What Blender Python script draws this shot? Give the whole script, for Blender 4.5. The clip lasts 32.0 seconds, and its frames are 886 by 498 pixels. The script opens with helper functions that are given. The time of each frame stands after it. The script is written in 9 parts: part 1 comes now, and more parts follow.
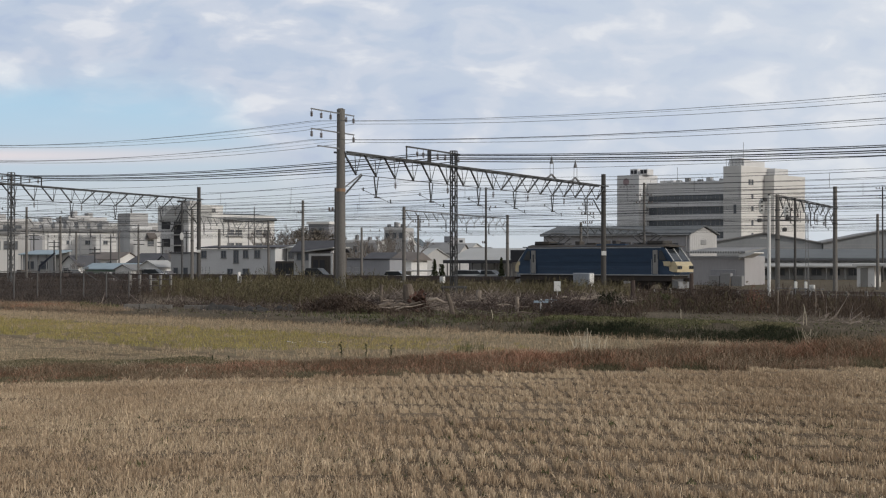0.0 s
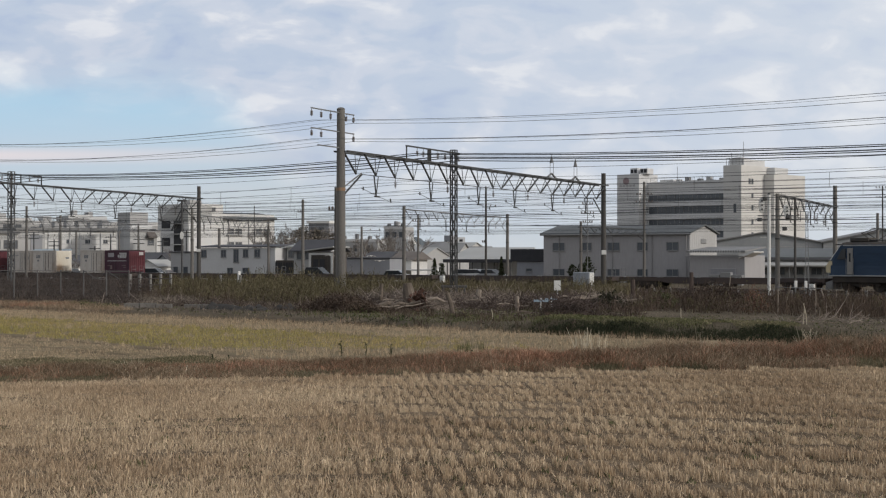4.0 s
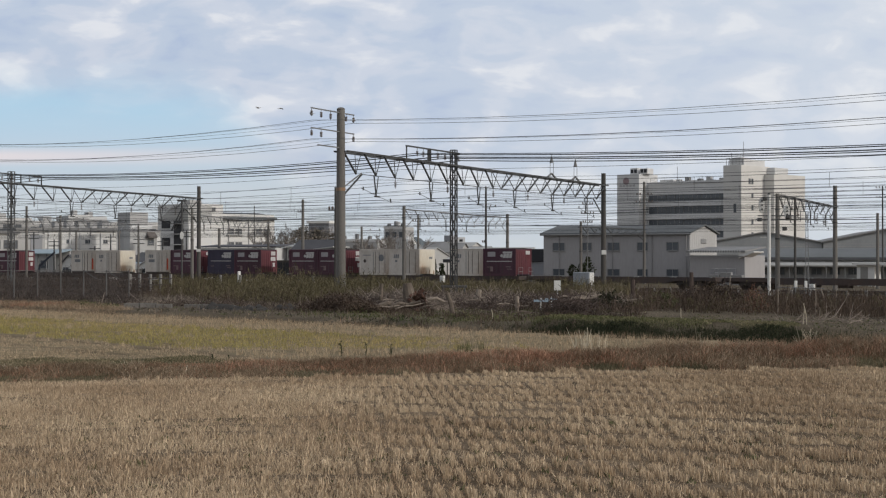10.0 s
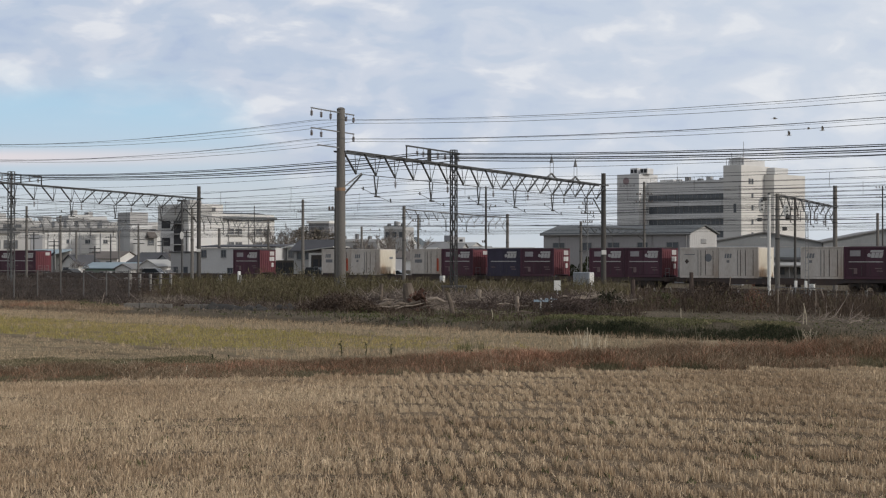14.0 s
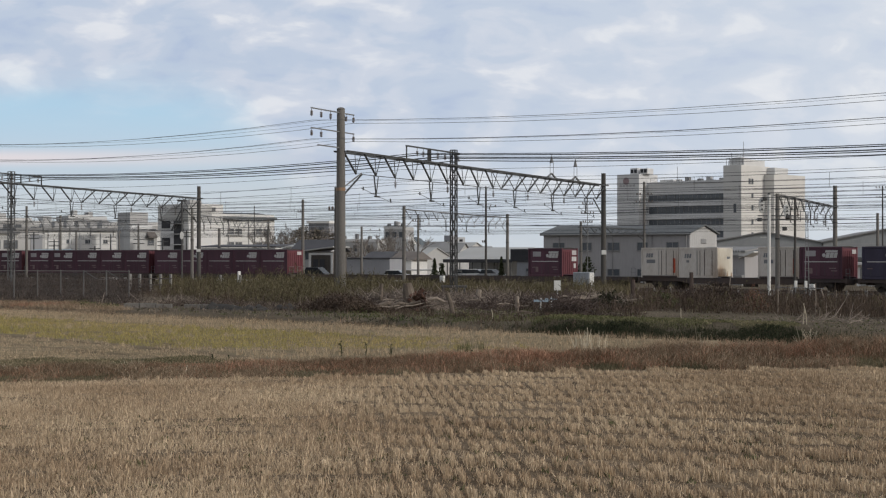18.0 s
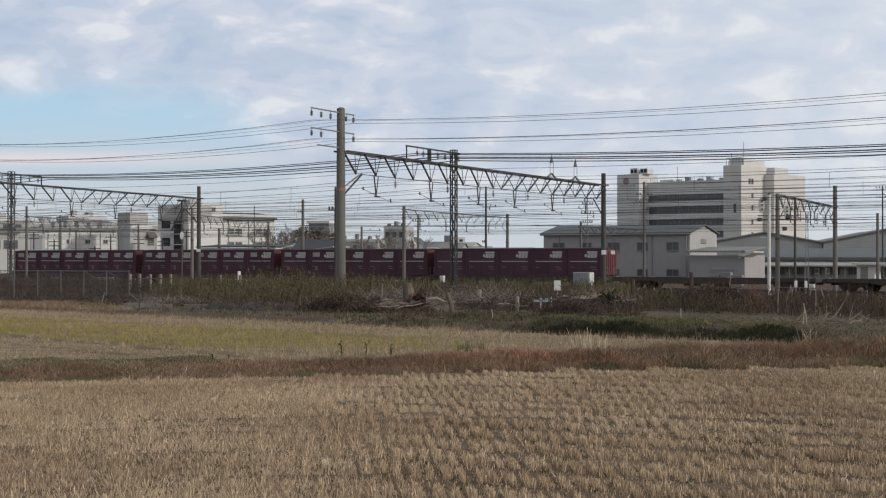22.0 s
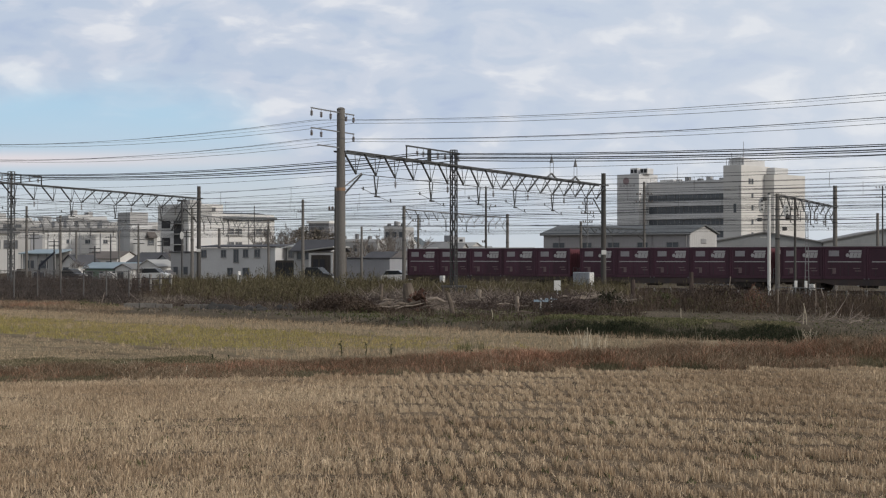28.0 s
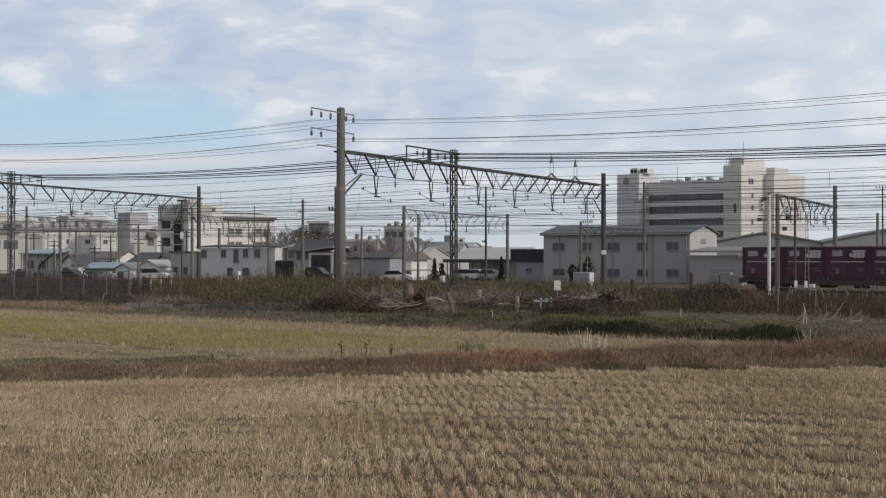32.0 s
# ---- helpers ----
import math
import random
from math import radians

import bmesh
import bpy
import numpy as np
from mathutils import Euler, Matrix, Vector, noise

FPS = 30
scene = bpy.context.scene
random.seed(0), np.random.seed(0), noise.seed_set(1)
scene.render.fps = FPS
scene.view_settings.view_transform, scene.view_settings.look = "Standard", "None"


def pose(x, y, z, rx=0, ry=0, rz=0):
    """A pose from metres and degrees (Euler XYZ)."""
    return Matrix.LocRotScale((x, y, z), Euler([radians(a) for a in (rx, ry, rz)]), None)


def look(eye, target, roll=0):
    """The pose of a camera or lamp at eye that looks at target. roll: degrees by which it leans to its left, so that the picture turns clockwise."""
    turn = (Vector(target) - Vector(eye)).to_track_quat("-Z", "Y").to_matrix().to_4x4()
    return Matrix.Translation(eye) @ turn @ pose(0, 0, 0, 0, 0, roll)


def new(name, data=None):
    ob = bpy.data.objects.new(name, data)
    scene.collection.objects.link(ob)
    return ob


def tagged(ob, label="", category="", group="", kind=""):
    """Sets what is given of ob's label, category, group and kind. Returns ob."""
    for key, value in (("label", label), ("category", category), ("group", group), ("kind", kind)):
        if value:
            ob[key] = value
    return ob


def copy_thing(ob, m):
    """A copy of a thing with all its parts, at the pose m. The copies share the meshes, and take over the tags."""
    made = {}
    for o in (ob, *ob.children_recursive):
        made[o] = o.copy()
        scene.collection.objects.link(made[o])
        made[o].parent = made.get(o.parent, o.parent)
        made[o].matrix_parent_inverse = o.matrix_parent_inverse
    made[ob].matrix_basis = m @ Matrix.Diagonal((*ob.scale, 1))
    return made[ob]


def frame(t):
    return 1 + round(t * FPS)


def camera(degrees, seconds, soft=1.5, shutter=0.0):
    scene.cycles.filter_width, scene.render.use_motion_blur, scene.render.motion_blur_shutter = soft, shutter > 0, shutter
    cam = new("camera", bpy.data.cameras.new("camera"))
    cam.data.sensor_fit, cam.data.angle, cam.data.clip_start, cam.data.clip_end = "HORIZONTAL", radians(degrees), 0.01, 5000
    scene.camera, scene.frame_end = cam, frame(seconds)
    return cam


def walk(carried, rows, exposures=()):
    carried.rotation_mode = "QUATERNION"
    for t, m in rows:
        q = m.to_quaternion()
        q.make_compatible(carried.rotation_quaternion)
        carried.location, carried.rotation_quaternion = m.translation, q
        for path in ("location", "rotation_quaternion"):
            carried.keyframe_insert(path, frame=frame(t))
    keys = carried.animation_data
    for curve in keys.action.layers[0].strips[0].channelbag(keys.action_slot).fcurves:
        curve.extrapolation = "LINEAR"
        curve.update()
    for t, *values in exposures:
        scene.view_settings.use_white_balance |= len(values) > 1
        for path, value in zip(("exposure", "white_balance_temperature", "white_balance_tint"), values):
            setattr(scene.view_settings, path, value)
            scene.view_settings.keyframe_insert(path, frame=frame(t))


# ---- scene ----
cam = camera(31.28, 32.0, soft=1.2)
EYE = (0.0, 0.0, 1.5)
walk(cam, [(0.0, look(EYE, (0.0, 100.0, 2.16))), (3.0, look(EYE, (0.0, 100.0, 2.107))), (6.0, look(EYE, (0.0, 100.0, 2.107))), (32.0, look(EYE, (0.0, 100.0, 2.107)))],
     exposures=[(0.0, 0.0), (32.0, 0.0)])

# ---- world and sun ----
SUN_TO = Vector((0.86, -0.42, 0.42)).normalized()
world = bpy.data.worlds.new("sky")
scene.world = world
world.use_nodes = True
wn, wl = world.node_tree.nodes, world.node_tree.links
sky = wn.new("ShaderNodeTexSky")
sky.sky_type, sky.sun_disc = "NISHITA", False
sky.sun_elevation = math.asin(SUN_TO.z)
sky.sun_rotation = math.atan2(SUN_TO.x, SUN_TO.y)
sky.air_density, sky.dust_density = 1.0, 2.5
wmix = wn.new("ShaderNodeMix")
wmix.data_type = "RGBA"
wmix.inputs["Factor"].default_value = 0.7
wmix.inputs["B"].default_value = (6.1, 6.25, 6.55, 1)
wl.new(sky.outputs[0], wmix.inputs["A"])
wl.new(wmix.outputs["Result"], wn["Background"].inputs["Color"])
wn["Background"].inputs["Strength"].default_value = 0.095

sun_data = bpy.data.lights.new("sun", "SUN")
sun_data.energy, sun_data.angle, sun_data.color = 1.55, radians(3.0), (1.0, 0.965, 0.91)
sun = new("sun", sun_data)
sun.matrix_world = look(SUN_TO * 300, (0, 0, 0))


# ---- materials ----
def rgb(c):
    return (c, c, c) if isinstance(c, (int, float)) else c


def mat(name, colour, other=None, rough=0.7, metal=0.0, grain=30.0, blot=1.2, amount=0.35, bump=0.0, island=0.0, stretch=(1, 1, 1), spec=0.3, obrand=0.0):
    """Two scales of noise between colour and other; island: lightness spread from piece to piece."""
    m = bpy.data.materials.new(name)
    m.use_nodes = True
    n, l = m.node_tree.nodes, m.node_tree.links
    b = n["Principled BSDF"]
    colour = rgb(colour)
    other = rgb(other) if other is not None else tuple(v * 0.6 for v in colour)
    tc, mp = n.new("ShaderNodeTexCoord"), n.new("ShaderNodeMapping")
    mp.inputs["Scale"].default_value = stretch
    l.new(tc.outputs["Object"], mp.inputs[0])
    fine, wide = n.new("ShaderNodeTexNoise"), n.new("ShaderNodeTexNoise")
    fine.inputs["Scale"].default_value, fine.inputs["Detail"].default_value = grain, 3
    wide.inputs["Scale"].default_value, wide.inputs["Detail"].default_value = blot, 4
    for k in (fine, wide):
        l.new(mp.outputs[0], k.inputs["Vector"])
    add = n.new("ShaderNodeMath")
    add.operation = "MULTIPLY_ADD"
    add.inputs[1].default_value = 0.4
    l.new(fine.outputs[0], add.inputs[0])
    wm = n.new("ShaderNodeMath")
    wm.operation = "MULTIPLY"
    wm.inputs[1].default_value = 0.6
    l.new(wide.outputs[0], wm.inputs[0])
    l.new(wm.outputs[0], add.inputs[2])
    rng = n.new("ShaderNodeMapRange")
    rng.inputs[1].default_value, rng.inputs[2].default_value = 0.35, 0.68
    rng.inputs[3].default_value, rng.inputs[4].default_value = 0.0, 2 * amount
    l.new(add.outputs[0], rng.inputs[0])
    mx = n.new("ShaderNodeMix")
    mx.data_type = "RGBA"
    mx.inputs["A"].default_value, mx.inputs["B"].default_value = (*colour, 1), (*other, 1)
    l.new(rng.outputs[0], mx.inputs["Factor"])
    out = mx.outputs["Result"]
    if island or obrand:
        hsv = n.new("ShaderNodeHueSaturation")
        r2 = n.new("ShaderNodeMapRange")
        if island:
            src = n.new("ShaderNodeNewGeometry").outputs["Random Per Island"]
        else:
            src = n.new("ShaderNodeObjectInfo").outputs["Random"]
        k = island or obrand
        l.new(src, r2.inputs[0])
        r2.inputs[3].default_value, r2.inputs[4].default_value = 1 - k, 1 + k
        l.new(r2.outputs[0], hsv.inputs["Value"])
        l.new(out, hsv.inputs["Color"])
        out = hsv.outputs[0]
    l.new(out, b.inputs["Base Color"])
    b.inputs["Roughness"].default_value, b.inputs["Metallic"].default_value = rough, metal
    b.inputs["Specular IOR Level"].default_value = spec
    if bump:
        bp = n.new("ShaderNodeBump")
        bp.inputs["Strength"].default_value, bp.inputs["Distance"].default_value = bump, 0.02
        l.new(fine.outputs[0], bp.inputs["Height"])
        l.new(bp.outputs[0], b.inputs["Normal"])
    return m


def grass_mat(name, tones, spread=0.35, blot=0.5, light=(0.65, 1.3)):
    """Blades: a ramp of tones picked per blade, swayed by wide patches."""
    m = bpy.data.materials.new(name)
    m.use_nodes = True
    n, l = m.node_tree.nodes, m.node_tree.links
    b = n["Principled BSDF"]
    geo, tc, wide = n.new("ShaderNodeNewGeometry"), n.new("ShaderNodeTexCoord"), n.new("ShaderNodeTexNoise")
    wide.inputs["Scale"].default_value, wide.inputs["Detail"].default_value = blot, 4
    l.new(tc.outputs["Object"], wide.inputs["Vector"])
    a = n.new("ShaderNodeMapRange")
    a.inputs[1].default_value, a.inputs[2].default_value = 0.3, 0.7
    a.inputs[3].default_value, a.inputs[4].default_value = -spread / 2, 1 - spread / 2
    l.new(wide.outputs[0], a.inputs[0])
    k = n.new("ShaderNodeMath")
    k.operation = "MULTIPLY_ADD"
    k.inputs[1].default_value = spread
    l.new(geo.outputs["Random Per Island"], k.inputs[0])
    l.new(a.outputs[0], k.inputs[2])
    ramp = n.new("ShaderNodeValToRGB")
    els = ramp.color_ramp.elements
    while len(els) < len(tones):
        els.new(0.5)
    for i, c in enumerate(tones):
        els[i].position = i / (len(tones) - 1)
        els[i].color = (*c, 1)
    l.new(k.outputs[0], ramp.inputs[0])
    hsv = n.new("ShaderNodeHueSaturation")
    r2 = n.new("ShaderNodeMapRange")
    r2.inputs[3].default_value, r2.inputs[4].default_value = light
    frac = n.new("ShaderNodeMath")
    frac.operation = "MULTIPLY"
    frac.inputs[1].default_value = 7.31
    fr = n.new("ShaderNodeMath")
    fr.operation = "FRACT"
    l.new(geo.outputs["Random Per Island"], frac.inputs[0])
    l.new(frac.outputs[0], fr.inputs[0])
    l.new(fr.outputs[0], r2.inputs[0])
    l.new(r2.outputs[0], hsv.inputs["Value"])
    l.new(ramp.outputs[0], hsv.inputs["Color"])
    l.new(hsv.outputs[0], b.inputs["Base Color"])
    b.inputs["Roughness"].default_value = 0.85
    b.inputs["Specular IOR Level"].default_value = 0.1
    return m


def glass_mat(name, tint=0.03, rough=0.08):
    m = bpy.data.materials.new(name)
    m.use_nodes = True
    b = m.node_tree.nodes["Principled BSDF"]
    b.inputs["Base Color"].default_value = (*rgb(tint), 1)
    b.inputs["Roughness"].default_value = rough
    b.inputs["Specular IOR Level"].default_value = 0.5
    return m


concrete_pole = mat("concrete_pole", (0.215, 0.203, 0.187), (0.115, 0.107, 0.10), 0.9, grain=40, blot=0.9, amount=0.5, bump=0.3, stretch=(1, 1, 0.25))
dark_pole = mat("dark_pole", (0.10, 0.095, 0.09), (0.06, 0.055, 0.05), 0.85, grain=40, blot=1, amount=0.5, bump=0.2, stretch=(1, 1, 0.25))
steel_dark = mat("steel_dark", (0.105, 0.11, 0.115), (0.06, 0.055, 0.05), 0.6, 0.3, grain=20, amount=0.5)
steel_mid = mat("steel_mid", (0.19, 0.195, 0.20), (0.11, 0.105, 0.10), 0.6, 0.3, grain=20, amount=0.5)
steel_grey = mat("steel_grey", (0.28, 0.29, 0.30), (0.16, 0.15, 0.14), 0.55, 0.4, grain=20, amount=0.5)
rust_steel = mat("rust_steel", (0.07, 0.05, 0.042), (0.035, 0.03, 0.028), 0.8, 0.2, grain=25, amount=0.6)
wire_mat = mat("wire_dark", (0.06, 0.062, 0.066), rough=0.6, metal=0.2, amount=0.2)
feeder_mat = mat("feeder_grey", (0.17, 0.172, 0.176), rough=0.55, metal=0.3, amount=0.2)
porcelain = mat("porcelain", (0.16, 0.13, 0.115), (0.09, 0.08, 0.075), 0.35, amount=0.3)
white_paint = mat("white_paint", (0.72, 0.72, 0.70), (0.5, 0.49, 0.46), 0.5, amount=0.3)
blue_body = mat("blue_body", (0.034, 0.066, 0.118), (0.025, 0.049, 0.09), 0.45, grain=14, blot=0.8, amount=0.5, spec=0.4, stretch=(1, 1, 3))
cream_paint = mat("cream_paint", (0.66, 0.56, 0.36), (0.45, 0.37, 0.24), 0.5, grain=9, amount=0.35)
door_grey = mat("door_grey", (0.30, 0.29, 0.27), (0.2, 0.19, 0.18), 0.55, amount=0.3)
silver_line = mat("silver_line", (0.42, 0.43, 0.44), (0.28, 0.28, 0.28), 0.45, 0.3, amount=0.4)
roof_soot = mat("roof_soot", (0.05, 0.05, 0.052), (0.09, 0.075, 0.06), 0.85, grain=10, amount=0.5)
bogie_black = mat("bogie_black", (0.035, 0.033, 0.032), (0.07, 0.055, 0.045), 0.8, grain=18, amount=0.5)
wagon_frame_mat = mat("wagon_frame", (0.055, 0.05, 0.055), (0.10, 0.07, 0.055), 0.75, grain=12, blot=0.7, amount=0.5)
maroon = mat("maroon_paint", (0.092, 0.037, 0.056), (0.066, 0.03, 0.044), 0.55, grain=10, blot=0.7, amount=0.5, obrand=0.22, spec=0.35, stretch=(1, 1, 0.4))
red_end = mat("faded_red", (0.155, 0.042, 0.053), (0.105, 0.034, 0.042), 0.6, grain=12, blot=0.8, amount=0.5, obrand=0.15, stretch=(1, 1, 0.3))
slate_blue = mat("slate_blue", (0.06, 0.053, 0.088), (0.042, 0.036, 0.056), 0.55, grain=10, blot=0.7, amount=0.5, stretch=(1, 1, 0.4))
ivory = mat("ivory_panel", (0.68, 0.635, 0.59), (0.45, 0.39, 0.33), 0.55, grain=9, blot=0.8, amount=0.42, obrand=0.06, stretch=(1, 1, 0.35))
ivory_end = mat("ivory_end", (0.72, 0.69, 0.61), (0.5, 0.40, 0.27), 0.55, grain=8, blot=0.8, amount=0.3, stretch=(1, 1, 0.3))


def stain(m, centre, size, tint, strength):
    """A ragged soft-edged rust stain round a point of the thing's own space."""
    n, l = m.node_tree.nodes, m.node_tree.links
    b = n["Principled BSDF"]
    base = b.inputs["Base Color"].links[0].from_socket
    tc, off, ns = n.new("ShaderNodeTexCoord"), n.new("ShaderNodeMapping"), n.new("ShaderNodeTexNoise")
    off.vector_type = "TEXTURE"
    off.inputs["Location"].default_value, off.inputs["Scale"].default_value = centre, size
    l.new(tc.outputs["Object"], off.inputs[0])
    far = n.new("ShaderNodeVectorMath")
    far.operation = "LENGTH"
    l.new(off.outputs[0], far.inputs[0])
    ns.inputs["Scale"].default_value, ns.inputs["Detail"].default_value = 3.0, 5
    l.new(tc.outputs["Object"], ns.inputs["Vector"])
    rag = n.new("ShaderNodeMath")
    rag.operation = "MULTIPLY_ADD"
    rag.inputs[1].default_value = 0.9
    l.new(ns.outputs[0], rag.inputs[0])
    l.new(far.outputs["Value"], rag.inputs[2])
    fade = n.new("ShaderNodeMapRange")
    fade.inputs[1].default_value, fade.inputs[2].default_value = 0.45, 1.4
    fade.inputs[3].default_value, fade.inputs[4].default_value = strength, 0.0
    l.new(rag.outputs[0], fade.inputs[0])
    mx = n.new("ShaderNodeMix")
    mx.data_type = "RGBA"
    mx.inputs["B"].default_value = (*tint, 1)
    l.new(fade.outputs[0], mx.inputs["Factor"])
    l.new(base, mx.inputs["A"])
    l.new(mx.outputs["Result"], b.inputs["Base Color"])


stain(ivory_end, (1.84, -0.7, 0.1), (1.5, 0.85, 1.35), (0.33, 0.16, 0.06), 0.85)
stain(ivory, (1.6, -1.2, 0.2), (0.9, 1.0, 1.9), (0.34, 0.24, 0.17), 0.6)
rust_streak = mat("rust_streak", (0.28, 0.15, 0.08), (0.40, 0.33, 0.25), 0.8, grain=7, blot=2.0, amount=0.5, stretch=(1, 1, 0.3))
decal_white = mat("decal_white", (0.58, 0.57, 0.56), (0.36, 0.33, 0.33), 0.6, grain=14, amount=0.35)
decal_plate = mat("decal_plate", (0.42, 0.40, 0.41), (0.28, 0.26, 0.27), 0.6, grain=14, amount=0.4)
decal_dim = mat("decal_dim", (0.27, 0.2, 0.2), (0.15, 0.1, 0.1), 0.6, grain=14, amount=0.4)
decal_grey = mat("decal_grey", (0.17, 0.18, 0.2), (0.25, 0.25, 0.25), 0.6, amount=0.4)
decal_red = mat("decal_red", (0.55, 0.10, 0.05), rough=0.6, amount=0.3)
window_glass = glass_mat("window_glass", (0.03, 0.035, 0.04))
# building panes: the sky's reflection is painted in as a paler base colour
house_glass = glass_mat("house_glass", (0.10, 0.112, 0.128), 0.12)
ballast_mat = mat("ballast", (0.16, 0.14, 0.125), (0.07, 0.06, 0.055), 0.95, grain=18, blot=1.5, amount=0.6, bump=0.8)
rail_mat = mat("rail_steel", (0.13, 0.09, 0.07), (0.2, 0.18, 0.17), 0.55, 0.5, amount=0.4)
sleeper_mat = mat("sleeper", (0.2, 0.19, 0.175), (0.12, 0.11, 0.1), 0.9, amount=0.4)


# ---- geometry helpers ----
class Geo:
    """Collects vertices and faces for one mesh."""

    def __init__(self):
        self.v, self.f = [], []

    def add(self, verts, faces):
        k = len(self.v)
        self.v += [tuple(p) for p in verts]
        self.f += [tuple(i + k for i in q) for q in faces]
        return self

    def box(self, x0, x1, y0, y1, z0, z1):
        return self.add([(x, y, z) for z in (z0, z1) for y in (y0, y1) for x in (x0, x1)],
                        [(0, 2, 3, 1), (4, 5, 7, 6), (0, 1, 5, 4), (2, 6, 7, 3), (0, 4, 6, 2), (1, 3, 7, 5)])

    def cbox(self, x0, x1, y0, y1, z0, z1, c=0.03):
        """A box with its edges taken off."""
        bm = bmesh.new()
        bmesh.ops.create_cube(bm, size=1)
        for v in bm.verts:
            v.co = ((x0 + x1) / 2 + v.co.x * (x1 - x0), (y0 + y1) / 2 + v.co.y * (y1 - y0), (z0 + z1) / 2 + v.co.z * (z1 - z0))
        bmesh.ops.bevel(bm, geom=bm.edges[:], offset=c, segments=1, affect="EDGES")
        bm.verts.index_update()
        self.add([v.co[:] for v in bm.verts], [[v.index for v in f.verts] for f in bm.faces])
        bm.free()
        return self

    def tube(self, points, r, n=6, r1=None, caps=True):
        pts = [Vector(p) for p in points]
        r1 = r if r1 is None else r1
        rings = []
        for i, p in enumerate(pts):
            d = (pts[min(i + 1, len(pts) - 1)] - pts[max(i - 1, 0)]).normalized()
            a = d.cross(Vector((0, 0, 1)) if abs(d.z) < 0.9 else Vector((1, 0, 0))).normalized()
            b = d.cross(a)
            q = r + (r1 - r) * i / max(len(pts) - 1, 1)
            rings.append([p + (a * math.cos(2 * math.pi * (k + 0.5) / n) + b * math.sin(2 * math.pi * (k + 0.5) / n)) * q for k in range(n)])
        faces = []
        for i in range(len(rings) - 1):
            for k in range(n):
                j = (k + 1) % n
                faces.append((i * n + k, i * n + j, i * n + n + j, i * n + n + k))
        if caps:
            faces += [tuple(range(n))[::-1], tuple(range((len(rings) - 1) * n, len(rings) * n))]
        return self.add([p for ring in rings for p in ring], faces)

    def prism(self, outline, y0, y1):
        """An outline of (x, z) drawn out from y0 to y1."""
        n = len(outline)
        return self.add([(x, y, z) for y in (y0, y1) for x, z in outline],
                        [tuple(range(n)), tuple(range(2 * n - 1, n - 1, -1))] + [(i, n + i, n + (i + 1) % n, (i + 1) % n) for i in range(n)])

    def prismx(self, outline, x0, x1):
        """An outline of (y, z) drawn out from x0 to x1."""
        n = len(outline)
        return self.add([(x, y, z) for x in (x0, x1) for y, z in outline],
                        [tuple(range(n))[::-1], tuple(range(n, 2 * n))] + [(i, (i + 1) % n, n + (i + 1) % n, n + i) for i in range(n)])

    def mesh(self, name, material, smooth=False):
        me = bpy.data.meshes.new(name)
        me.from_pydata(self.v, [], self.f)
        me.materials.append(material)
        if smooth:
            me.polygons.foreach_set("use_smooth", [True] * len(me.polygons))
        return me


def part(name, geo, material, parent=None, label="", smooth=False):
    ob = new(name, geo.mesh(name, material, smooth) if isinstance(geo, Geo) else geo)
    ob.parent = parent
    if label:
        ob["label"] = label
    return ob


def thing(name, m, label, category, group=""):
    ob = new(name)
    ob.empty_display_size = 0.3
    ob.matrix_basis = m
    return tagged(ob, label, category, group)


def sheet_np(name, verts, quads, material):
    """A mesh from arrays of vertices and four-sided faces."""
    me = bpy.data.meshes.new(name)
    me.vertices.add(len(verts))
    me.vertices.foreach_set("co", np.asarray(verts, np.float32).ravel())
    me.loops.add(quads.size)
    me.loops.foreach_set("vertex_index", quads.astype(np.int32).ravel())
    me.polygons.add(len(quads))
    me.polygons.foreach_set("loop_start", np.arange(0, quads.size, 4, dtype=np.int32))
    me.polygons.foreach_set("loop_total", np.full(len(quads), 4, np.int32))
    me.update(calc_edges=True)
    me.materials.append(material)
    return me


rng = np.random.default_rng(7)


def blades(name, xy, z, height, width, lean, material, label, category, kind="stuff", bend=False):
    """One tapered upright leaf per root, all in one mesh; bend: a second quad lets it droop."""
    n = len(xy)
    a = rng.uniform(0, 2 * np.pi, n)
    w = np.stack([np.cos(a), np.sin(a), np.zeros(n)], 1) * (width * rng.uniform(0.6, 1.4, n))[:, None] / 2
    b = rng.uniform(0, 2 * np.pi, n)
    off = np.stack([np.cos(b), np.sin(b), np.zeros(n)], 1) * (lean * height * rng.uniform(0.05, 1, n))[:, None]
    root = np.concatenate([xy, np.asarray(z)[:, None]], 1)
    up = np.zeros((n, 3))
    up[:, 2] = height
    tip = root + up + off
    if bend:
        mid = root + up * 0.7 + off * 0.35
        v = np.stack([root - w, root + w, mid + w * 0.8, mid - w * 0.8, tip + w * 0.2, tip - w * 0.2], 1).reshape(-1, 3)
        k = np.arange(n)[:, None] * 6
        q = np.concatenate([k + np.array([[0, 1, 2, 3]]), k + np.array([[3, 2, 4, 5]])], 0)
    else:
        v = np.stack([root - w, root + w, tip + w * 0.3, tip - w * 0.3], 1).reshape(-1, 3)
        q = np.arange(n)[:, None] * 4 + np.array([[0, 1, 2, 3]])
    ob = new(name, sheet_np(name, v, q, material))
    return tagged(ob, label, category, "", kind)


# ---- the lie of the land ----
def edge_of(x, y):
    """Distance beyond the far edge of the second paddy."""
    return (y + 0.98 * x - 34.0) / 1.4


def ridge_of(x, y):
    """Distance beyond the grassy ridge between the paddies."""
    return (y - 21.6 - 0.24 * x) / 1.03


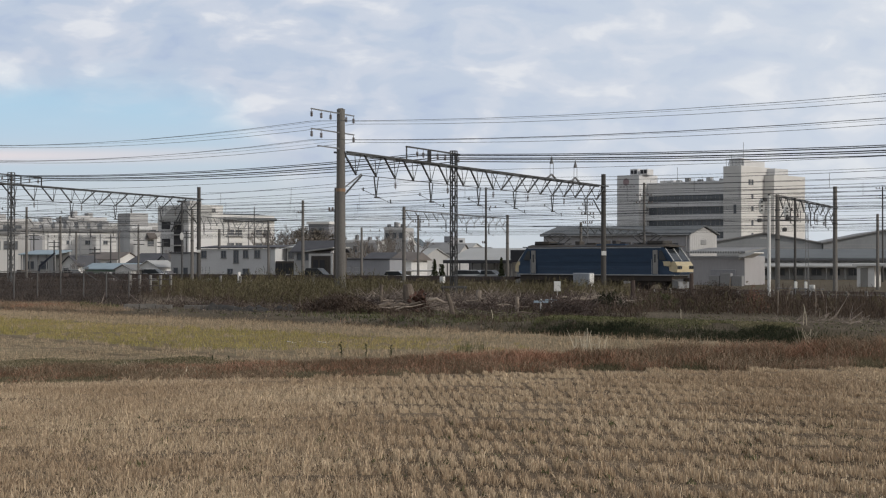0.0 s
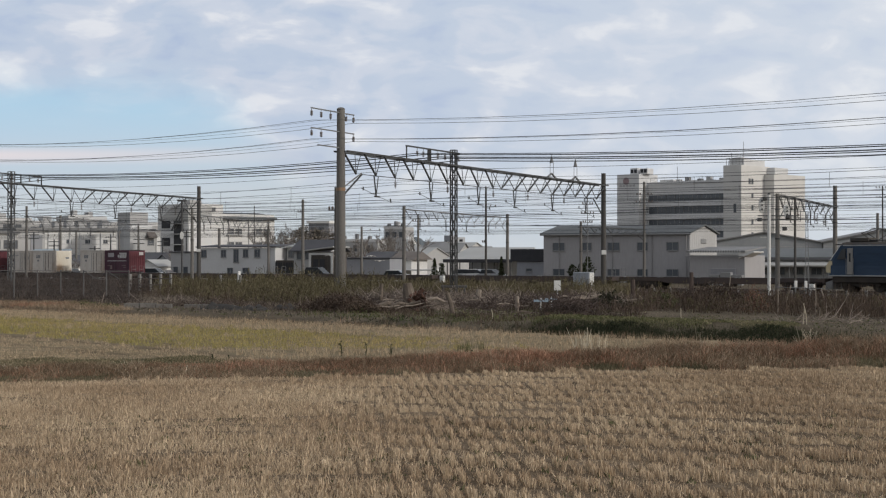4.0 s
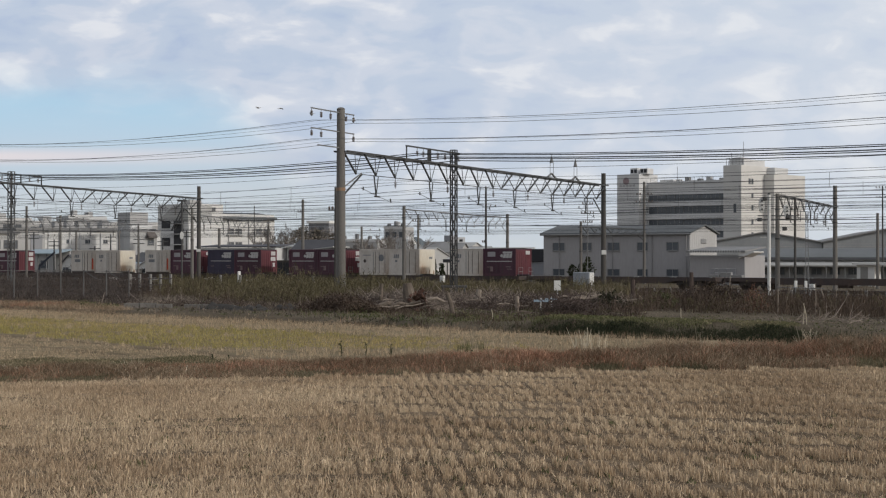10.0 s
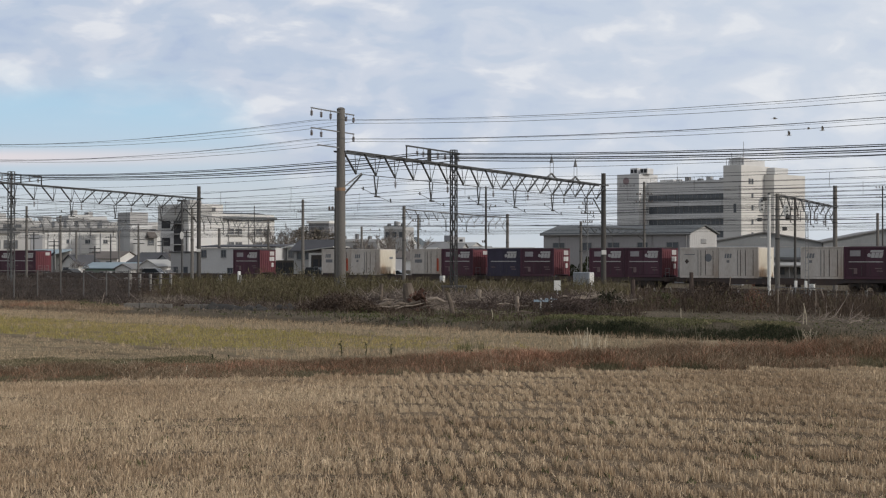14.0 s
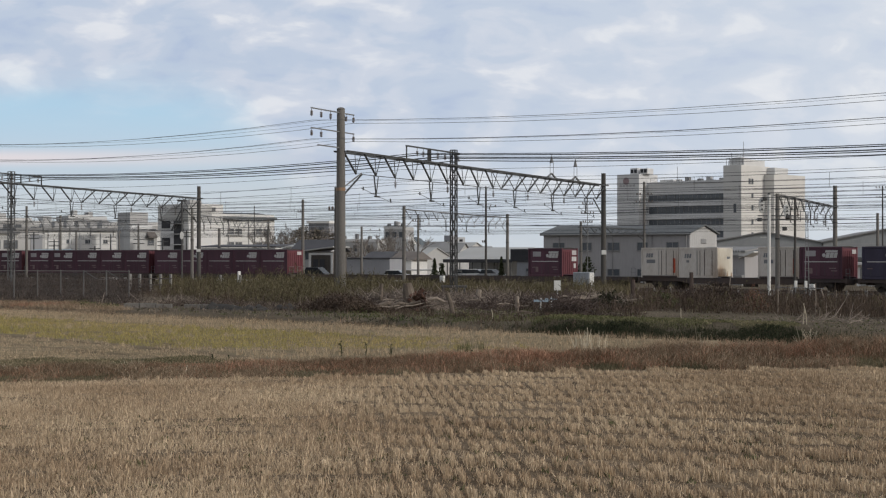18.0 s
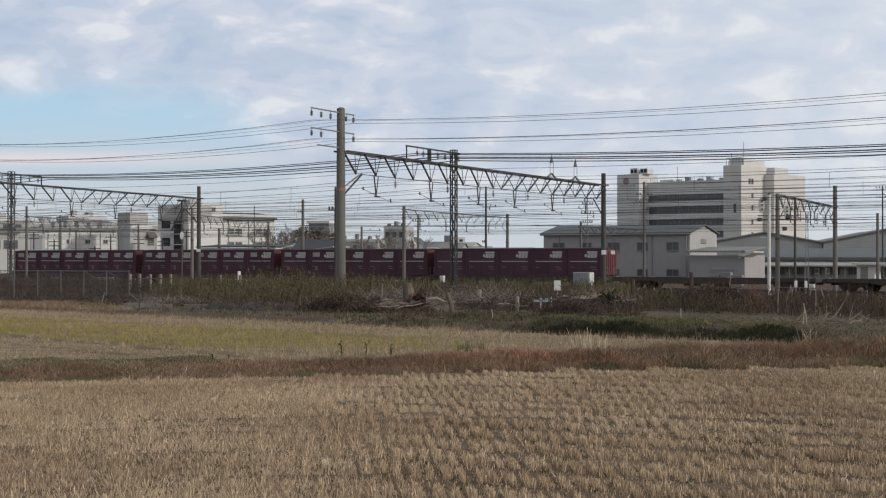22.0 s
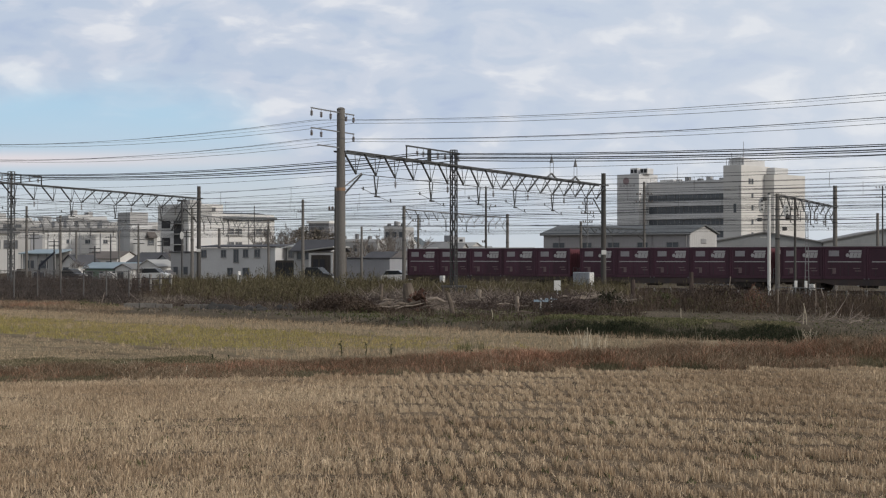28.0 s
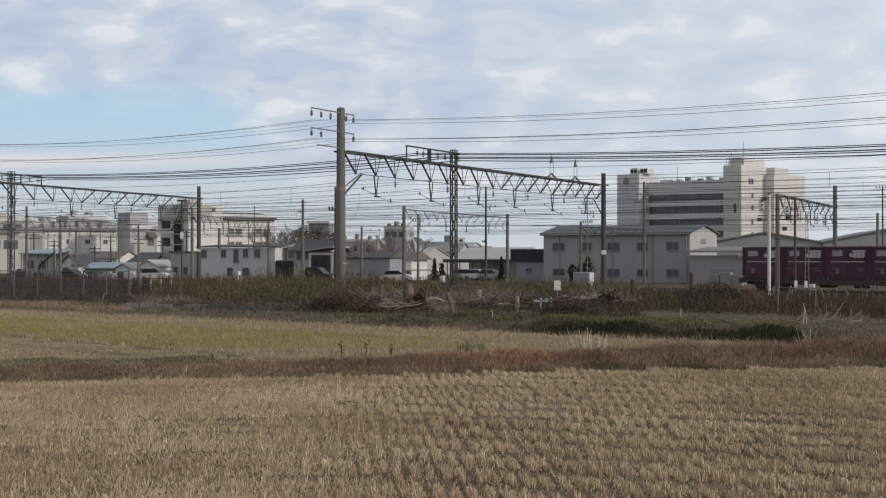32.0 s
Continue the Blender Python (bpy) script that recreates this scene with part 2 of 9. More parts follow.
LAND_E = [-60, -0.1, 0.5, 1.3, 2.6, 4, 12, 30, 55, 66, 70, 5000]
LAND_Z = [0, 0, -0.42, -0.46, -0.05, -0.06, -0.16, -0.45, -0.86, -1.2, -1.42, -1.42]
BERM_E = [1.5, 2.5, 3.1, 3.9, 5.0]
BERM_Z = [0, 0.17, 0.24, 0.20, 0]
RIDGE_D = [-0.95, -0.35, 0.4, 0.9]
RIDGE_Z = [0, 0.11, 0.11, 0]


def land(x, y):
    x, y = np.asarray(x, float), np.asarray(y, float)
    e = edge_of(x, y)
    ridge = np.interp(ridge_of(x, y), RIDGE_D, RIDGE_Z) * np.clip(1 - e, 0, 1) * np.interp(x, [-6, -1.5, 0], [0.45, 0.6, 1.0])
    # a grassed berm stands over the ditch's far side in the east
    berm = np.interp(e, BERM_E, BERM_Z) * np.interp(x / np.maximum(y, 5.0), [0.035, 0.07, 0.235, 0.29], [0, 1, 1, 0.5])
    return np.interp(e, LAND_E, LAND_Z) + ridge + berm


# ---- the railway's line ----
TH0, BEND = radians(38), 0.002
ARC_A, ARC_B = -80.0, 60.0


def track_point(s, side=0.0):
    """The line of the goods track: place and heading at s metres along it; side: metres further off."""
    c = min(max(s, ARC_A), ARC_B)
    th = TH0 + BEND * c
    x = (math.sin(th) - math.sin(TH0)) / BEND + (s - c) * math.cos(th)
    y = 147.4 + (math.cos(th) - math.cos(TH0)) / BEND - (s - c) * math.sin(th)
    return x + (1.25 + side) * math.sin(th), y + (1.25 + side) * math.cos(th), th


RAIL_Z = -1.06


def train_at(t):
    """Metres along the track of the first loaded wagon's front."""
    return -72.43 + 7.2633 * t + 0.096637 * t * t - 0.00153292 * t ** 3


MOVING = []


# ---- sky and distance ----
def sky_backdrop():
    m = bpy.data.materials.new("cloudy_sky")
    m.use_nodes = True
    n, l = m.node_tree.nodes, m.node_tree.links
    for k in list(n):
        n.remove(k)
    out, em = n.new("ShaderNodeOutputMaterial"), n.new("ShaderNodeEmission")
    l.new(em.outputs[0], out.inputs[0])
    tc = n.new("ShaderNodeTexCoord")
    sep = n.new("ShaderNodeSeparateXYZ")
    l.new(tc.outputs["Object"], sep.inputs[0])

    def mapped(scale, rot=0.0, loc=(0, 0, 0)):
        mp = n.new("ShaderNodeMapping")
        mp.inputs["Scale"].default_value, mp.inputs["Rotation"].default_value, mp.inputs["Location"].default_value = scale, (0, radians(rot), 0), loc
        l.new(tc.outputs["Object"], mp.inputs[0])
        return mp.outputs[0]

    def noise_tex(vec, scale, detail, rough=0.55, dist=0.0):
        k = n.new("ShaderNodeTexNoise")
        k.inputs["Scale"].default_value, k.inputs["Detail"].default_value = scale, detail
        k.inputs["Roughness"].default_value, k.inputs["Distortion"].default_value = rough, dist
        l.new(vec, k.inputs["Vector"])
        return k.outputs[0]

    def ramp(fac, stops):
        r = n.new("ShaderNodeValToRGB")
        r.color_ramp.interpolation = "EASE"
        while len(r.color_ramp.elements) < len(stops):
            r.color_ramp.elements.new(0.5)
        for e, (p, c) in zip(r.color_ramp.elements, stops):
            e.position, e.color = p, (*c, 1)
        l.new(fac, r.inputs[0])
        return r.outputs[0]

    def mix(fac, a, b):
        k = n.new("ShaderNodeMix")
        k.data_type = "RGBA"
        for s, v in (("Factor", fac), ("A", a), ("B", b)):
            l.new(v, k.inputs[s])
        return k.outputs["Result"]

    height = n.new("ShaderNodeMapRange")
    height.inputs[1].default_value, height.inputs[2].default_value = 0, 600
    l.new(sep.outputs["Z"], height.inputs[0])
    clear = ramp(height.outputs[0], [(0.0, (0.60, 0.64, 0.68)), (0.2, (0.58, 0.645, 0.712)), (0.35, (0.52, 0.63, 0.74)), (0.6, (0.43, 0.63, 0.79))])
    tone = noise_tex(mapped((0.0052, 1, 0.0125), -9, (1.3, 0, 0.4)), 1.0, 5, 0.5, 0.3)
    cloud = ramp(tone, [(0.28, (0.43, 0.52, 0.69)), (0.44, (0.51, 0.59, 0.72)), (0.54, (0.59, 0.645, 0.75)), (0.65, (0.745, 0.77, 0.825)), (0.76, (0.88, 0.88, 0.89))])
    # cloud cover: open sky low on the west side
    cover_noise = noise_tex(mapped((0.0026, 1, 0.011), -6, (2.2, 0, 0.6)), 1.0, 5, 0.55)
    west = n.new("ShaderNodeMapRange")
    west.inputs[1].default_value, west.inputs[2].default_value = -640, 130
    west.interpolation_type = "SMOOTHSTEP"
    west.inputs[3].default_value, west.inputs[4].default_value = -0.77, 0.08
    l.new(sep.outputs["X"], west.inputs[0])
    up = n.new("ShaderNodeMath")
    l.new(height.outputs[0], up.inputs[0])
    l.new(west.outputs[0], up.inputs[1])
    tot = n.new("ShaderNodeMath")
    tot.operation = "MULTIPLY_ADD"
    tot.inputs[1].default_value = 0.32
    l.new(cover_noise, tot.inputs[0])
    l.new(up.outputs[0], tot.inputs[2])
    cover = n.new("ShaderNodeMapRange")
    cover.interpolation_type = "SMOOTHSTEP"
    cover.inputs[1].default_value, cover.inputs[2].default_value = -0.12, 0.15
    l.new(tot.outputs[0], cover.inputs[0])
    col = mix(cover.outputs[0], clear, cloud)
    haze = n.new("ShaderNodeMapRange")
    haze.inputs[1].default_value, haze.inputs[2].default_value, haze.inputs[3].default_value, haze.inputs[4].default_value = 0.0, 0.45, 0.85, 0.0
    l.new(height.outputs[0], haze.inputs[0])
    dull = n.new("ShaderNodeRGB")
    dull.outputs[0].default_value = (0.548, 0.595, 0.622, 1)
    col = mix(haze.outputs[0], col, dull.outputs[0])
    # brighter veil towards the east and a thin rosy streak low in the west
    veil = n.new("ShaderNodeMapRange")
    veil.inputs[1].default_value, veil.inputs[2].default_value, veil.inputs[3].default_value, veil.inputs[4].default_value = -300, 1100, 0.0, 0.5
    l.new(sep.outputs["X"], veil.inputs[0])
    pale = n.new("ShaderNodeRGB")
    pale.outputs[0].default_value = (0.745, 0.785, 0.835, 1)
    col = mix(veil.outputs[0], col, pale.outputs[0])
    streak = ramp(height.outputs[0], [(0.33, (0, 0, 0)), (0.375, (1, 1, 1)), (0.42, (0, 0, 0))])
    near = n.new("ShaderNodeMapRange")
    near.inputs[1].default_value, near.inputs[2].default_value, near.inputs[3].default_value, near.inputs[4].default_value = -950, -180, 1.0, 0.0
    l.new(sep.outputs["X"], near.inputs[0])
    fac = n.new("ShaderNodeMath")
    fac.operation = "MULTIPLY"
    l.new(streak, fac.inputs[0])
    l.new(near.outputs[0], fac.inputs[1])
    rosy = n.new("ShaderNodeRGB")
    rosy.outputs[0].default_value = (0.74, 0.70, 0.73, 1)
    col = mix(fac.outputs[0], col, rosy.outputs[0])
    l.new(col, em.inputs["Color"])
    em.inputs["Strength"].default_value = 1.0
    g = Geo().add([(-2600, 0, -120), (2600, 0, -120), (2600, 0, 1500), (-2600, 0, 1500)], [(0, 1, 2, 3)])
    ob = part("backdrop", g, m)
    ob.matrix_basis = pose(0, 3500, 0)
    tagged(ob, "pale blue sky with soft drifting grey cloud", "sky", "", "structure")
    return ob


backdrop = sky_backdrop()


# ---- ground ----
def ground_material():
    m = bpy.data.materials.new("ground")
    m.use_nodes = True
    n, l = m.node_tree.nodes, m.node_tree.links
    b = n["Principled BSDF"]
    tc = n.new("ShaderNodeTexCoord")
    fine, wide = n.new("ShaderNodeTexNoise"), n.new("ShaderNodeTexNoise")
    fine.inputs["Scale"].default_value, fine.inputs["Detail"].default_value = 14, 6
    wide.inputs["Scale"].default_value, wide.inputs["Detail"].default_value = 0.5, 5
    l.new(tc.outputs["Object"], fine.inputs["Vector"])
    l.new(tc.outputs["Object"], wide.inputs["Vector"])
    r = n.new("ShaderNodeValToRGB")
    els = r.color_ramp.elements
    els.new(0.5)
    for e, (p, c) in zip(els, ((0.3, (0.06, 0.05, 0.034)), (0.5, (0.11, 0.088, 0.06)), (0.7, (0.17, 0.14, 0.10)))):
        e.position, e.color = p, (*c, 1)
    mx = n.new("ShaderNodeMath")
    mx.operation = "MULTIPLY_ADD"
    mx.inputs[1].default_value = 0.5
    hf = n.new("ShaderNodeMath")
    hf.operation = "MULTIPLY"
    hf.inputs[1].default_value = 0.5
    l.new(wide.outputs[0], hf.inputs[0])
    l.new(fine.outputs[0], mx.inputs[0])
    l.new(hf.outputs[0], mx.inputs[2])
    l.new(mx.outputs[0], r.inputs[0])
    # paddies carry pale straw litter, the ground beyond their far edge is dark and rough
    sep = n.new("ShaderNodeSeparateXYZ")
    l.new(tc.outputs["Object"], sep.inputs[0])
    k = n.new("ShaderNodeMath")
    k.operation = "MULTIPLY_ADD"
    k.inputs[1].default_value = 0.98
    l.new(sep.outputs["X"], k.inputs[0])
    l.new(sep.outputs["Y"], k.inputs[2])
    edge = n.new("ShaderNodeMapRange")
    edge.inputs[1].default_value, edge.inputs[2].default_value = 33.6, 35.0
    l.new(k.outputs[0], edge.inputs[0])
    straw = n.new("ShaderNodeValToRGB")
    els = straw.color_ramp.elements
    els.new(0.5)
    for e, (p, c) in zip(els, ((0.3, (0.078, 0.055, 0.034)), (0.48, (0.14, 0.102, 0.066)), (0.7, (0.25, 0.19, 0.128)))):
        e.position, e.color = p, (*c, 1)
    l.new(mx.outputs[0], straw.inputs[0])
    # the second paddy lies beyond the ridge: paler, with green regrowth
    ky = n.new("ShaderNodeMath")
    ky.operation = "MULTIPLY_ADD"
    ky.inputs[1].default_value = -0.24
    l.new(sep.outputs["X"], ky.inputs[0])
    l.new(sep.outputs["Y"], ky.inputs[2])
    beyond = n.new("ShaderNodeMapRange")
    beyond.inputs[1].default_value, beyond.inputs[2].default_value = 22.2, 22.8
    l.new(ky.outputs[0], beyond.inputs[0])
    pale = n.new("ShaderNodeValToRGB")
    els = pale.color_ramp.elements
    els.new(0.5)
    for e, (p, c) in zip(els, ((0.3, (0.13, 0.10, 0.062)), (0.48, (0.195, 0.157, 0.097)), (0.7, (0.28, 0.23, 0.15)))):
        e.position, e.color = p, (*c, 1)
    l.new(mx.outputs[0], pale.inputs[0])
    # wheel tracks across it show darker soil
    across = n.new("ShaderNodeMath")
    across.operation = "MULTIPLY_ADD"
    across.inputs[1].default_value = 1.2
    l.new(sep.outputs["X"], across.inputs[0])
    l.new(sep.outputs["Y"], across.inputs[2])
    mud = None
    for at, wide_by in ((20.5, 0.42), (18.6, 0.36), (22.0, 0.2)):
        off = n.new("ShaderNodeMath")
        off.operation = "SUBTRACT"
        off.inputs[1].default_value = at
        l.new(across.outputs[0], off.inputs[0])
        size = n.new("ShaderNodeMath")
        size.operation = "ABSOLUTE"
        l.new(off.outputs[0], size.inputs[0])
        band = n.new("ShaderNodeMapRange")
        band.inputs[1].default_value, band.inputs[2].default_value = wide_by * 0.5, wide_by
        band.inputs[3].default_value, band.inputs[4].default_value = 0.6, 0.0
        l.new(size.outputs[0], band.inputs[0])
        if mud is None:
            mud = band.outputs[0]
        else:
            more = n.new("ShaderNodeMath")
            more.operation = "MAXIMUM"
            l.new(mud, more.inputs[0])
            l.new(band.outputs[0], more.inputs[1])
            mud = more.outputs[0]
    tracked = n.new("ShaderNodeMix")
    tracked.data_type = "RGBA"
    l.new(mud, tracked.inputs["Factor"])
    l.new(pale.outputs[0], tracked.inputs["A"])
    l.new(straw.outputs[0], tracked.inputs["B"])
    paddy = n.new("ShaderNodeMix")
    paddy.data_type = "RGBA"
    l.new(beyond.outputs[0], paddy.inputs["Factor"])
    l.new(straw.outputs[0], paddy.inputs["A"])
    l.new(tracked.outputs["Result"], paddy.inputs["B"])
    zone = n.new("ShaderNodeMix")
    zone.data_type = "RGBA"
    l.new(edge.outputs[0], zone.inputs["Factor"])
    l.new(paddy.outputs["Result"], zone.inputs["A"])
    l.new(r.outputs[0], zone.inputs["B"])
    l.new(zone.outputs["Result"], b.inputs["Base Color"])
    b.inputs["Roughness"].default_value = 0.95
    b.inputs["Specular IOR Level"].default_value = 0.1
    bp = n.new("ShaderNodeBump")
    bp.inputs["Strength"].default_value, bp.inputs["Distance"].default_value = 0.7, 0.04
    l.new(fine.outputs[0], bp.inputs["Height"])
    l.new(bp.outputs[0], b.inputs["Normal"])
    return m


def ground_sheet():
    xs = np.concatenate([[-4500, -1500, -500, -200, -120], np.linspace(-80, 80, 161), [120, 200, 500, 1500, 4500]])
    ys = np.concatenate([[-600, -150, -40, 0], np.linspace(6, 60, 181), np.linspace(61, 150, 60), [200, 320, 600, 1200, 2400, 4600]])
    gx, gy = np.meshgrid(xs, ys)
    z = land(gx, gy)
    near = (gy > 5) & (gy < 60) & (abs(gx) < 81)
    z += np.where(near, rng.normal(0, 0.012, z.shape), 0)
    v = np.stack([gx, gy, z], 2).reshape(-1, 3)
    w = len(xs)
    i, j = np.meshgrid(np.arange(len(ys) - 1), np.arange(w - 1), indexing="ij")
    k = (i * w + j).ravel()[:, None]
    ob = new("ground", sheet_np("ground", v, k + np.array([[0, 1, w + 1, w]]), ground_material()))
    tagged(ob, "brown paddy soil and rough trackside earth", "ground", "", "structure")


ground_sheet()


# ---- tracks ----
def railway_track(name, sides, s0, s1, label):
    step = 4.0
    n = int((s1 - s0) / step)
    bed, rails = Geo(), [Geo(), Geo()]
    root = thing(name, pose(0, 0, 0), label, "track")
    root["kind"] = "structure"
    rows = []
    for i in range(n + 1):
        s = s0 + i * step
        rows.append([track_point(s, sides + d)[:2] for d in (-2.4, -1.5, 1.5, 2.4)])
    v, f = [], []
    for i, r in enumerate(rows):
        v += [(*r[0], -1.5), (*r[1], RAIL_Z - 0.2), (*r[2], RAIL_Z - 0.2), (*r[3], -1.5)]
        if i:
            k = 4 * i
            f += [(k - 4 + j, k + j, k + j + 1, k - 3 + j) for j in range(3)]
    bed.add(v, f)
    part("ballast_bed", bed, ballast_mat, root)
    for g, d in zip(rails, (-0.5335, 0.5335)):
        g.tube([(*track_point(s0 + i * step, sides + d)[:2], RAIL_Z - 0.075) for i in range(n + 1)], 0.075, 4)
        part("rail", g, rail_mat, root)
    sl = Geo()
    s = max(s0, -95)
    while s < min(s1, 75):
        x, y, th = track_point(s, sides)
        c, q = math.cos(th), math.sin(th)
        v = []
        for z in (RAIL_Z - 0.26, RAIL_Z - 0.15):
            for a, b in ((-0.11, -1), (0.11, -1), (0.11, 1), (-0.11, 1)):
                v.append((x + a * c + b * q, y - a * q + b * c, z))
        sl.add(v, [(4, 5, 6, 7), (0, 1, 5, 4), (1, 2, 6, 5), (2, 3, 7, 6), (3, 0, 4, 7)])
        s += 0.62
    ob = part("sleepers", sl, sleeper_mat, root)
    ob["kind"] = "stuff"


railway_track("railway_track", 0.0, -330, 420, "goods track on dark ballast with rusty rails")
railway_track("railway_track", -9.0, -330, 420, "empty running track on dark ballast with rusty rails")
railway_track("railway_track", 4.2, -330, 420, "siding track on dark ballast behind the goods track")


# ---- the train ----
def wheel_mesh(r, w=0.13):
    g = Geo()
    g.tube([(0, -w / 2, 0), (0, w / 2 - 0.03, 0)], r, 20)
    g.tube([(0, w / 2 - 0.03, 0), (0, w / 2, 0)], r + 0.03, 20)
    g.tube([(0, -w / 2 - 0.02, 0), (0, -w / 2, 0)], r * 0.35, 10)
    return g.mesh("wheel", bogie_black)


WAGON_WHEEL, LOCO_WHEEL = wheel_mesh(0.43), wheel_mesh(0.56)


def bogie(parent, x, base, mesh, r, label):
    g = Geo()
    for y in (-0.98, 0.98):
        g.prism([(x - base / 2 - 0.35, r - 0.02), (x - base / 2 - 0.2, r + 0.2), (x - 0.35, r + 0.24), (x - 0.3, r + 0.34), (x + 0.3, r + 0.34),
                 (x + 0.35, r + 0.24), (x + base / 2 + 0.2, r + 0.2), (x + base / 2 + 0.35, r - 0.02), (x + base / 2 + 0.1, r - 0.14), (x + base / 2 - 0.25, r + 0.05), (x + 0.3, r - 0.16),
                 (x - 0.3, r - 0.16), (x - base / 2 + 0.25, r + 0.05), (x - base / 2 - 0.1, r - 0.14)], y - 0.06, y + 0.06)
        for d in (-0.12, 0.12):
            g.tube([(x + d, y * 1.04, r - 0.14), (x + d, y * 1.04, r + 0.3)], 0.08, 8)
    g.box(x - 0.25, x + 0.25, -0.95, 0.95, r - 0.05, r + 0.2)
    b = part("bogie", g, bogie_black, parent, label)
    for d in (-base / 2, base / 2):
        for y in (-0.6, 0.6):
            w = part("wheel", mesh, None, b)
            w.matrix_basis = pose(x + d, y, r, 0, 0, 180 if y > 0 else 0)
    return b


def flat_wagon():
    """A container flat wagon, its middle over the origin, forward along x, z from the rail."""
    root = thing("flat_wagon", pose(0, 0, 0), "dark grey steel container flat wagon on rails", "freight wagon", "goods train wagons")
    H = 9.55
    g = Geo()
    for y in (-1.18, 1.06):
        g.prism([(-H, 0.72), (-H, 1.0), (H, 1.0), (H, 0.72), (5.6, 0.68), (4.6, 0.5), (-4.6, 0.5), (-5.6, 0.68)], y, y + 0.12)
    part("side_sill", g, wagon_frame_mat, root)
    d = Geo().box(-H, H, -1.06, 1.06, 0.9, 0.97)
    for i in range(-6, 7):
        d.box(i * 1.5 - 0.08, i * 1.5 + 0.08, -1.06, 1.06, 0.62, 0.9)
    part("deck", d, wagon_frame_mat, root)
    part("centre_sill", Geo().box(-H, H, -0.22, 0.22, 0.5, 0.9), wagon_frame_mat, root)
    for s in (-1, 1):
        part("end_beam", Geo().cbox(s * H - 0.1, s * H + 0.1, -1.25, 1.25, 0.62, 1.02, 0.02), wagon_frame_mat, root)
        c = Geo().box(min(s * (H + 0.1), s * (H + 0.38)), max(s * (H + 0.1), s * (H + 0.38)), -0.1, 0.1, 0.72, 0.95)
        c.cbox(min(s * (H + 0.34), s * (H + 0.6)), max(s * (H + 0.34), s * (H + 0.6)), -0.16, 0.16, 0.68, 0.99, 0.04)
        part("coupler", c, bogie_black, root)
        h = Geo()
        h.tube([(s * (H - 0.05), -1.12, 1.0), (s * (H - 0.05), -1.12, 1.75), (s * (H - 0.05), -0.5, 1.75), (s * (H - 0.05), -0.5, 1.0)], 0.022, 6)
        h.tube([(s * (H - 0.05), -1.12, 1.4), (s * (H - 0.05), -0.5, 1.4)], 0.018, 6)
        part("handrail", h, steel_grey, root)
        bogie(root, s * 7.1, 1.9, WAGON_WHEEL, 0.43, "dark three-piece bogie")
    tank = Geo().tube([(-2.6, -0.75, 0.5), (-1.2, -0.75, 0.5)], 0.2, 12)
    part("air_tank", tank, bogie_black, root)
    part("brake_box", Geo().cbox(0.4, 1.5, -1.0, -0.5, 0.28, 0.66, 0.03), bogie_black, root)
    for i in range(-2, 3):
        for e in (-1.7, 1.7):
            part("lock_pin", Geo().cbox(i * 3.72 + e - 0.09, i * 3.72 + e + 0.09, -1.22, -1.02, 0.97, 1.06, 0.015), steel_grey, root)
    return root


CL, CW, CH = 3.68, 2.45, 2.5


def slanted(x0, x1, z0, z1, slant):
    return [(x0, z0), (x1 - slant, z0), (x1, z1), (x0 + slant, z1)]


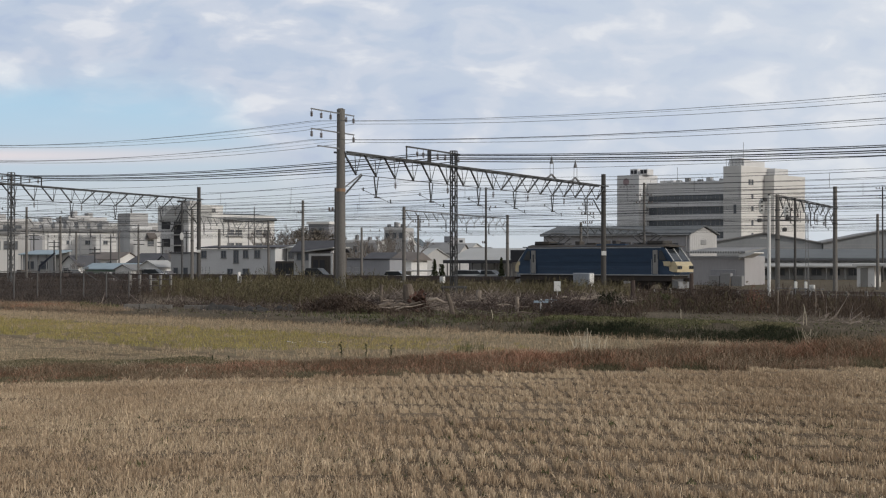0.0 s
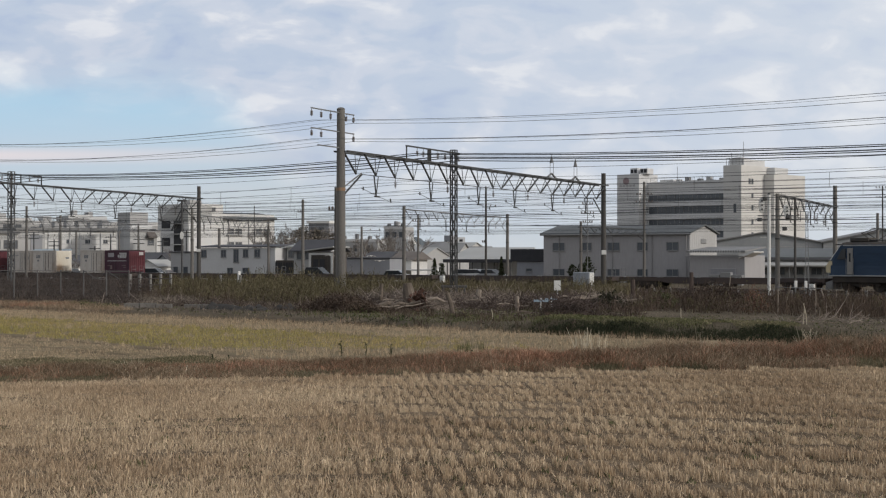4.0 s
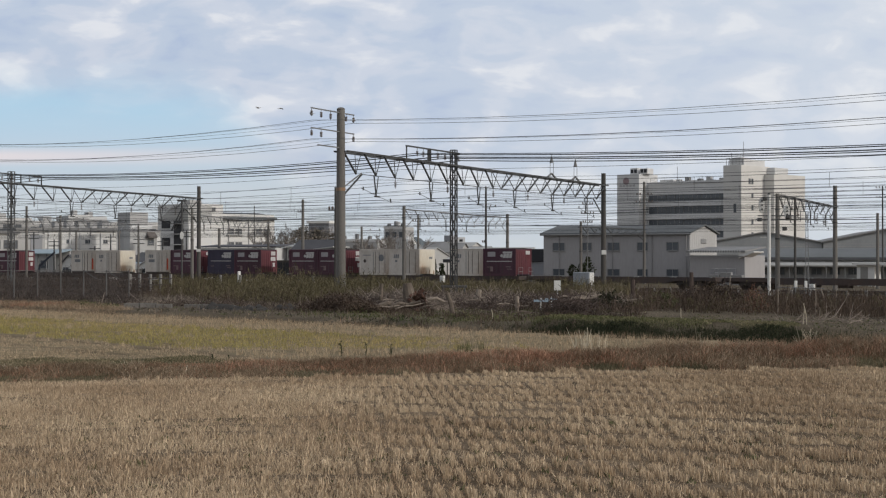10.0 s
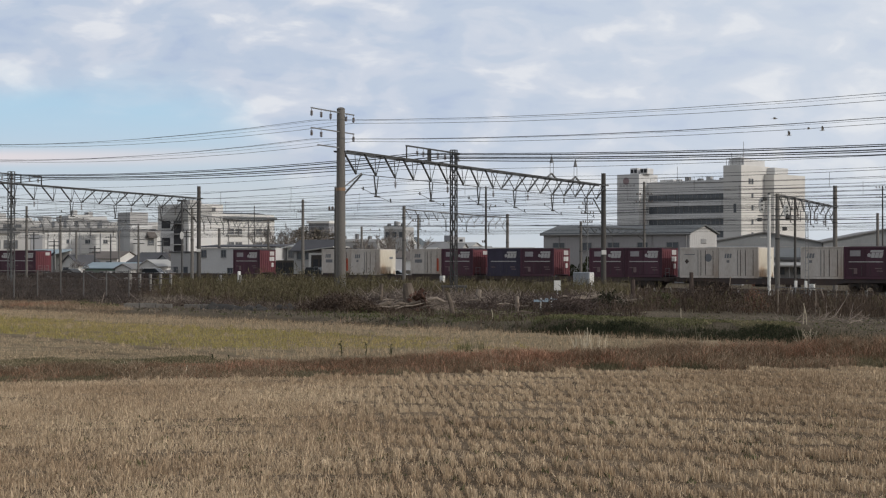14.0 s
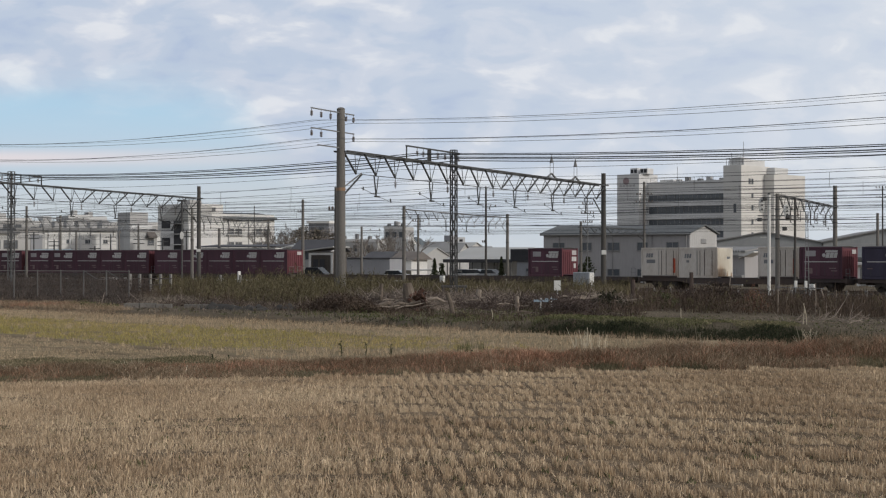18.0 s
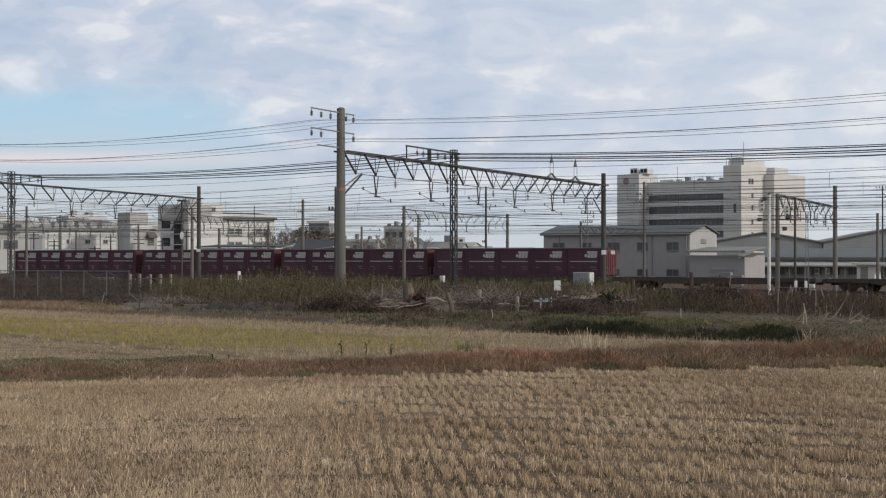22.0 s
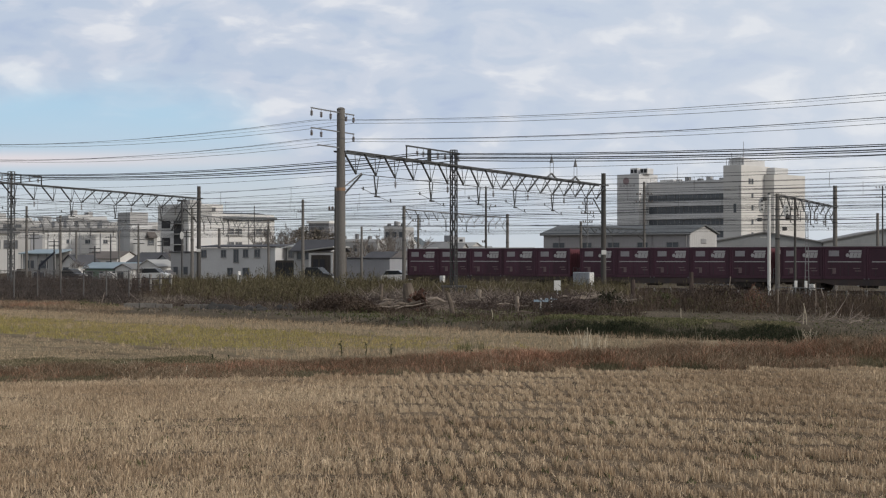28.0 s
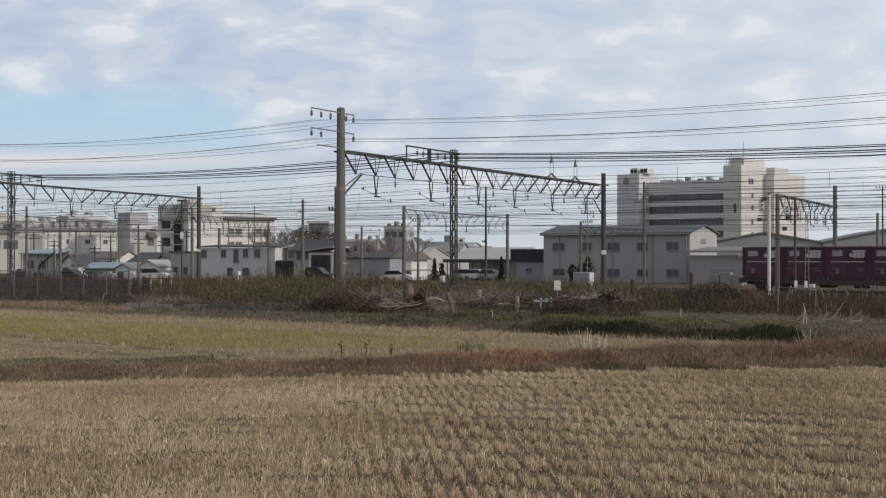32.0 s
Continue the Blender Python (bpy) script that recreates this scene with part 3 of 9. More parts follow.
def maroon_container(body_mat, end_mat, plate, label):
    """A general goods container: z from its floor, forward end at +x, near side at -y."""
    root = thing("freight_container", pose(0, 0, 0), label, "container", "goods train containers")
    hx, hy = CL / 2, CW / 2
    part("body", Geo().cbox(-hx + 0.05, hx - 0.05, -hy + 0.05, hy - 0.05, 0.12, CH - 0.05, 0.02), body_mat, root)
    for x in (-hx, hx - 0.14):
        for y in (-hy, hy - 0.14):
            part("corner_post", Geo().cbox(x, x + 0.14, y, y + 0.14, 0.0, CH, 0.015), body_mat, root)
    for y in (-hy, hy - 0.12):
        part("top_rail", Geo().cbox(-hx + 0.14, hx - 0.14, y + 0.01, y + 0.11, CH - 0.16, CH - 0.01, 0.015), body_mat, root)
        part("bottom_rail", Geo().cbox(-hx + 0.14, hx - 0.14, y + 0.01, y + 0.11, 0.0, 0.2, 0.015), body_mat, root)
    part("roof", Geo().prismx([(-hy + 0.03, CH - 0.03), (0, CH + 0.05), (hy - 0.03, CH - 0.03)], -hx + 0.03, hx - 0.03), roof_soot, root)
    # two side doors with a frame line and lock bars
    for x0, x1 in ((-1.55, -0.02), (0.02, 1.55)):
        part("side_door", Geo().cbox(x0, x1, -hy + 0.025, -hy + 0.06, 0.24, CH - 0.2, 0.01), body_mat, root)
    for x in (-1.1, -0.35, 0.35, 1.1):
        part("lock_bar", Geo().tube([(x, -hy + 0.015, 0.26), (x, -hy + 0.015, 1.05)], 0.014, 5), steel_dark, root)
    # front end: ribbed wall
    part("end_wall", Geo().cbox(hx - 0.06, hx - 0.025, -hy + 0.14, hy - 0.14, 0.2, CH - 0.14, 0.01), end_mat, root, "faded red end wall")
    for i in range(7):
        y = -0.9 + i * 0.3
        part("end_rib", Geo().cbox(hx - 0.03, hx + 0.012, y - 0.05, y + 0.05, 0.24, CH - 0.3, 0.015), end_mat, root)
    for y in (-hy + 0.02, hy - 0.16):
        part("end_post", Geo().cbox(hx - 0.01, hx + 0.015, y, y + 0.14, 0.02, CH - 0.02, 0.006), end_mat, root)
    s = -hy
    part("stripe", Geo().box(-1.42, 1.42, s + 0.005, s + 0.022, 1.30, 1.37), decal_white, root, "white stripe along the side")
    em = part("emblem", Geo().prism(slanted(0.36, 1.48, 2.06, 2.22, 0.06), s + 0.005, s + 0.02), decal_white, root, "slanted white emblem")
    for a, b in ((0.40, 0.70), (0.74, 1.04), (1.08, 1.36)):
        part("emblem_bar", Geo().prism(slanted(a, b + 0.1, 1.64, 2.04, 0.1), s + 0.005, s + 0.02), decal_white, em)
    part("emblem_disc", Geo().tube([(0.27, s + 0.005, 1.84), (0.27, s + 0.02, 1.84)], 0.15, 12), decal_white, em)
    if plate:
        part("notice_plate", Geo().cbox(-1.32, -0.44, s + 0.003, s + 0.02, 1.76, 2.2, 0.006), decal_plate, root, "white notice plate")
        part("label_card", Geo().box(-1.0, -0.72, s - 0.004, s + 0.02, 0.42, 0.86), decal_dim, root, "worn pale label card")
    for x0, x1, z in ((-1.4, -0.95, 0.78), (0.75, 1.3, 0.8), (0.9, 1.4, 0.6)):
        part("lettering_bar", Geo().box(x0, x1, s + 0.006, s + 0.02, z, z + 0.07), decal_dim, root)
    return root


def end_labels(root, many):
    hx = CL / 2 + 0.015
    plates = ((0.3, 0.95, 1.95, 2.28),) if not many else ((0.3, 0.98, 1.9, 2.3), (0.25, 0.98, 1.35, 1.75), (0.55, 0.88, 0.75, 1.15))
    for y0, y1, z0, z1 in plates:
        part("end_plate", Geo().cbox(hx - 0.01, hx + 0.012, y0, y1, z0, z1, 0.005), decal_white, root, "white end plate")


def ivory_container(kind):
    """An insulated ivory container with a machine bay; the forward end is white with rust runs."""
    root = thing("insulated_container", pose(0, 0, 0), "weathered ivory insulated freight container with rust runs", "container", "goods train containers")
    hx, hy = CL / 2, CW / 2
    part("body", Geo().cbox(-hx + 0.03, hx - 0.03, -hy + 0.04, hy - 0.04, 0.1, CH - 0.03, 0.03), ivory, root)
    for x in (-hx, hx - 0.12):
        for y in (-hy, hy - 0.12):
            part("corner_post", Geo().cbox(x, x + 0.12, y, y + 0.12, 0.0, CH, 0.015), ivory, root)
    for y in (-hy, hy - 0.1):
        part("top_rail", Geo().cbox(-hx + 0.12, hx - 0.12, y + 0.005, y + 0.1, CH - 0.14, CH, 0.015), ivory, root)
        part("bottom_rail", Geo().cbox(-hx + 0.12, hx - 0.12, y + 0.005, y + 0.1, 0.0, 0.16, 0.015), wagon_frame_mat if kind == 2 else ivory, root)
    s = -hy
    for x0, x1 in ((-1.6, -0.1), (-0.06, 0.62), (0.66, 1.62)):
        part("side_panel", Geo().cbox(x0, x1, s + 0.015, s + 0.06, 0.2, CH - 0.17, 0.012), ivory, root)
    for x in (-0.08, 0.2, 0.64, 1.35):
        part("lock_bar", Geo().tube([(x, s + 0.005, 0.2), (x, s + 0.005, CH - 0.25)], 0.022, 5), rust_steel if x > 0 else steel_grey, root)
    part("end_panel", Geo().cbox(hx - 0.03, hx + 0.01, -hy + 0.12, hy - 0.12, 0.12, CH - 0.1, 0.012), ivory_end, root, "white end wall")
    for y, h in ((-0.95, 0.4), (-0.2, 0.3), (0.3, 0.45), (0.95, 0.4)):
        part("rust_run", Geo().prismx([(y - 0.12, 0.13), (y + 0.13, 0.13), (y + 0.06, 0.13 + h * 0.6), (y, 0.13 + h)], hx + 0.011, hx + 0.016), rust_streak, root, "orange rust run")
    part("end_mark", Geo().box(hx + 0.011, hx + 0.018, 0.25, 0.75, 1.55, 1.75), decal_grey, root)
    if kind == 0:
        for a, b in ((-1.3, -1.18), (-1.1, -0.93), (-0.85, -0.7)):
            part("emblem_bar", Geo().prism(slanted(a, b + 0.08, 1.62, 1.98, 0.06), s + 0.006, s + 0.016), decal_grey, root, "dark emblem bar")
        part("number_bar", Geo().box(-1.1, -0.85, s + 0.006, s + 0.016, 1.25, 1.45), decal_grey, root)
    elif kind == 1:
        disc = Geo().tube([(0.9, s + 0.002, 1.65), (0.9, s + 0.016, 1.65)], 0.33, 20)
        part("round_emblem", disc, decal_grey, root, "round blue-grey emblem")
        part("dark_diamond", Geo().prism([(-1.35, 1.35), (-1.15, 1.13), (-0.95, 1.35), (-1.15, 1.57)], s + 0.004, s + 0.016), wagon_frame_mat, root)
        part("lettering_bar", Geo().box(-1.4, -0.4, s + 0.006, s + 0.016, 1.88, 1.95), decal_grey, root)
    else:
        for a, b in ((-1.35, -1.22), (-1.15, -0.97), (-0.9, -0.7)):
            part("emblem_bar", Geo().prism(slanted(a, b + 0.08, 1.68, 2.02, 0.06), s + 0.006, s + 0.016), decal_grey, root, "dark emblem bar")
        part("notice_plate", Geo().cbox(-1.3, -0.45, s + 0.0, s + 0.016, 1.2, 1.5, 0.005), decal_grey, root, "dark grey notice plate")
        part("red_strip", Geo().cbox(1.3, 1.55, s + 0.0, s + 0.018, 0.4, 1.6, 0.005), decal_red, root, "orange-red strip")
    return root


def locomotive():
    root = thing("locomotive", pose(0, 0, 0), "blue electric locomotive with cream nose and two pantographs", "locomotive")
    H, hy = 8.42, 1.4
    # body side and nose outline along x
    out = [(-H + 0.1, 1.28), (-H, 1.4), (-H, 2.0), (-H + 0.28, 2.35), (-H + 1.25, 3.52), (-H + 1.5, 3.62), (H - 1.5, 3.62), (H - 1.25, 3.52), (H - 0.28, 2.35), (H, 2.0), (H, 1.4), (H - 0.1, 1.28)]
    inner = [(x * 0.985, z) for x, z in out]
    g = Geo()
    n = len(out)
    ys = ((-hy + 0.18, inner), (-hy, None), (hy, None), (hy - 0.18, inner))
    # cross-section tapers a little at the noses
    def row(y, taper):
        r = []
        for x, z in out:
            end = abs(x) > H - 1.0
            r.append((x, y * (taper if end else 1.0), z))
        return r
    v = row(-hy, 0.9) + row(-hy * 0.55, 0.95) + row(hy * 0.55, 0.95) + row(hy, 0.9)
    for i in list(range(0, n)) + list(range(3 * n, 4 * n)):
        x, y, z = v[i]
        if abs(x) > H - 0.05:
            v[i] = (math.copysign(H - 0.35, x), y, z)
    f = [tuple(range(n)), tuple(range(4 * n - 1, 3 * n - 1, -1))]
    for k in range(3):
        for i in range(n):
            j = (i + 1) % n
            f.append((k * n + i, (k + 1) * n + i, (k + 1) * n + j, k * n + j))
    g.add(v, f)
    part("body", g, blue_body, root)
    part("roof", Geo().prismx([(-hy + 0.06, 3.6), (-hy + 0.3, 3.76), (-0.5, 3.86), (0.5, 3.86), (hy - 0.3, 3.76), (hy - 0.06, 3.6)], -H + 1.3, H - 1.3), roof_soot, root, "soot-darkened roof")
    part("gutter", Geo().box(-H + 1.5, H - 1.5, -hy - 0.03, -hy + 0.05, 3.52, 3.6), silver_line, root, "pale rain gutter")
    part("sill_band", Geo().cbox(-H + 0.2, H - 0.2, -hy - 0.02, hy + 0.02, 1.2, 1.29, 0.015), silver_line, root, "silver band along the sill")
    part("underframe", Geo().cbox(-H + 0.5, H - 0.5, -hy + 0.12, hy - 0.12, 0.72, 1.2, 0.03), bogie_black, root)
    for s in (-1, 1):
        a = (lambda x: s * x)
        x0, x1 = sorted((a(H - 2.31), a(H - 1.83)))
        d = part("cab_door", Geo().cbox(x0, x1, -hy - 0.02, -hy + 0.03, 1.34, 3.35, 0.02), door_grey, root, "grey cab door")
        part("door_window", Geo().cbox(x0 + 0.16, x1 - 0.16, -hy - 0.032, -hy, 2.3, 3.0, 0.02), window_glass, d)
        for q in (x0 - 0.06, x1 + 0.06):
            part("door_rail", Geo().tube([(q, -hy - 0.05, 1.2), (q, -hy - 0.05, 2.6)], 0.018, 5), silver_line, root)
        w = Geo().prism([(a(H - 1.7), 2.5), (a(H - 0.95), 2.5), (a(H - 1.4), 3.3), (a(H - 1.7), 3.3)] if s > 0 else [(a(H - 1.7), 2.5), (a(H - 1.7), 3.3), (a(H - 1.4), 3.3), (a(H - 0.95), 2.5)], -hy - 0.012, -hy + 0.02)
        part("side_window", w, window_glass, root)
        # raked windscreens either side of the centre post
        for y0, y1 in ((-1.18, -0.06), (0.06, 1.18)):
            p = [(a(H - 0.36), y0, 2.47), (a(H - 0.36), y1, 2.47), (a(H - 1.19), y1, 3.45), (a(H - 1.19), y0, 3.45)]
            nrm = Vector((a(0.76), 0, 0.65)) * 0.02
            v = [Vector(q) + nrm for q in p] + [Vector(q) - nrm for q in p]
            part("windscreen", Geo().add(v, [(0, 1, 2, 3), (7, 6, 5, 4), (0, 4, 5, 1), (1, 5, 6, 2), (2, 6, 7, 3), (3, 7, 4, 0)]), window_glass, root)
        for y in (-1.26, 0.0, 1.26):
            part("window_post", Geo().tube([(a(H - 0.31), y, 2.42), (a(H - 1.17), y * 0.96, 3.5)], 0.05, 6), white_paint, root, "white window post")
        # cream nose with lamps
        nose = Geo()
        prof = ([(H - 0.75, 1.62), (H - 0.38, 1.5), (H + 0.02, 1.5), (H + 0.03, 2.0), (H - 0.22, 2.38), (H - 1.3, 2.38), (H - 1.2, 2.02), (H - 0.8, 1.98)] if s > 0 else [(H - 0.34, 1.45), (H + 0.02, 1.5), (H + 0.03, 2.0), (H - 0.22, 2.38), (H - 0.5, 2.38), (H - 0.5, 2.1), (H - 0.34, 2.0)])
        nose.prism([(a(x), z) for x, z in prof][::s], -hy * 0.905 - 0.02, hy * 0.905 + 0.02)
        part("nose_band", nose, cream_paint, root, "cream nose band")
        if s > 0:
            part("side_flash", Geo().prism([(a(x), z) for x, z in ((H - 1.2, 2.02), (H - 0.6, 2.02), (H - 0.6, 2.4), (H - 1.3, 2.4))][::s], -hy - 0.012, -hy + 0.02), cream_paint, root, "cream side flash")
        for y in (-0.92, 0.92):
            lx = sorted((a(H + 0.0), a(H + 0.07)))
            lamp = part("lamp_bezel", Geo().cbox(lx[0], lx[1], y - 0.36, y + 0.36, 1.74, 2.04, 0.03), steel_dark, root)
            for q in (-0.17, 0.17):
                part("headlight", Geo().tube([(a(H + 0.06), y + q, 1.89), (a(H + 0.1), y + q, 1.89)], 0.11, 12), window_glass, lamp)
            part("step_rail", Geo().tube([(a(H + 0.08), y, 1.1), (a(H + 0.12), y, 1.5)], 0.02, 5), steel_grey, root)
        part("coupler", Geo().cbox(*sorted((a(H - 0.1), a(H + 0.5))), -0.18, 0.18, 0.7, 1.02, 0.04), bogie_black, root)
        part("snow_plough", Geo().prism([(a(x), z) for x, z in ((H - 0.5, 0.18), (H + 0.12, 0.15), (H + 0.05, 0.72), (H - 0.5, 0.9))][::s], -1.25, 1.25), steel_grey, root, "grey front skirt")
        part("sunshade", Geo().cbox(*sorted((a(H - 1.45), a(H - 0.75))), -1.25, 1.25, 3.6, 3.68, 0.02), roof_soot, root)
        part("cooler_box", Geo().cbox(*sorted((a(H - 3.3), a(H - 1.7))), -0.75, 0.75, 3.84, 4.16, 0.06), roof_soot, root, "grey roof cooler")
        # half-raised pantograph
        px = a(4.7)
        pan = Geo().cbox(px - 1.15, px + 1.15, -0.6, 0.6, 3.93, 4.0, 0.02)
        pg = part("pantograph", pan, steel_dark, root, "grey diamond-frame pantograph")
        for y in (-0.55, 0.55):
            for q in (-1, 1):
                part("lower_arm", Geo().tube([(px + 0.35 * q, y, 4.0), (px + 1.2 * q, y * 0.8, 4.52)], 0.035, 5), steel_dark, pg)
                part("upper_arm", Geo().tube([(px + 1.2 * q, y * 0.8, 4.52), (px + 0.1 * q, y * 0.6, 4.84)], 0.03, 5), steel_dark, pg)
        for q in (-1.2, 1.2):
            part("cross_bar", Geo().tube([(px + q, -0.44, 4.52), (px + q, 0.44, 4.52)], 0.03, 5), steel_dark, pg)
        for q in (-0.2, 0.2):
            part("contact_strip", Geo().tube([(px + q, -0.95, 4.77), (px + q, -0.6, 4.88), (px + q, 0.6, 4.88), (px + q, 0.95, 4.77)], 0.025, 5), steel_dark, pg)
        for q in (-0.9, 0.9):
            for y in (-0.55, 0.55):
                part("insulator", Geo().tube([(px + q, y, 3.78), (px + q, y, 3.96)], 0.07, 8), porcelain, root)
    for x0, x1, z1 in ((-2.4, -1.9, 4.15), (-1.2, -0.2, 4.02), (0.5, 0.85, 4.22), (1.5, 1.9, 4.2), (2.3, 2.9, 4.05)):
        part("roof_box", Geo().cbox(x0, x1, -0.6, 0.2, 3.8, z1, 0.03), roof_soot, root)
    part("roof_hatch", Geo().cbox(0.2, 3.2, -1.1, -0.5, 3.72, 3.9, 0.03), blue_body, root, "blue roof hatch")
    for x in (-5.6, 0.0, 5.6):
        bogie(root, x, 2.6, LOCO_WHEEL, 0.56, "black locomotive bogie")
    for z in (1.75, 2.35, 2.95):
        part("side_bead", Geo().cbox(-H + 2.6, H - 2.6, -hy - 0.008, -hy + 0.02, z, z + 0.025, 0.005), blue_body, root)
    return root


def put_train():
    """Offsets are metres behind the front of the first loaded wagon."""
    loco = locomotive()
    MOVING.append((loco, -89.16, 0.0))
    wagon = flat_wagon()
    starts = [-80.2, -60.2, -40.2, -20.1, 0.0, 20.3, 40.5, 60.4, 80.3, 100.3, 119.7, 139.2, 158.8]
    for i, o in enumerate(starts):
        w = wagon if i == 0 else copy_thing(wagon, pose(0, 0, 0))
        MOVING.append((w, o + 9.3, 0.0))
    plain = maroon_container(maroon, maroon, False, "maroon freight container with white stripe and emblem")
    plated = maroon_container(maroon, red_end, True, "worn maroon freight container with white notice plate")
    end_labels(plated, True)
    front = maroon_container(maroon, red_end, False, "maroon freight container with faded red ribbed end")
    end_labels(front, False)
    front2 = maroon_container(maroon, red_end, True, "maroon freight container with ribbed red end and notice plate")
    end_labels(front2, False)
    plated2 = maroon_container(maroon, maroon, True, "maroon freight container with white notice plate")
    blue = maroon_container(slate_blue, slate_blue, False, "slate blue freight container with white emblem")
    white = [ivory_container(k) for k in range(3)]
    used = set()

    def load(proto, o):
        c = proto
        if proto.name in used:
            c = copy_thing(proto, pose(0, 0, 0))
        used.add(proto.name)
        MOVING.append((c, o + 1.86, 0.98))

    p = 3.72
    load(front2, 0.0), load(white[0], p), load(white[0], 3 * p), load(white[1], 4 * p)
    load(plated, 20.3), load(plated2, 20.3 + p), load(plated, 20.3 + 3 * p), load(blue, 20.3 + 4 * p)
    load(front2, 40.5), load(white[2], 40.5 + p), load(white[0], 40.5 + 3 * p), load(white[2], 40.5 + 4 * p)
    load(plated, 60.4 + 1.85 * p)
    for i in range(5):
        load(front if i == 0 else plain, 100.3 + i * p)
    for i in range(5):
        load(front if i == 0 else (plain if i < 3 else plated2), 119.7 + i * p)
    for o in (139.2, 158.8):
        for i in range(5):
            load((front2 if i == 0 else plated2), o + i * p)


put_train()


# ---- overhead line: gantries, poles, wires ----
def lerp(a, b, q):
    return tuple(u + (v - u) * q for u, v in zip(a, b))


def round_pole(root, name, x, y, z0, z1, r, material, bands=True):
    p = part(name, Geo().tube([(x, y, z0), (x, y, z1)], r * 1.12, 14, r * 0.88), material, root, smooth=False)
    if bands:
        for z in (z1 - 1.1, z1 - 3.2):
            part("band", Geo().tube([(x, y, z - 0.05), (x, y, z + 0.05)], r * 1.12, 14), steel_dark, p)
    return p


def lattice_pole(root, x, y, z0, z1, w, ang, m, thick):
    c, s = math.cos(ang), math.sin(ang)
    legs = [(x + (a * c - b * s) * w / 2, y + (a * s + b * c) * w / 2) for a, b in ((-1, -1), (1, -1), (1, 1), (-1, 1))]
    post = part("lattice_pole", Geo().box(x - 0.3, x + 0.3, y - 0.3, y + 0.3, z0 - 0.1, z0 + 0.25), concrete_pole, root)
    for p in legs:
        part("leg", Geo().tube([(*p, z0), (*p, z1)], thick, 4), m, post)
    n = int((z1 - z0) / 0.62)
    for i in range(n):
        za, zb = z0 + (z1 - z0) * i / n, z0 + (z1 - z0) * (i + 1) / n
        g = Geo()
        for k in range(4):
            a, b = legs[k], legs[(k + 1) % 4]
            g.tube([(*a, za), (*b, zb)] if i % 2 else [(*b, za), (*a, zb)], thick * 0.6, 4)
            g.tube([(*a, zb), (*b, zb)], thick * 0.6, 4)
        part("lacing", g, m, post)
    return post


def drop_arm(root, x, y, z, long, dx, dy):
    """A V of two tubes hung below the beam, with a foot."""
    g = Geo()
    g.tube([(x - 0.22 * dx, y - 0.22 * dy, z), (x, y, z - long)], 0.035, 5)
    g.tube([(x + 0.22 * dx, y + 0.22 * dy, z), (x, y, z - long)], 0.025, 5)
    g.tube([(x - 0.15 * dx, y - 0.15 * dy, z - long), (x + 0.35 * dx, y + 0.35 * dy, z - long)], 0.04, 5)
    return part("drop_arm", g, steel_dark, root)


def hanger(root, x, y, z, long):
    g = Geo().tube([(x, y, z), (x, y, z - long)], 0.015, 4)
    for k in range(4):
        g.tube([(x, y, z - long * (0.35 + 0.15 * k)), (x, y, z - long * (0.35 + 0.15 * k) - 0.04)], 0.06, 8)
    return part("insulator", g, porcelain, root)


def gantry(a, b, beam, depth, bays, label, drops=True, wide=0.32, thick=0.045, steel_dark=steel_dark):
    """A lattice beam from a to b (plan places); a beam z at each end may differ."""
    root = thing("portal_gantry", pose(0, 0, 0), label, "gantry", "overhead line gantries")
    dx, dy = b[0] - a[0], b[1] - a[1]
    ln = math.hypot(dx, dy)
    dx, dy = dx / ln, dy / ln
    nx, ny = -dy, dx

    def at(s, side, z):
        return (a[0] + dx * s + nx * side, a[1] + dy * s + ny * side, z)

    for side in (-wide, wide):
        part("top_chord", Geo().tube([at(0, side, beam), at(ln, side, beam)], thick * 1.25, 4), steel_dark, root)
    part("bottom_chord", Geo().tube([at(ln / bays, 0, beam - depth), at(ln * (bays - 1) / bays, 0, beam - depth)], thick * 0.5, 4), steel_dark, root)
    for i in range(bays):
        s0, s1, sm = ln * i / bays, ln * (i + 1) / bays, ln * (i + 0.5) / bays
        lo = beam - depth
        heavy = s0 < ln / 2
        sm = s0 + (s1 - s0) * (0.72 if heavy else 0.28)
        part("diagonal", Geo().tube([at(s0 if heavy else s1, -wide * 0.4, beam), at(sm, 0, lo)], thick * 1.05, 4), steel_dark, root)
        for side, q in ((-wide, 0.66), (wide, 0.97)):
            part("lacing_bar", Geo().tube([at(sm, 0, lo), at(s0 + (s1 - s0) * (q if heavy else 1 - q), side, beam)], thick * 0.5, 4), steel_dark, root)
        part("tie", Geo().tube([at(s0, -wide, beam), at(s0, wide, beam)], thick * 0.7, 4), steel_dark, root)
        if drops and 0 < i < bays - 1:
            if i % 3 == 1:
                drop_arm(root, *at(sm, 0, lo)[:2], lo, 0.95, dx, dy)
                arm = Geo().tube([at(sm - 1.5, 0, lo - 0.62), at(sm, 0, lo - 0.9), at(sm + 1.7, 0, lo - 1.2)], 0.013, 4)
                for q in (-1.3, 1.5):
                    arm.tube([at(sm + q, 0, lo - 0.92 - 0.16 * q), at(sm + q, 0, lo - 0.76 - 0.16 * q)], 0.03, 6)
                part("steady_arm", arm, steel_dark, root)
            elif i % 3 == 2:
                hanger(root, *at(sm, 0, lo)[:2], lo, 0.5)
    for s, e in ((0.2, 1), (ln - 0.2, -1)):
        part("knee_brace", Geo().tube([at(s, 0, beam - depth * 2.1), at(s + e * ln / bays * 0.9, 0, beam - depth)], thick, 5), steel_dark, root)
    return root, at, ln


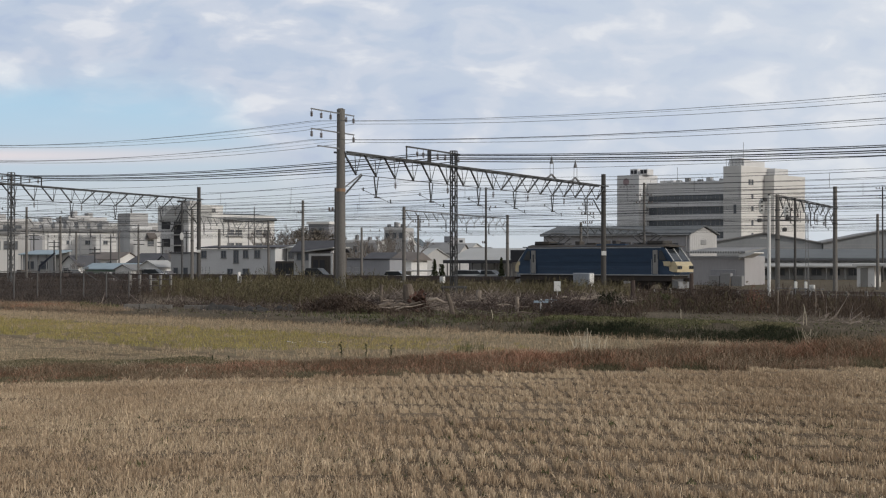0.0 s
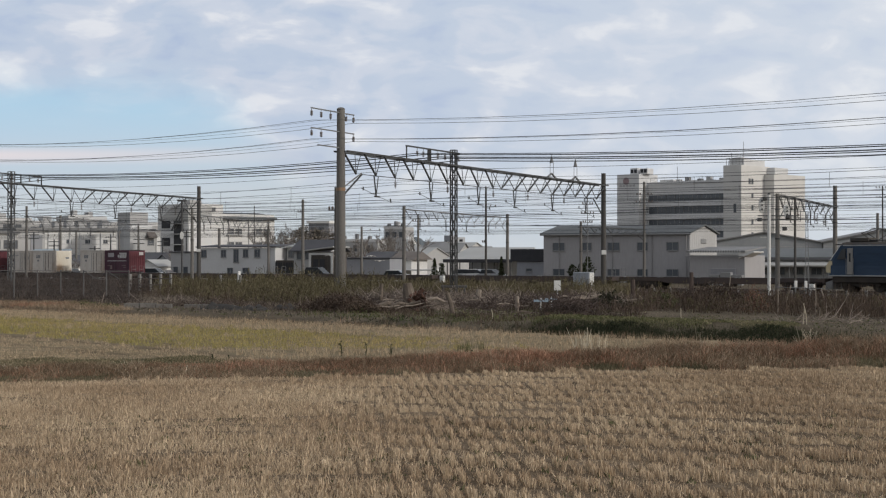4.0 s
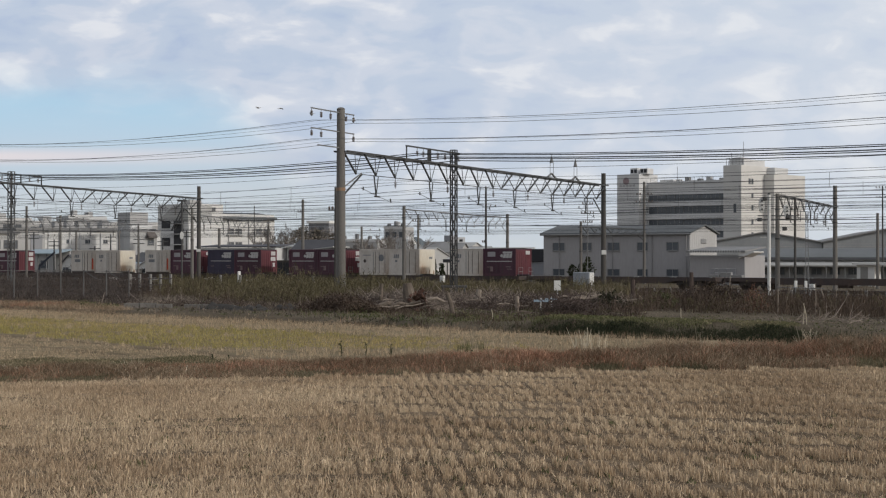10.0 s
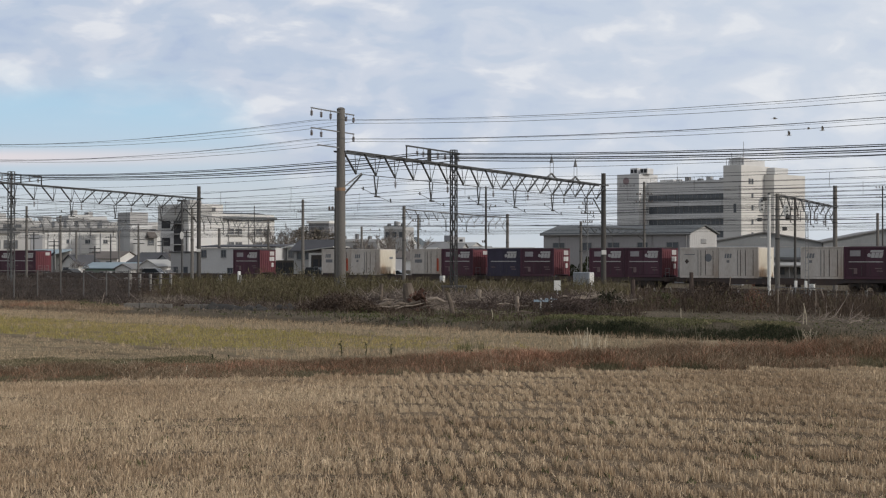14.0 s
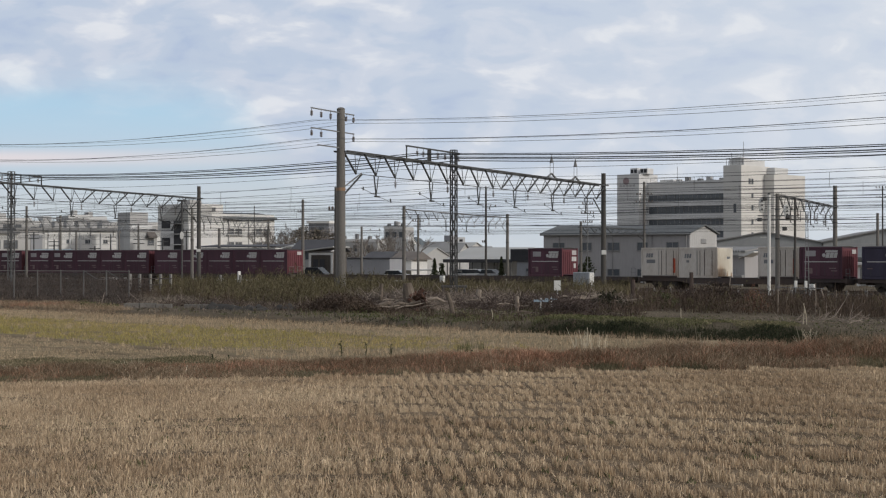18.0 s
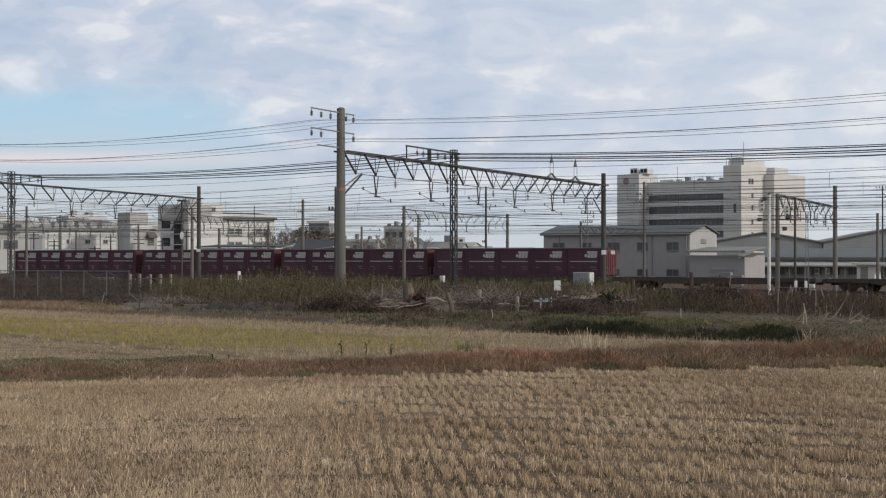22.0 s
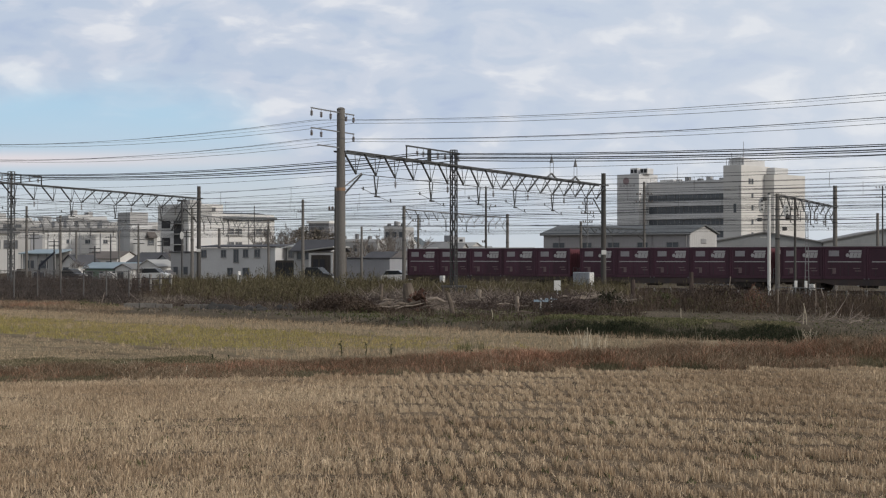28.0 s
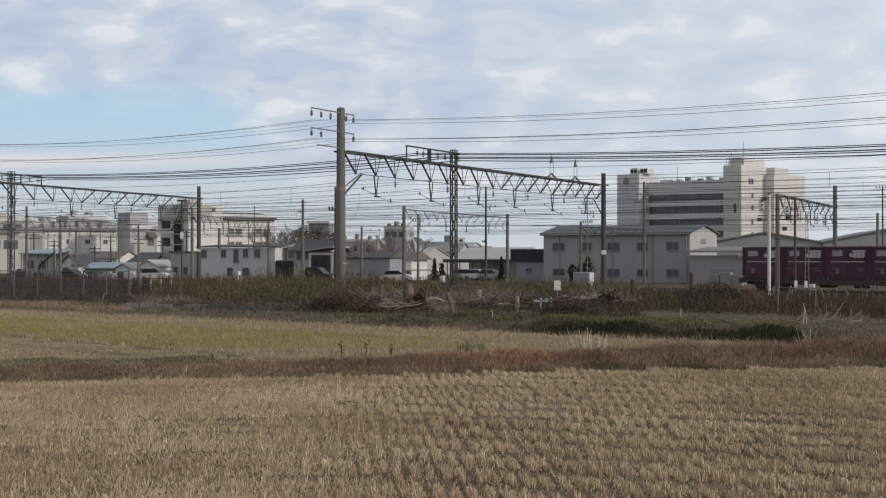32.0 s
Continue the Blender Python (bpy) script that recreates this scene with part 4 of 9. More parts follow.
def ground_z(x, y):
    return float(land(x, y)) - 0.15


G1A, G1B = (-4.52, 70.00), (10.45, 103.00)
G2A, G2B = (-30.5, 90.0), (-19.29, 125.00)
BEAM = 6.25

root, at, ln = gantry(G1A, G1B, BEAM, 0.93, 18, "long lattice portal gantry over the running tracks")
p = round_pole(root, "pole", *G1A, ground_z(*G1A), 8.12, 0.2, concrete_pole, False)
part("pole_cap", Geo().tube([(*G1A, 8.12), (*G1A, 8.19)], 0.2, 14, 0.1), concrete_pole, p)
part("rust_ring", Geo().tube([(*G1A, 4.50), (*G1A, 4.64)], 0.206, 14), rust_streak, p, "rust-stained ring")
round_pole(root, "pole", *G1B, ground_z(*G1B), 7.05, 0.165, dark_pole)
part("plate", Geo().cbox(G1B[0] - 0.16, G1B[0] + 0.16, G1B[1] - 0.23, G1B[1] - 0.2, 1.76, 2.05, 0.01), white_paint, root, "white number plate")
M1 = (0.55, 81.10)
lattice_pole(root, *M1, ground_z(*M1), 7.06, 0.26, math.atan2(G1B[1] - G1A[1], G1B[0] - G1A[0]), steel_dark, 0.045)
# low steel bench round the lattice pole's foot
bench = part("foot_bench", Geo().cbox(M1[0] - 0.66, M1[0] + 0.66, M1[1] - 0.55, M1[1] - 0.32, 0.02, 0.14, 0.01), steel_dark, root)
for dx in (-0.55, 0.55):
    part("bench_leg", Geo().tube([(M1[0] + dx, M1[1] - 0.43, ground_z(*M1)), (M1[0] + dx, M1[1] - 0.43, 0.03)], 0.05, 5), steel_dark, bench)
# wire frame standing on the beam
for s, e in ((6.7, 0.05), (9.3, 0.14), (12.6, 0.05)):
    part("frame_post", Geo().tube([at(s, 0, BEAM), at(s, 0, BEAM + 0.68)], e, 4), steel_dark, root)
part("frame_bar", Geo().tube([at(6.65, 0, BEAM + 0.68), at(13.0, 0, BEAM + 0.68)], 0.05, 4), steel_dark, root)
for s in (7.9, 8.6, 10.3, 11.2, 12.9):
    hanger(root, *at(s, 0, 0)[:2], BEAM + 0.65, 0.42)
# peaks with surge arresters near the far end
for s in (26.6, 30.8):
    g = Geo()
    g.tube([at(s - 0.9, 0, BEAM), at(s, 0, BEAM + 0.32), at(s + 0.9, 0, BEAM)], 0.06, 4)
    g.tube([at(s - 0.25, 0, BEAM + 0.2), at(s - 0.25, 0, BEAM + 1.0)], 0.02, 4)
    g.tube([at(s + 0.3, 0, BEAM + 0.2), at(s + 0.3, 0, BEAM + 1.0)], 0.02, 4)
    g.tube([at(s, 0, BEAM + 0.95), at(s, 0, BEAM + 1.4)], 0.13, 8, 0.02)
    part("wire_horn", g, steel_grey, root)
# cross arms at the head of the tall pole
for z, s0, s1, hang in ((7.95, -2.7, 1.25, (-2.65, -1.8, -0.95, 0.5, 1.2)), (7.10, -2.7, 1.25, (-2.65, -1.8, 1.2)), (6.40, -2.1, 0.1, ())):
    part("cross_arm", Geo().tube([at(s0, 0, z), at(s1, 0, z)], 0.035, 4), steel_grey, root)
    for s in hang:
        hanger(root, *at(s, 0, 0)[:2], z, 0.36)
part("stay_arm", Geo().tube([at(0.1, 0, 4.60), at(2.0, 0, 5.38)], 0.035, 5), steel_grey, root)

root, at2, ln2 = gantry(G2A, G2B, BEAM, 0.93, 16, "lattice portal gantry with one lattice pole")
M2 = (-27.56, 101.00)
lattice_pole(root, *M2, ground_z(*M2), 7.05, 0.3, 1.2, steel_mid, 0.04)
round_pole(root, "pole", *G2B, ground_z(*G2B), 7.21, 0.16, dark_pole)
round_pole(root, "pole", *G2A, ground_z(*G2A), 8.0, 0.19, concrete_pole)
part("plate", Geo().cbox(G2B[0] - 0.16, G2B[0] + 0.16, G2B[1] - 0.23, G2B[1] - 0.2, 2.04, 2.26, 0.01), white_paint, root, "white number plate")
for s in (8.6, 11.6, 14.0):
    part("frame_post", Geo().tube([at2(s, 0, BEAM), at2(s, 0, BEAM + 0.6)], 0.05, 4), steel_dark, root)
part("frame_bar", Geo().tube([at2(8.6, 0, BEAM + 0.6), at2(14.0, 0, BEAM + 0.6)], 0.05, 4), steel_dark, root)
for s in (9.5, 10.6, 12.6, 13.6):
    hanger(root, *at2(s, 0, 0)[:2], BEAM + 0.58, 0.4)

for (a, b, beam, bays, ta, tb, ra, rb, lab) in (
        ((-3.65, 148.00), (7.25, 178.00), 6.1, 13, 6.42, 6.52, 0.165, 0.17, "lattice gantry between two concrete poles"),
        ((23.68, 112.00), (34.20, 138.00), 6.0, 9, 6.10, 7.86, 0.16, 0.2, "short lattice gantry between two grey poles"),
        ((-45.27, 172.00), (-41.39, 215.00), 6.1, 14, 7.21, 6.26, 0.14, 0.13, "far lattice gantry between concrete poles"),
        ((-25.37, 160.00), (-21.52, 195.00), 5.95, 13, 6.59, 6.38, 0.16, 0.14, "lattice gantry before the white house")):
    near = lab.startswith("short")
    root, ax, lx = gantry(a, b, beam, 0.85, bays, lab, True, 0.25, 0.045 if near else 0.04, steel_dark if near else steel_grey)
    if near:
        part("feeder_bar", Geo().tube([ax(2, 0, 4.6), ax(24, 0, 4.6)], 0.03, 4), steel_dark, root)
        for s in (4.5, 9.0, 13.0, 17.5, 22.0):
            part("hanging_frame", Geo().tube([ax(s - 0.8, 0, 5.2), ax(s - 0.8, 0, 4.35), ax(s + 0.8, 0, 4.35), ax(s + 0.8, 0, 5.2)], 0.03, 4), steel_dark, root)
            hanger(root, *ax(s, 0, 0)[:2], 5.15, 0.75)
    round_pole(root, "pole", *a, -1.6, ta, ra, concrete_pole)
    round_pole(root, "pole", *b, -1.6, tb, rb, concrete_pole)

root, ax, lx = gantry((14.64, 168.00), (23.14, 182.00), 4.85, 0.6, 8, "light gantry before the grey warehouse", False)
round_pole(root, "pole", 14.64, 168.00, -1.6, 5.46, 0.15, concrete_pole)
round_pole(root, "pole", 23.14, 182.00, -1.6, 10.34, 0.15, concrete_pole)
for z, w in ((8.84, 0.9), (8.00, 1.0)):
    part("cross_arm", Geo().tube([(23.14 - w, 182, z), (23.14 + w, 182, z)], 0.05, 4), steel_grey, root)
    for e in (-0.9, -0.5, 0.5, 0.9):
        part("insulator", Geo().tube([(23.14 + w * e, 182, z), (23.14 + w * e, 182, z + 0.2)], 0.07, 6), porcelain, root)


def single_pole(x, y, top, r, material, label, arms=()):
    root = thing("line_pole", pose(x, y, ground_z(x, y)), label, "pole", "line poles")
    h = top - ground_z(x, y)
    part("shaft", Geo().tube([(0, 0, 0), (0, 0, h)], r * 1.15, 12, r * 0.85), material, root)
    part("cap", Geo().tube([(0, 0, h), (0, 0, h + 0.04)], r * 0.9, 12, r * 0.5), material, root)
    for z, w, side in arms:
        zz = z - ground_z(x, y)
        part("cross_arm", Geo().tube([(-w if side <= 0 else 0, 0, zz), (w if side >= 0 else 0, 0, zz)], 0.04, 4), steel_grey, root)
        for e in (-0.92, -0.45, 0.45, 0.92):
            if e * side >= 0:
                part("insulator", Geo().tube([(w * e, 0, zz), (w * e, 0, zz + 0.2)], 0.06, 6), porcelain, root)
    return root


CONC, DARKP = "weathered grey concrete line pole", "dark slender line pole"
for x, y, top, r, m, lab, arms in (
        (-48.36, 200.00, 6.93, 0.16, concrete_pole, CONC, ((4.36, 1.6, -1),)),
        (-53.77, 232.00, 5.64, 0.16, concrete_pole, CONC, ()),
        (-46.04, 225.00, 5.36, 0.12, concrete_pole, CONC, ()),
        (-52.80, 240.00, 3.21, 0.1, dark_pole, DARKP, ()),
        (-29.13, 206.00, 5.40, 0.2, concrete_pole, CONC, ((4.74, 4.6, 1),)),
        (-28.15, 236.00, 9.34, 0.07, dark_pole, DARKP, ()),
        (-15.23, 172.00, 7.89, 0.17, concrete_pole, CONC, ((6.54, 0.55, -1),)),
        (-6.24, 92.00, 5.64, 0.085, dark_pole, DARKP, ((4.33, 0.4, 0),)),
        (-10.08, 196.00, 5.42, 0.16, concrete_pole, CONC, ((5.00, 2.4, 1),)),
        (-2.70, 172.00, 6.29, 0.13, concrete_pole, CONC, ((5.55, 0.6, 0),)),
        (4.56, 168.00, 9.12, 0.12, dark_pole, DARKP, ((3.24, 0.4, -1), (7.02, 1.1, 1))),
        (25.81, 116.00, 5.97, 0.09, dark_pole, DARKP, ((5.06, 0.5, -1), (4.32, 0.7, -1))),
        (41.75, 152.00, 5.84, 0.15, concrete_pole, CONC, ()),
        (56.96, 205.00, 10.87, 0.1, dark_pole, DARKP, ((10.65, 0.9, 0), (9.41, 0.8, 0))),
        (13.71, 150.00, 7.18, 0.04, steel_grey, "thin grey steel mast with small arms", ((6.64, 0.5, 0), (5.79, 0.6, 0), (4.93, 0.45, 0)))):
    single_pole(x, y, top, r, m, lab, arms)

# guide mast made of two thin legs
root = thing("signal_ladder", pose(25.53, 111.00, 0), "thin grey lattice ladder mast beside the track", "mast")
lx, ly = 25.53, 111.00
zb = ground_z(lx, ly)
for d in (-0.16, 0.16):
    part("leg", Geo().tube([(d, 0, zb), (d * 0.3, 0, 4.67)], 0.03, 4), steel_grey, root)
for i in range(10):
    z = zb + 0.4 + i * 0.46
    part("rung", Geo().tube([(-0.15 + i * 0.01, 0, z), (0.15 - i * 0.01, 0, z)], 0.018, 4), steel_grey, root)

# white signal post with paired signal heads
sx, sy = 22.05, 107.00
root = thing("signal_post", pose(sx, sy, ground_z(sx, sy)), "white round signal post with black signal heads", "signal post")
h = 5.82 - ground_z(sx, sy)
part("post", Geo().tube([(0, 0, 0), (0, 0, h)], 0.12, 14, 0.11), white_paint, root, "white painted post")
part("cap", Geo().tube([(0, 0, h), (0, 0, h + 0.12)], 0.12, 10, 0.05), steel_dark, root)
for x, z0, z1 in ((-0.5, 4.56, 5.67), (1.2, 4.25, 5.17)):
    head = part("signal_head", Geo().prism([(x + 0.2 * math.cos(k * math.pi / 8), (z0 + z1) / 2 - ground_z(sx, sy) + (z1 - z0) / 2 * math.sin(k * math.pi / 8)) for k in range(16)], -0.1, 0.06), white_paint, root, "white oval signal backboard")
    for k in range(3):
        zz = z0 - ground_z(sx, sy) + (z1 - z0) * (0.25 + 0.25 * k)
        part("lens_hood", Geo().tube([(x, -0.2, zz), (x, -0.1, zz)], 0.06, 10), steel_dark, head)
for z, x0, x1 in ((4.40, -0.75, 2.0), (4.17, -0.75, 2.0)):
    part("bracket", Geo().tube([(x0, 0, z - ground_z(sx, sy)), (x1, 0, z - ground_z(sx, sy))], 0.04, 5), steel_dark, root)
for x, z in ((-0.65, 4.14), (1.05, 3.53), (-0.3, 5.55), (1.25, 4.33)):
    part("lamp_box", Geo().cbox(x - 0.14, x + 0.14, -0.2, 0.12, z - 0.13 - ground_z(sx, sy), z + 0.13 - ground_z(sx, sy), 0.04), steel_dark, root)
for z in (2.95,):
    part("guy_arm", Geo().tube([(-0.6, 0, z - ground_z(sx, sy)), (0, 0, z - ground_z(sx, sy))], 0.025, 4), white_paint, root)

# signal on the left lattice pole
sx, sy = -24.75, 150.00
root = thing("signal_post", pose(sx, sy, -1.6), "grey signal post with white oval board", "signal post")
part("post", Geo().tube([(0, 0, 0), (0, 0, 6.96 + 1.6)], 0.09, 10), steel_dark, root)
z0, z1 = 3.32 + 1.6, 4.07 + 1.6
part("signal_head", Geo().prism([(0.17 * math.cos(k * math.pi / 8), (z0 + z1) / 2 + (z1 - z0) / 2 * math.sin(k * math.pi / 8)) for k in range(16)], -0.16, -0.06), white_paint, root, "white oval signal board")
part("platform", Geo().box(-0.4, 0.4, -0.4, 0.4, 6.91 + 1.6, 7.02 + 1.66), steel_dark, root)


# ---- wires ----
def sagged(points, sag, n=9):
    out = []
    for a, b in zip(points, points[1:]):
        for i in range(n):
            q = i / n
            x, y, z = lerp(a, b, q)
            out.append((x, y, z - 4 * sag * q * (1 - q)))
    return out + [points[-1]]


def wire(points, r, sag, label="thin dark overhead wire", m=wire_mat):
    g = Geo().tube(sagged(points, sag), r, 4, caps=False)
    ob = part("overhead_wire", g, m)
    tagged(ob, label, "wire", "overhead wires")


def run(q, z, off=0.0, rise=0.0):
    """Support places for a wire over the running tracks: left, two gantries, right."""
    a, b = lerp(G2A, G2B, q), lerp(G1A, G1B, q)
    ux, uy = 0.412 * off, 0.911 * off
    a, b = (a[0] + ux, a[1] + uy), (b[0] + ux, b[1] + uy)
    return [(a[0] - 31, a[1] + 22, z + rise), (*a, z + rise), (*b, z), (b[0] + 31, b[1] - 24.5, z), (b[0] + 62, b[1] - 49, z)]


# feeders on the tall pole
for off, z in ((-2.65, 7.42), (1.2, 7.58), (-2.65, 6.62), (1.2, 6.76)):
    wire(run(0.0, z, off, 0.55), 0.0115, 0.55, "thin grey feeder wire on the tall pole", feeder_mat)
    wire(run(0.0, z + 0.06, off + (0.85 if off < 0 else -0.7), 0.55), 0.007, 0.52, "thin grey feeder wire on the tall pole", feeder_mat)
for off, z, r in ((8.6, 6.48, 0.03), (10.3, 6.46, 0.035), (11.2, 6.44, 0.028), (12.9, 6.42, 0.03), (7.9, 6.5, 0.024)):
    pts = [(x, y, h + d) for (x, y, h), d in zip(run(0.0, z, off), (0.17, 0.17, 0.14, -0.35, -0.8))]
    wire(pts, r, 0.35, "dark heavy feeder wire")
for k, q in enumerate((0.07, 0.17, 0.27, 0.38, 0.5, 0.62, 0.74, 0.86)):
    wire(run(q, 5.1 - 0.04 * (k % 3)), 0.012, 0.42, "thin messenger wire over a track")
    wire(run(q, 4.15 + 0.03 * (k % 2)), 0.011, 0.03, "thin contact wire over a track")
    if k % 2:
        wire(run(q, 5.75), 0.011, 0.3)
# droppers between messenger and contact wire on the near span
for q in (0.07, 0.27, 0.5, 0.74):
    pts = run(q, 5.1)
    for a, b in ((pts[1], pts[2]), (pts[2], pts[3])):
        for i in range(1, 7):
            s = i / 7
            x, y, z = lerp(a, b, s)
            ob = part("dropper", Geo().tube([(x, y, 4.15), (x, y, z - 4 * 0.42 * s * (1 - s))], 0.008, 3), wire_mat)
            tagged(ob, "thin dropper wire between two overhead wires", "wire", "droppers")
# lines over the goods track and the sidings behind
for side, z, r, sag in ((0.2, 4.0, 0.018, 0.02), (0.2, 4.85, 0.018, 0.35), (-4.5, 4.0, 0.016, 0.02), (-4.5, 4.9, 0.016, 0.35), (-9, 4.0, 0.018, 0.02), (-9, 4.95, 0.018, 0.35), (-9, 5.7, 0.018, 0.3), (4.2, 4.0, 0.018, 0.02), (4.2, 4.9, 0.018, 0.35),
                        (9, 4.1, 0.018, 0.02), (9, 5.0, 0.02, 0.35), (14, 4.0, 0.018, 0.02), (14, 5.1, 0.02, 0.35), (14, 6.2, 0.02, 0.3), (20, 4.2, 0.02, 0.02),
                        (20, 5.2, 0.02, 0.35), (20, 7.4, 0.022, 0.3), (26, 4.6, 0.022, 0.02), (26, 6.6, 0.022, 0.35), (3, 5.9, 0.03, 0.25), (3, 5.75, 0.03, 0.25), (30, 8.2, 0.022, 0.4)):
    pts = []
    for s in (-160, -110, -62, -16, 26, 66, 110):
        x, y, th = track_point(s, side)
        pts.append((x, y, z))
    wire(pts, r * 0.72, sag, "thin overhead wire above the goods tracks")


for pts in (((-82.0, 190.0, 4.4), (-50.6, 170.0, 4.78), (-15.23, 172.0, 5.8), (4.56, 168.0, 5.95), (24.4, 150.0, 5.14), (41.75, 152.0, 5.5), (75.0, 150.0, 6.2)),
            ((-82.0, 190.0, 3.9), (-45.3, 172.0, 4.35), (-15.23, 172.0, 5.1), (7.25, 178.0, 5.3), (24.4, 150.0, 4.75), (41.75, 152.0, 5.0), (75.0, 150.0, 5.6))):
    wire(pts, 0.034, 0.12, "thick dark cable along the sidings")


# ---- buildings beyond the tracks ----
wall_white = mat("wall_white", (0.74, 0.73, 0.71), (0.6, 0.585, 0.56), 0.85, grain=4, blot=0.25, amount=0.35)
wall_pale = mat("wall_pale", (0.67, 0.665, 0.66), (0.55, 0.545, 0.54), 0.85, grain=4, blot=0.25, amount=0.35)
# duller copy of wall_white: haze over far walls put into the colour
wall_soft = mat("wall_soft", (0.54, 0.535, 0.525), (0.43, 0.425, 0.415), 0.85, grain=4, blot=0.25, amount=0.4)
wall_cream = mat("wall_cream", (0.67, 0.655, 0.63), (0.57, 0.555, 0.53), 0.85, grain=4, blot=0.25, amount=0.35)
wall_grey = mat("wall_grey", (0.40, 0.385, 0.39), (0.32, 0.31, 0.31), 0.8, grain=5, blot=0.3, amount=0.4, stretch=(1, 1, 0.25))
wall_slate = mat("wall_slate", (0.33, 0.335, 0.36), (0.27, 0.275, 0.29), 0.8, grain=5, blot=0.3, amount=0.4, stretch=(1, 1, 0.25))
wall_hall = mat("wall_hall", (0.335, 0.345, 0.35), (0.26, 0.27, 0.275), 0.8, grain=5, blot=0.3, amount=0.4, stretch=(1, 1, 0.25))
wall_mid = mat("wall_mid", (0.47, 0.465, 0.46), (0.37, 0.365, 0.36), 0.85, grain=4, blot=0.3, amount=0.4)
wall_brown = mat("wall_brown", (0.105, 0.092, 0.082), (0.07, 0.062, 0.055), 0.9, grain=9, blot=0.8, amount=0.5)
wall_dark = mat("wall_dark", (0.055, 0.055, 0.06), (0.035, 0.035, 0.04), 0.8, grain=6, amount=0.4)
roof_grey = mat("roof_grey", (0.26, 0.26, 0.26), (0.19, 0.185, 0.18), 0.75, grain=6, blot=0.3, amount=0.4)
roof_pale = mat("roof_pale", (0.45, 0.45, 0.44), (0.36, 0.355, 0.34), 0.75, grain=6, blot=0.3, amount=0.4)
roof_slate = mat("roof_slate", (0.155, 0.165, 0.17), (0.11, 0.118, 0.122), 0.75, grain=6, blot=0.3, amount=0.4)
roof_dark = mat("roof_dark", (0.10, 0.10, 0.11), (0.065, 0.065, 0.07), 0.8, grain=8, blot=0.5, amount=0.4)
roof_brown = mat("roof_brown", (0.19, 0.165, 0.15), (0.13, 0.115, 0.105), 0.85, grain=8, blot=0.5, amount=0.4)
roof_teal = mat("roof_teal", (0.33, 0.41, 0.455), (0.25, 0.31, 0.35), 0.7, grain=8, blot=0.5, amount=0.4)
wall_green = mat("wall_green", (0.22, 0.31, 0.25), (0.15, 0.21, 0.17), 0.85, amount=0.4)
frame_alu = mat("frame_alu", (0.3, 0.3, 0.3), (0.22, 0.22, 0.22), 0.5, 0.3, amount=0.3)
BASE = -1.5


def house(name, x, y, turn, label, category="building"):
    """An empty at the front left foot; local x runs along the front, y away, z is height over the paddies."""
    return thing(name, pose(x, y, 0, 0, 0, -turn), label, category)


def box_part(root, name, x0, x1, y0, y1, z0, z1, material, label="", c=0.04):
    return part(name, Geo().cbox(x0, x1, y0, y1, z0, z1, c), material, root, label)


def win(root, a0, a1, z0, z1, plane=0.0, face="f", panes=2, fr=0.06, material=None):
    """A framed window standing on the wall's plane: face f looks along -y, r along +x."""
    def bx(g, u0, u1, w0, w1, d0, d1):
        if face == "f":
            g.box(u0, u1, plane - d1, plane - d0, w0, w1)
        else:
            g.box(plane + d0, plane + d1, u0, u1, w0, w1)
        return g
    g = Geo()
    for u0, u1, w0, w1 in ((a0 - fr, a1 + fr, z1, z1 + fr), (a0 - fr, a1 + fr, z0 - fr, z0), (a0 - fr, a0, z0, z1), (a1, a1 + fr, z0, z1)):
        bx(g, u0, u1, w0, w1, -0.05, 0.08)
    f = part("window", g, material or frame_alu, root)
    for i in range(panes):
        u0, u1 = a0 + (a1 - a0) * i / panes, a0 + (a1 - a0) * (i + 1) / panes
        part("pane", bx(Geo(), u0 + 0.02, u1 - 0.02, z0, z1, -0.05, 0.02), house_glass, f)
    part("sill", bx(Geo(), a0 - fr - 0.05, a1 + fr + 0.05, z0 - fr - 0.05, z0 - fr, -0.02, 0.14), material or frame_alu, f)
    return f


def gable_roof(root, L, W, eave, ridge, along, over, material, thick=0.14):
    """along x: the ridge runs with the front; along y: the gables face front."""
    if along == "x":
        s = [(-over, eave - over * 2 * (ridge - eave) / W), (W / 2, ridge), (W + over, eave - over * 2 * (ridge - eave) / W)]
        out = s + [(y, z + thick) for y, z in reversed(s)]
        return part("roof", Geo().prismx(out, -over, L + over), material, root)
    s = [(-over, eave - over * 2 * (ridge - eave) / L), (L / 2, ridge), (L + over, eave - over * 2 * (ridge - eave) / L)]
    out = s + [(x, z + thick) for x, z in reversed(s)]
    return part("roof", Geo().prism(out, -over, W + over), material, root)


def gable_wall(root, L, W, eave, ridge, along, material):
    if along == "x":
        return part("wall", Geo().prismx([(0, BASE), (W, BASE), (W, eave), (W / 2, ridge), (0, eave)], 0, L), material, root)
    return part("wall", Geo().prism([(0, BASE), (L, BASE), (L, eave), (L / 2, ridge), (0, eave)], 0, W), material, root)


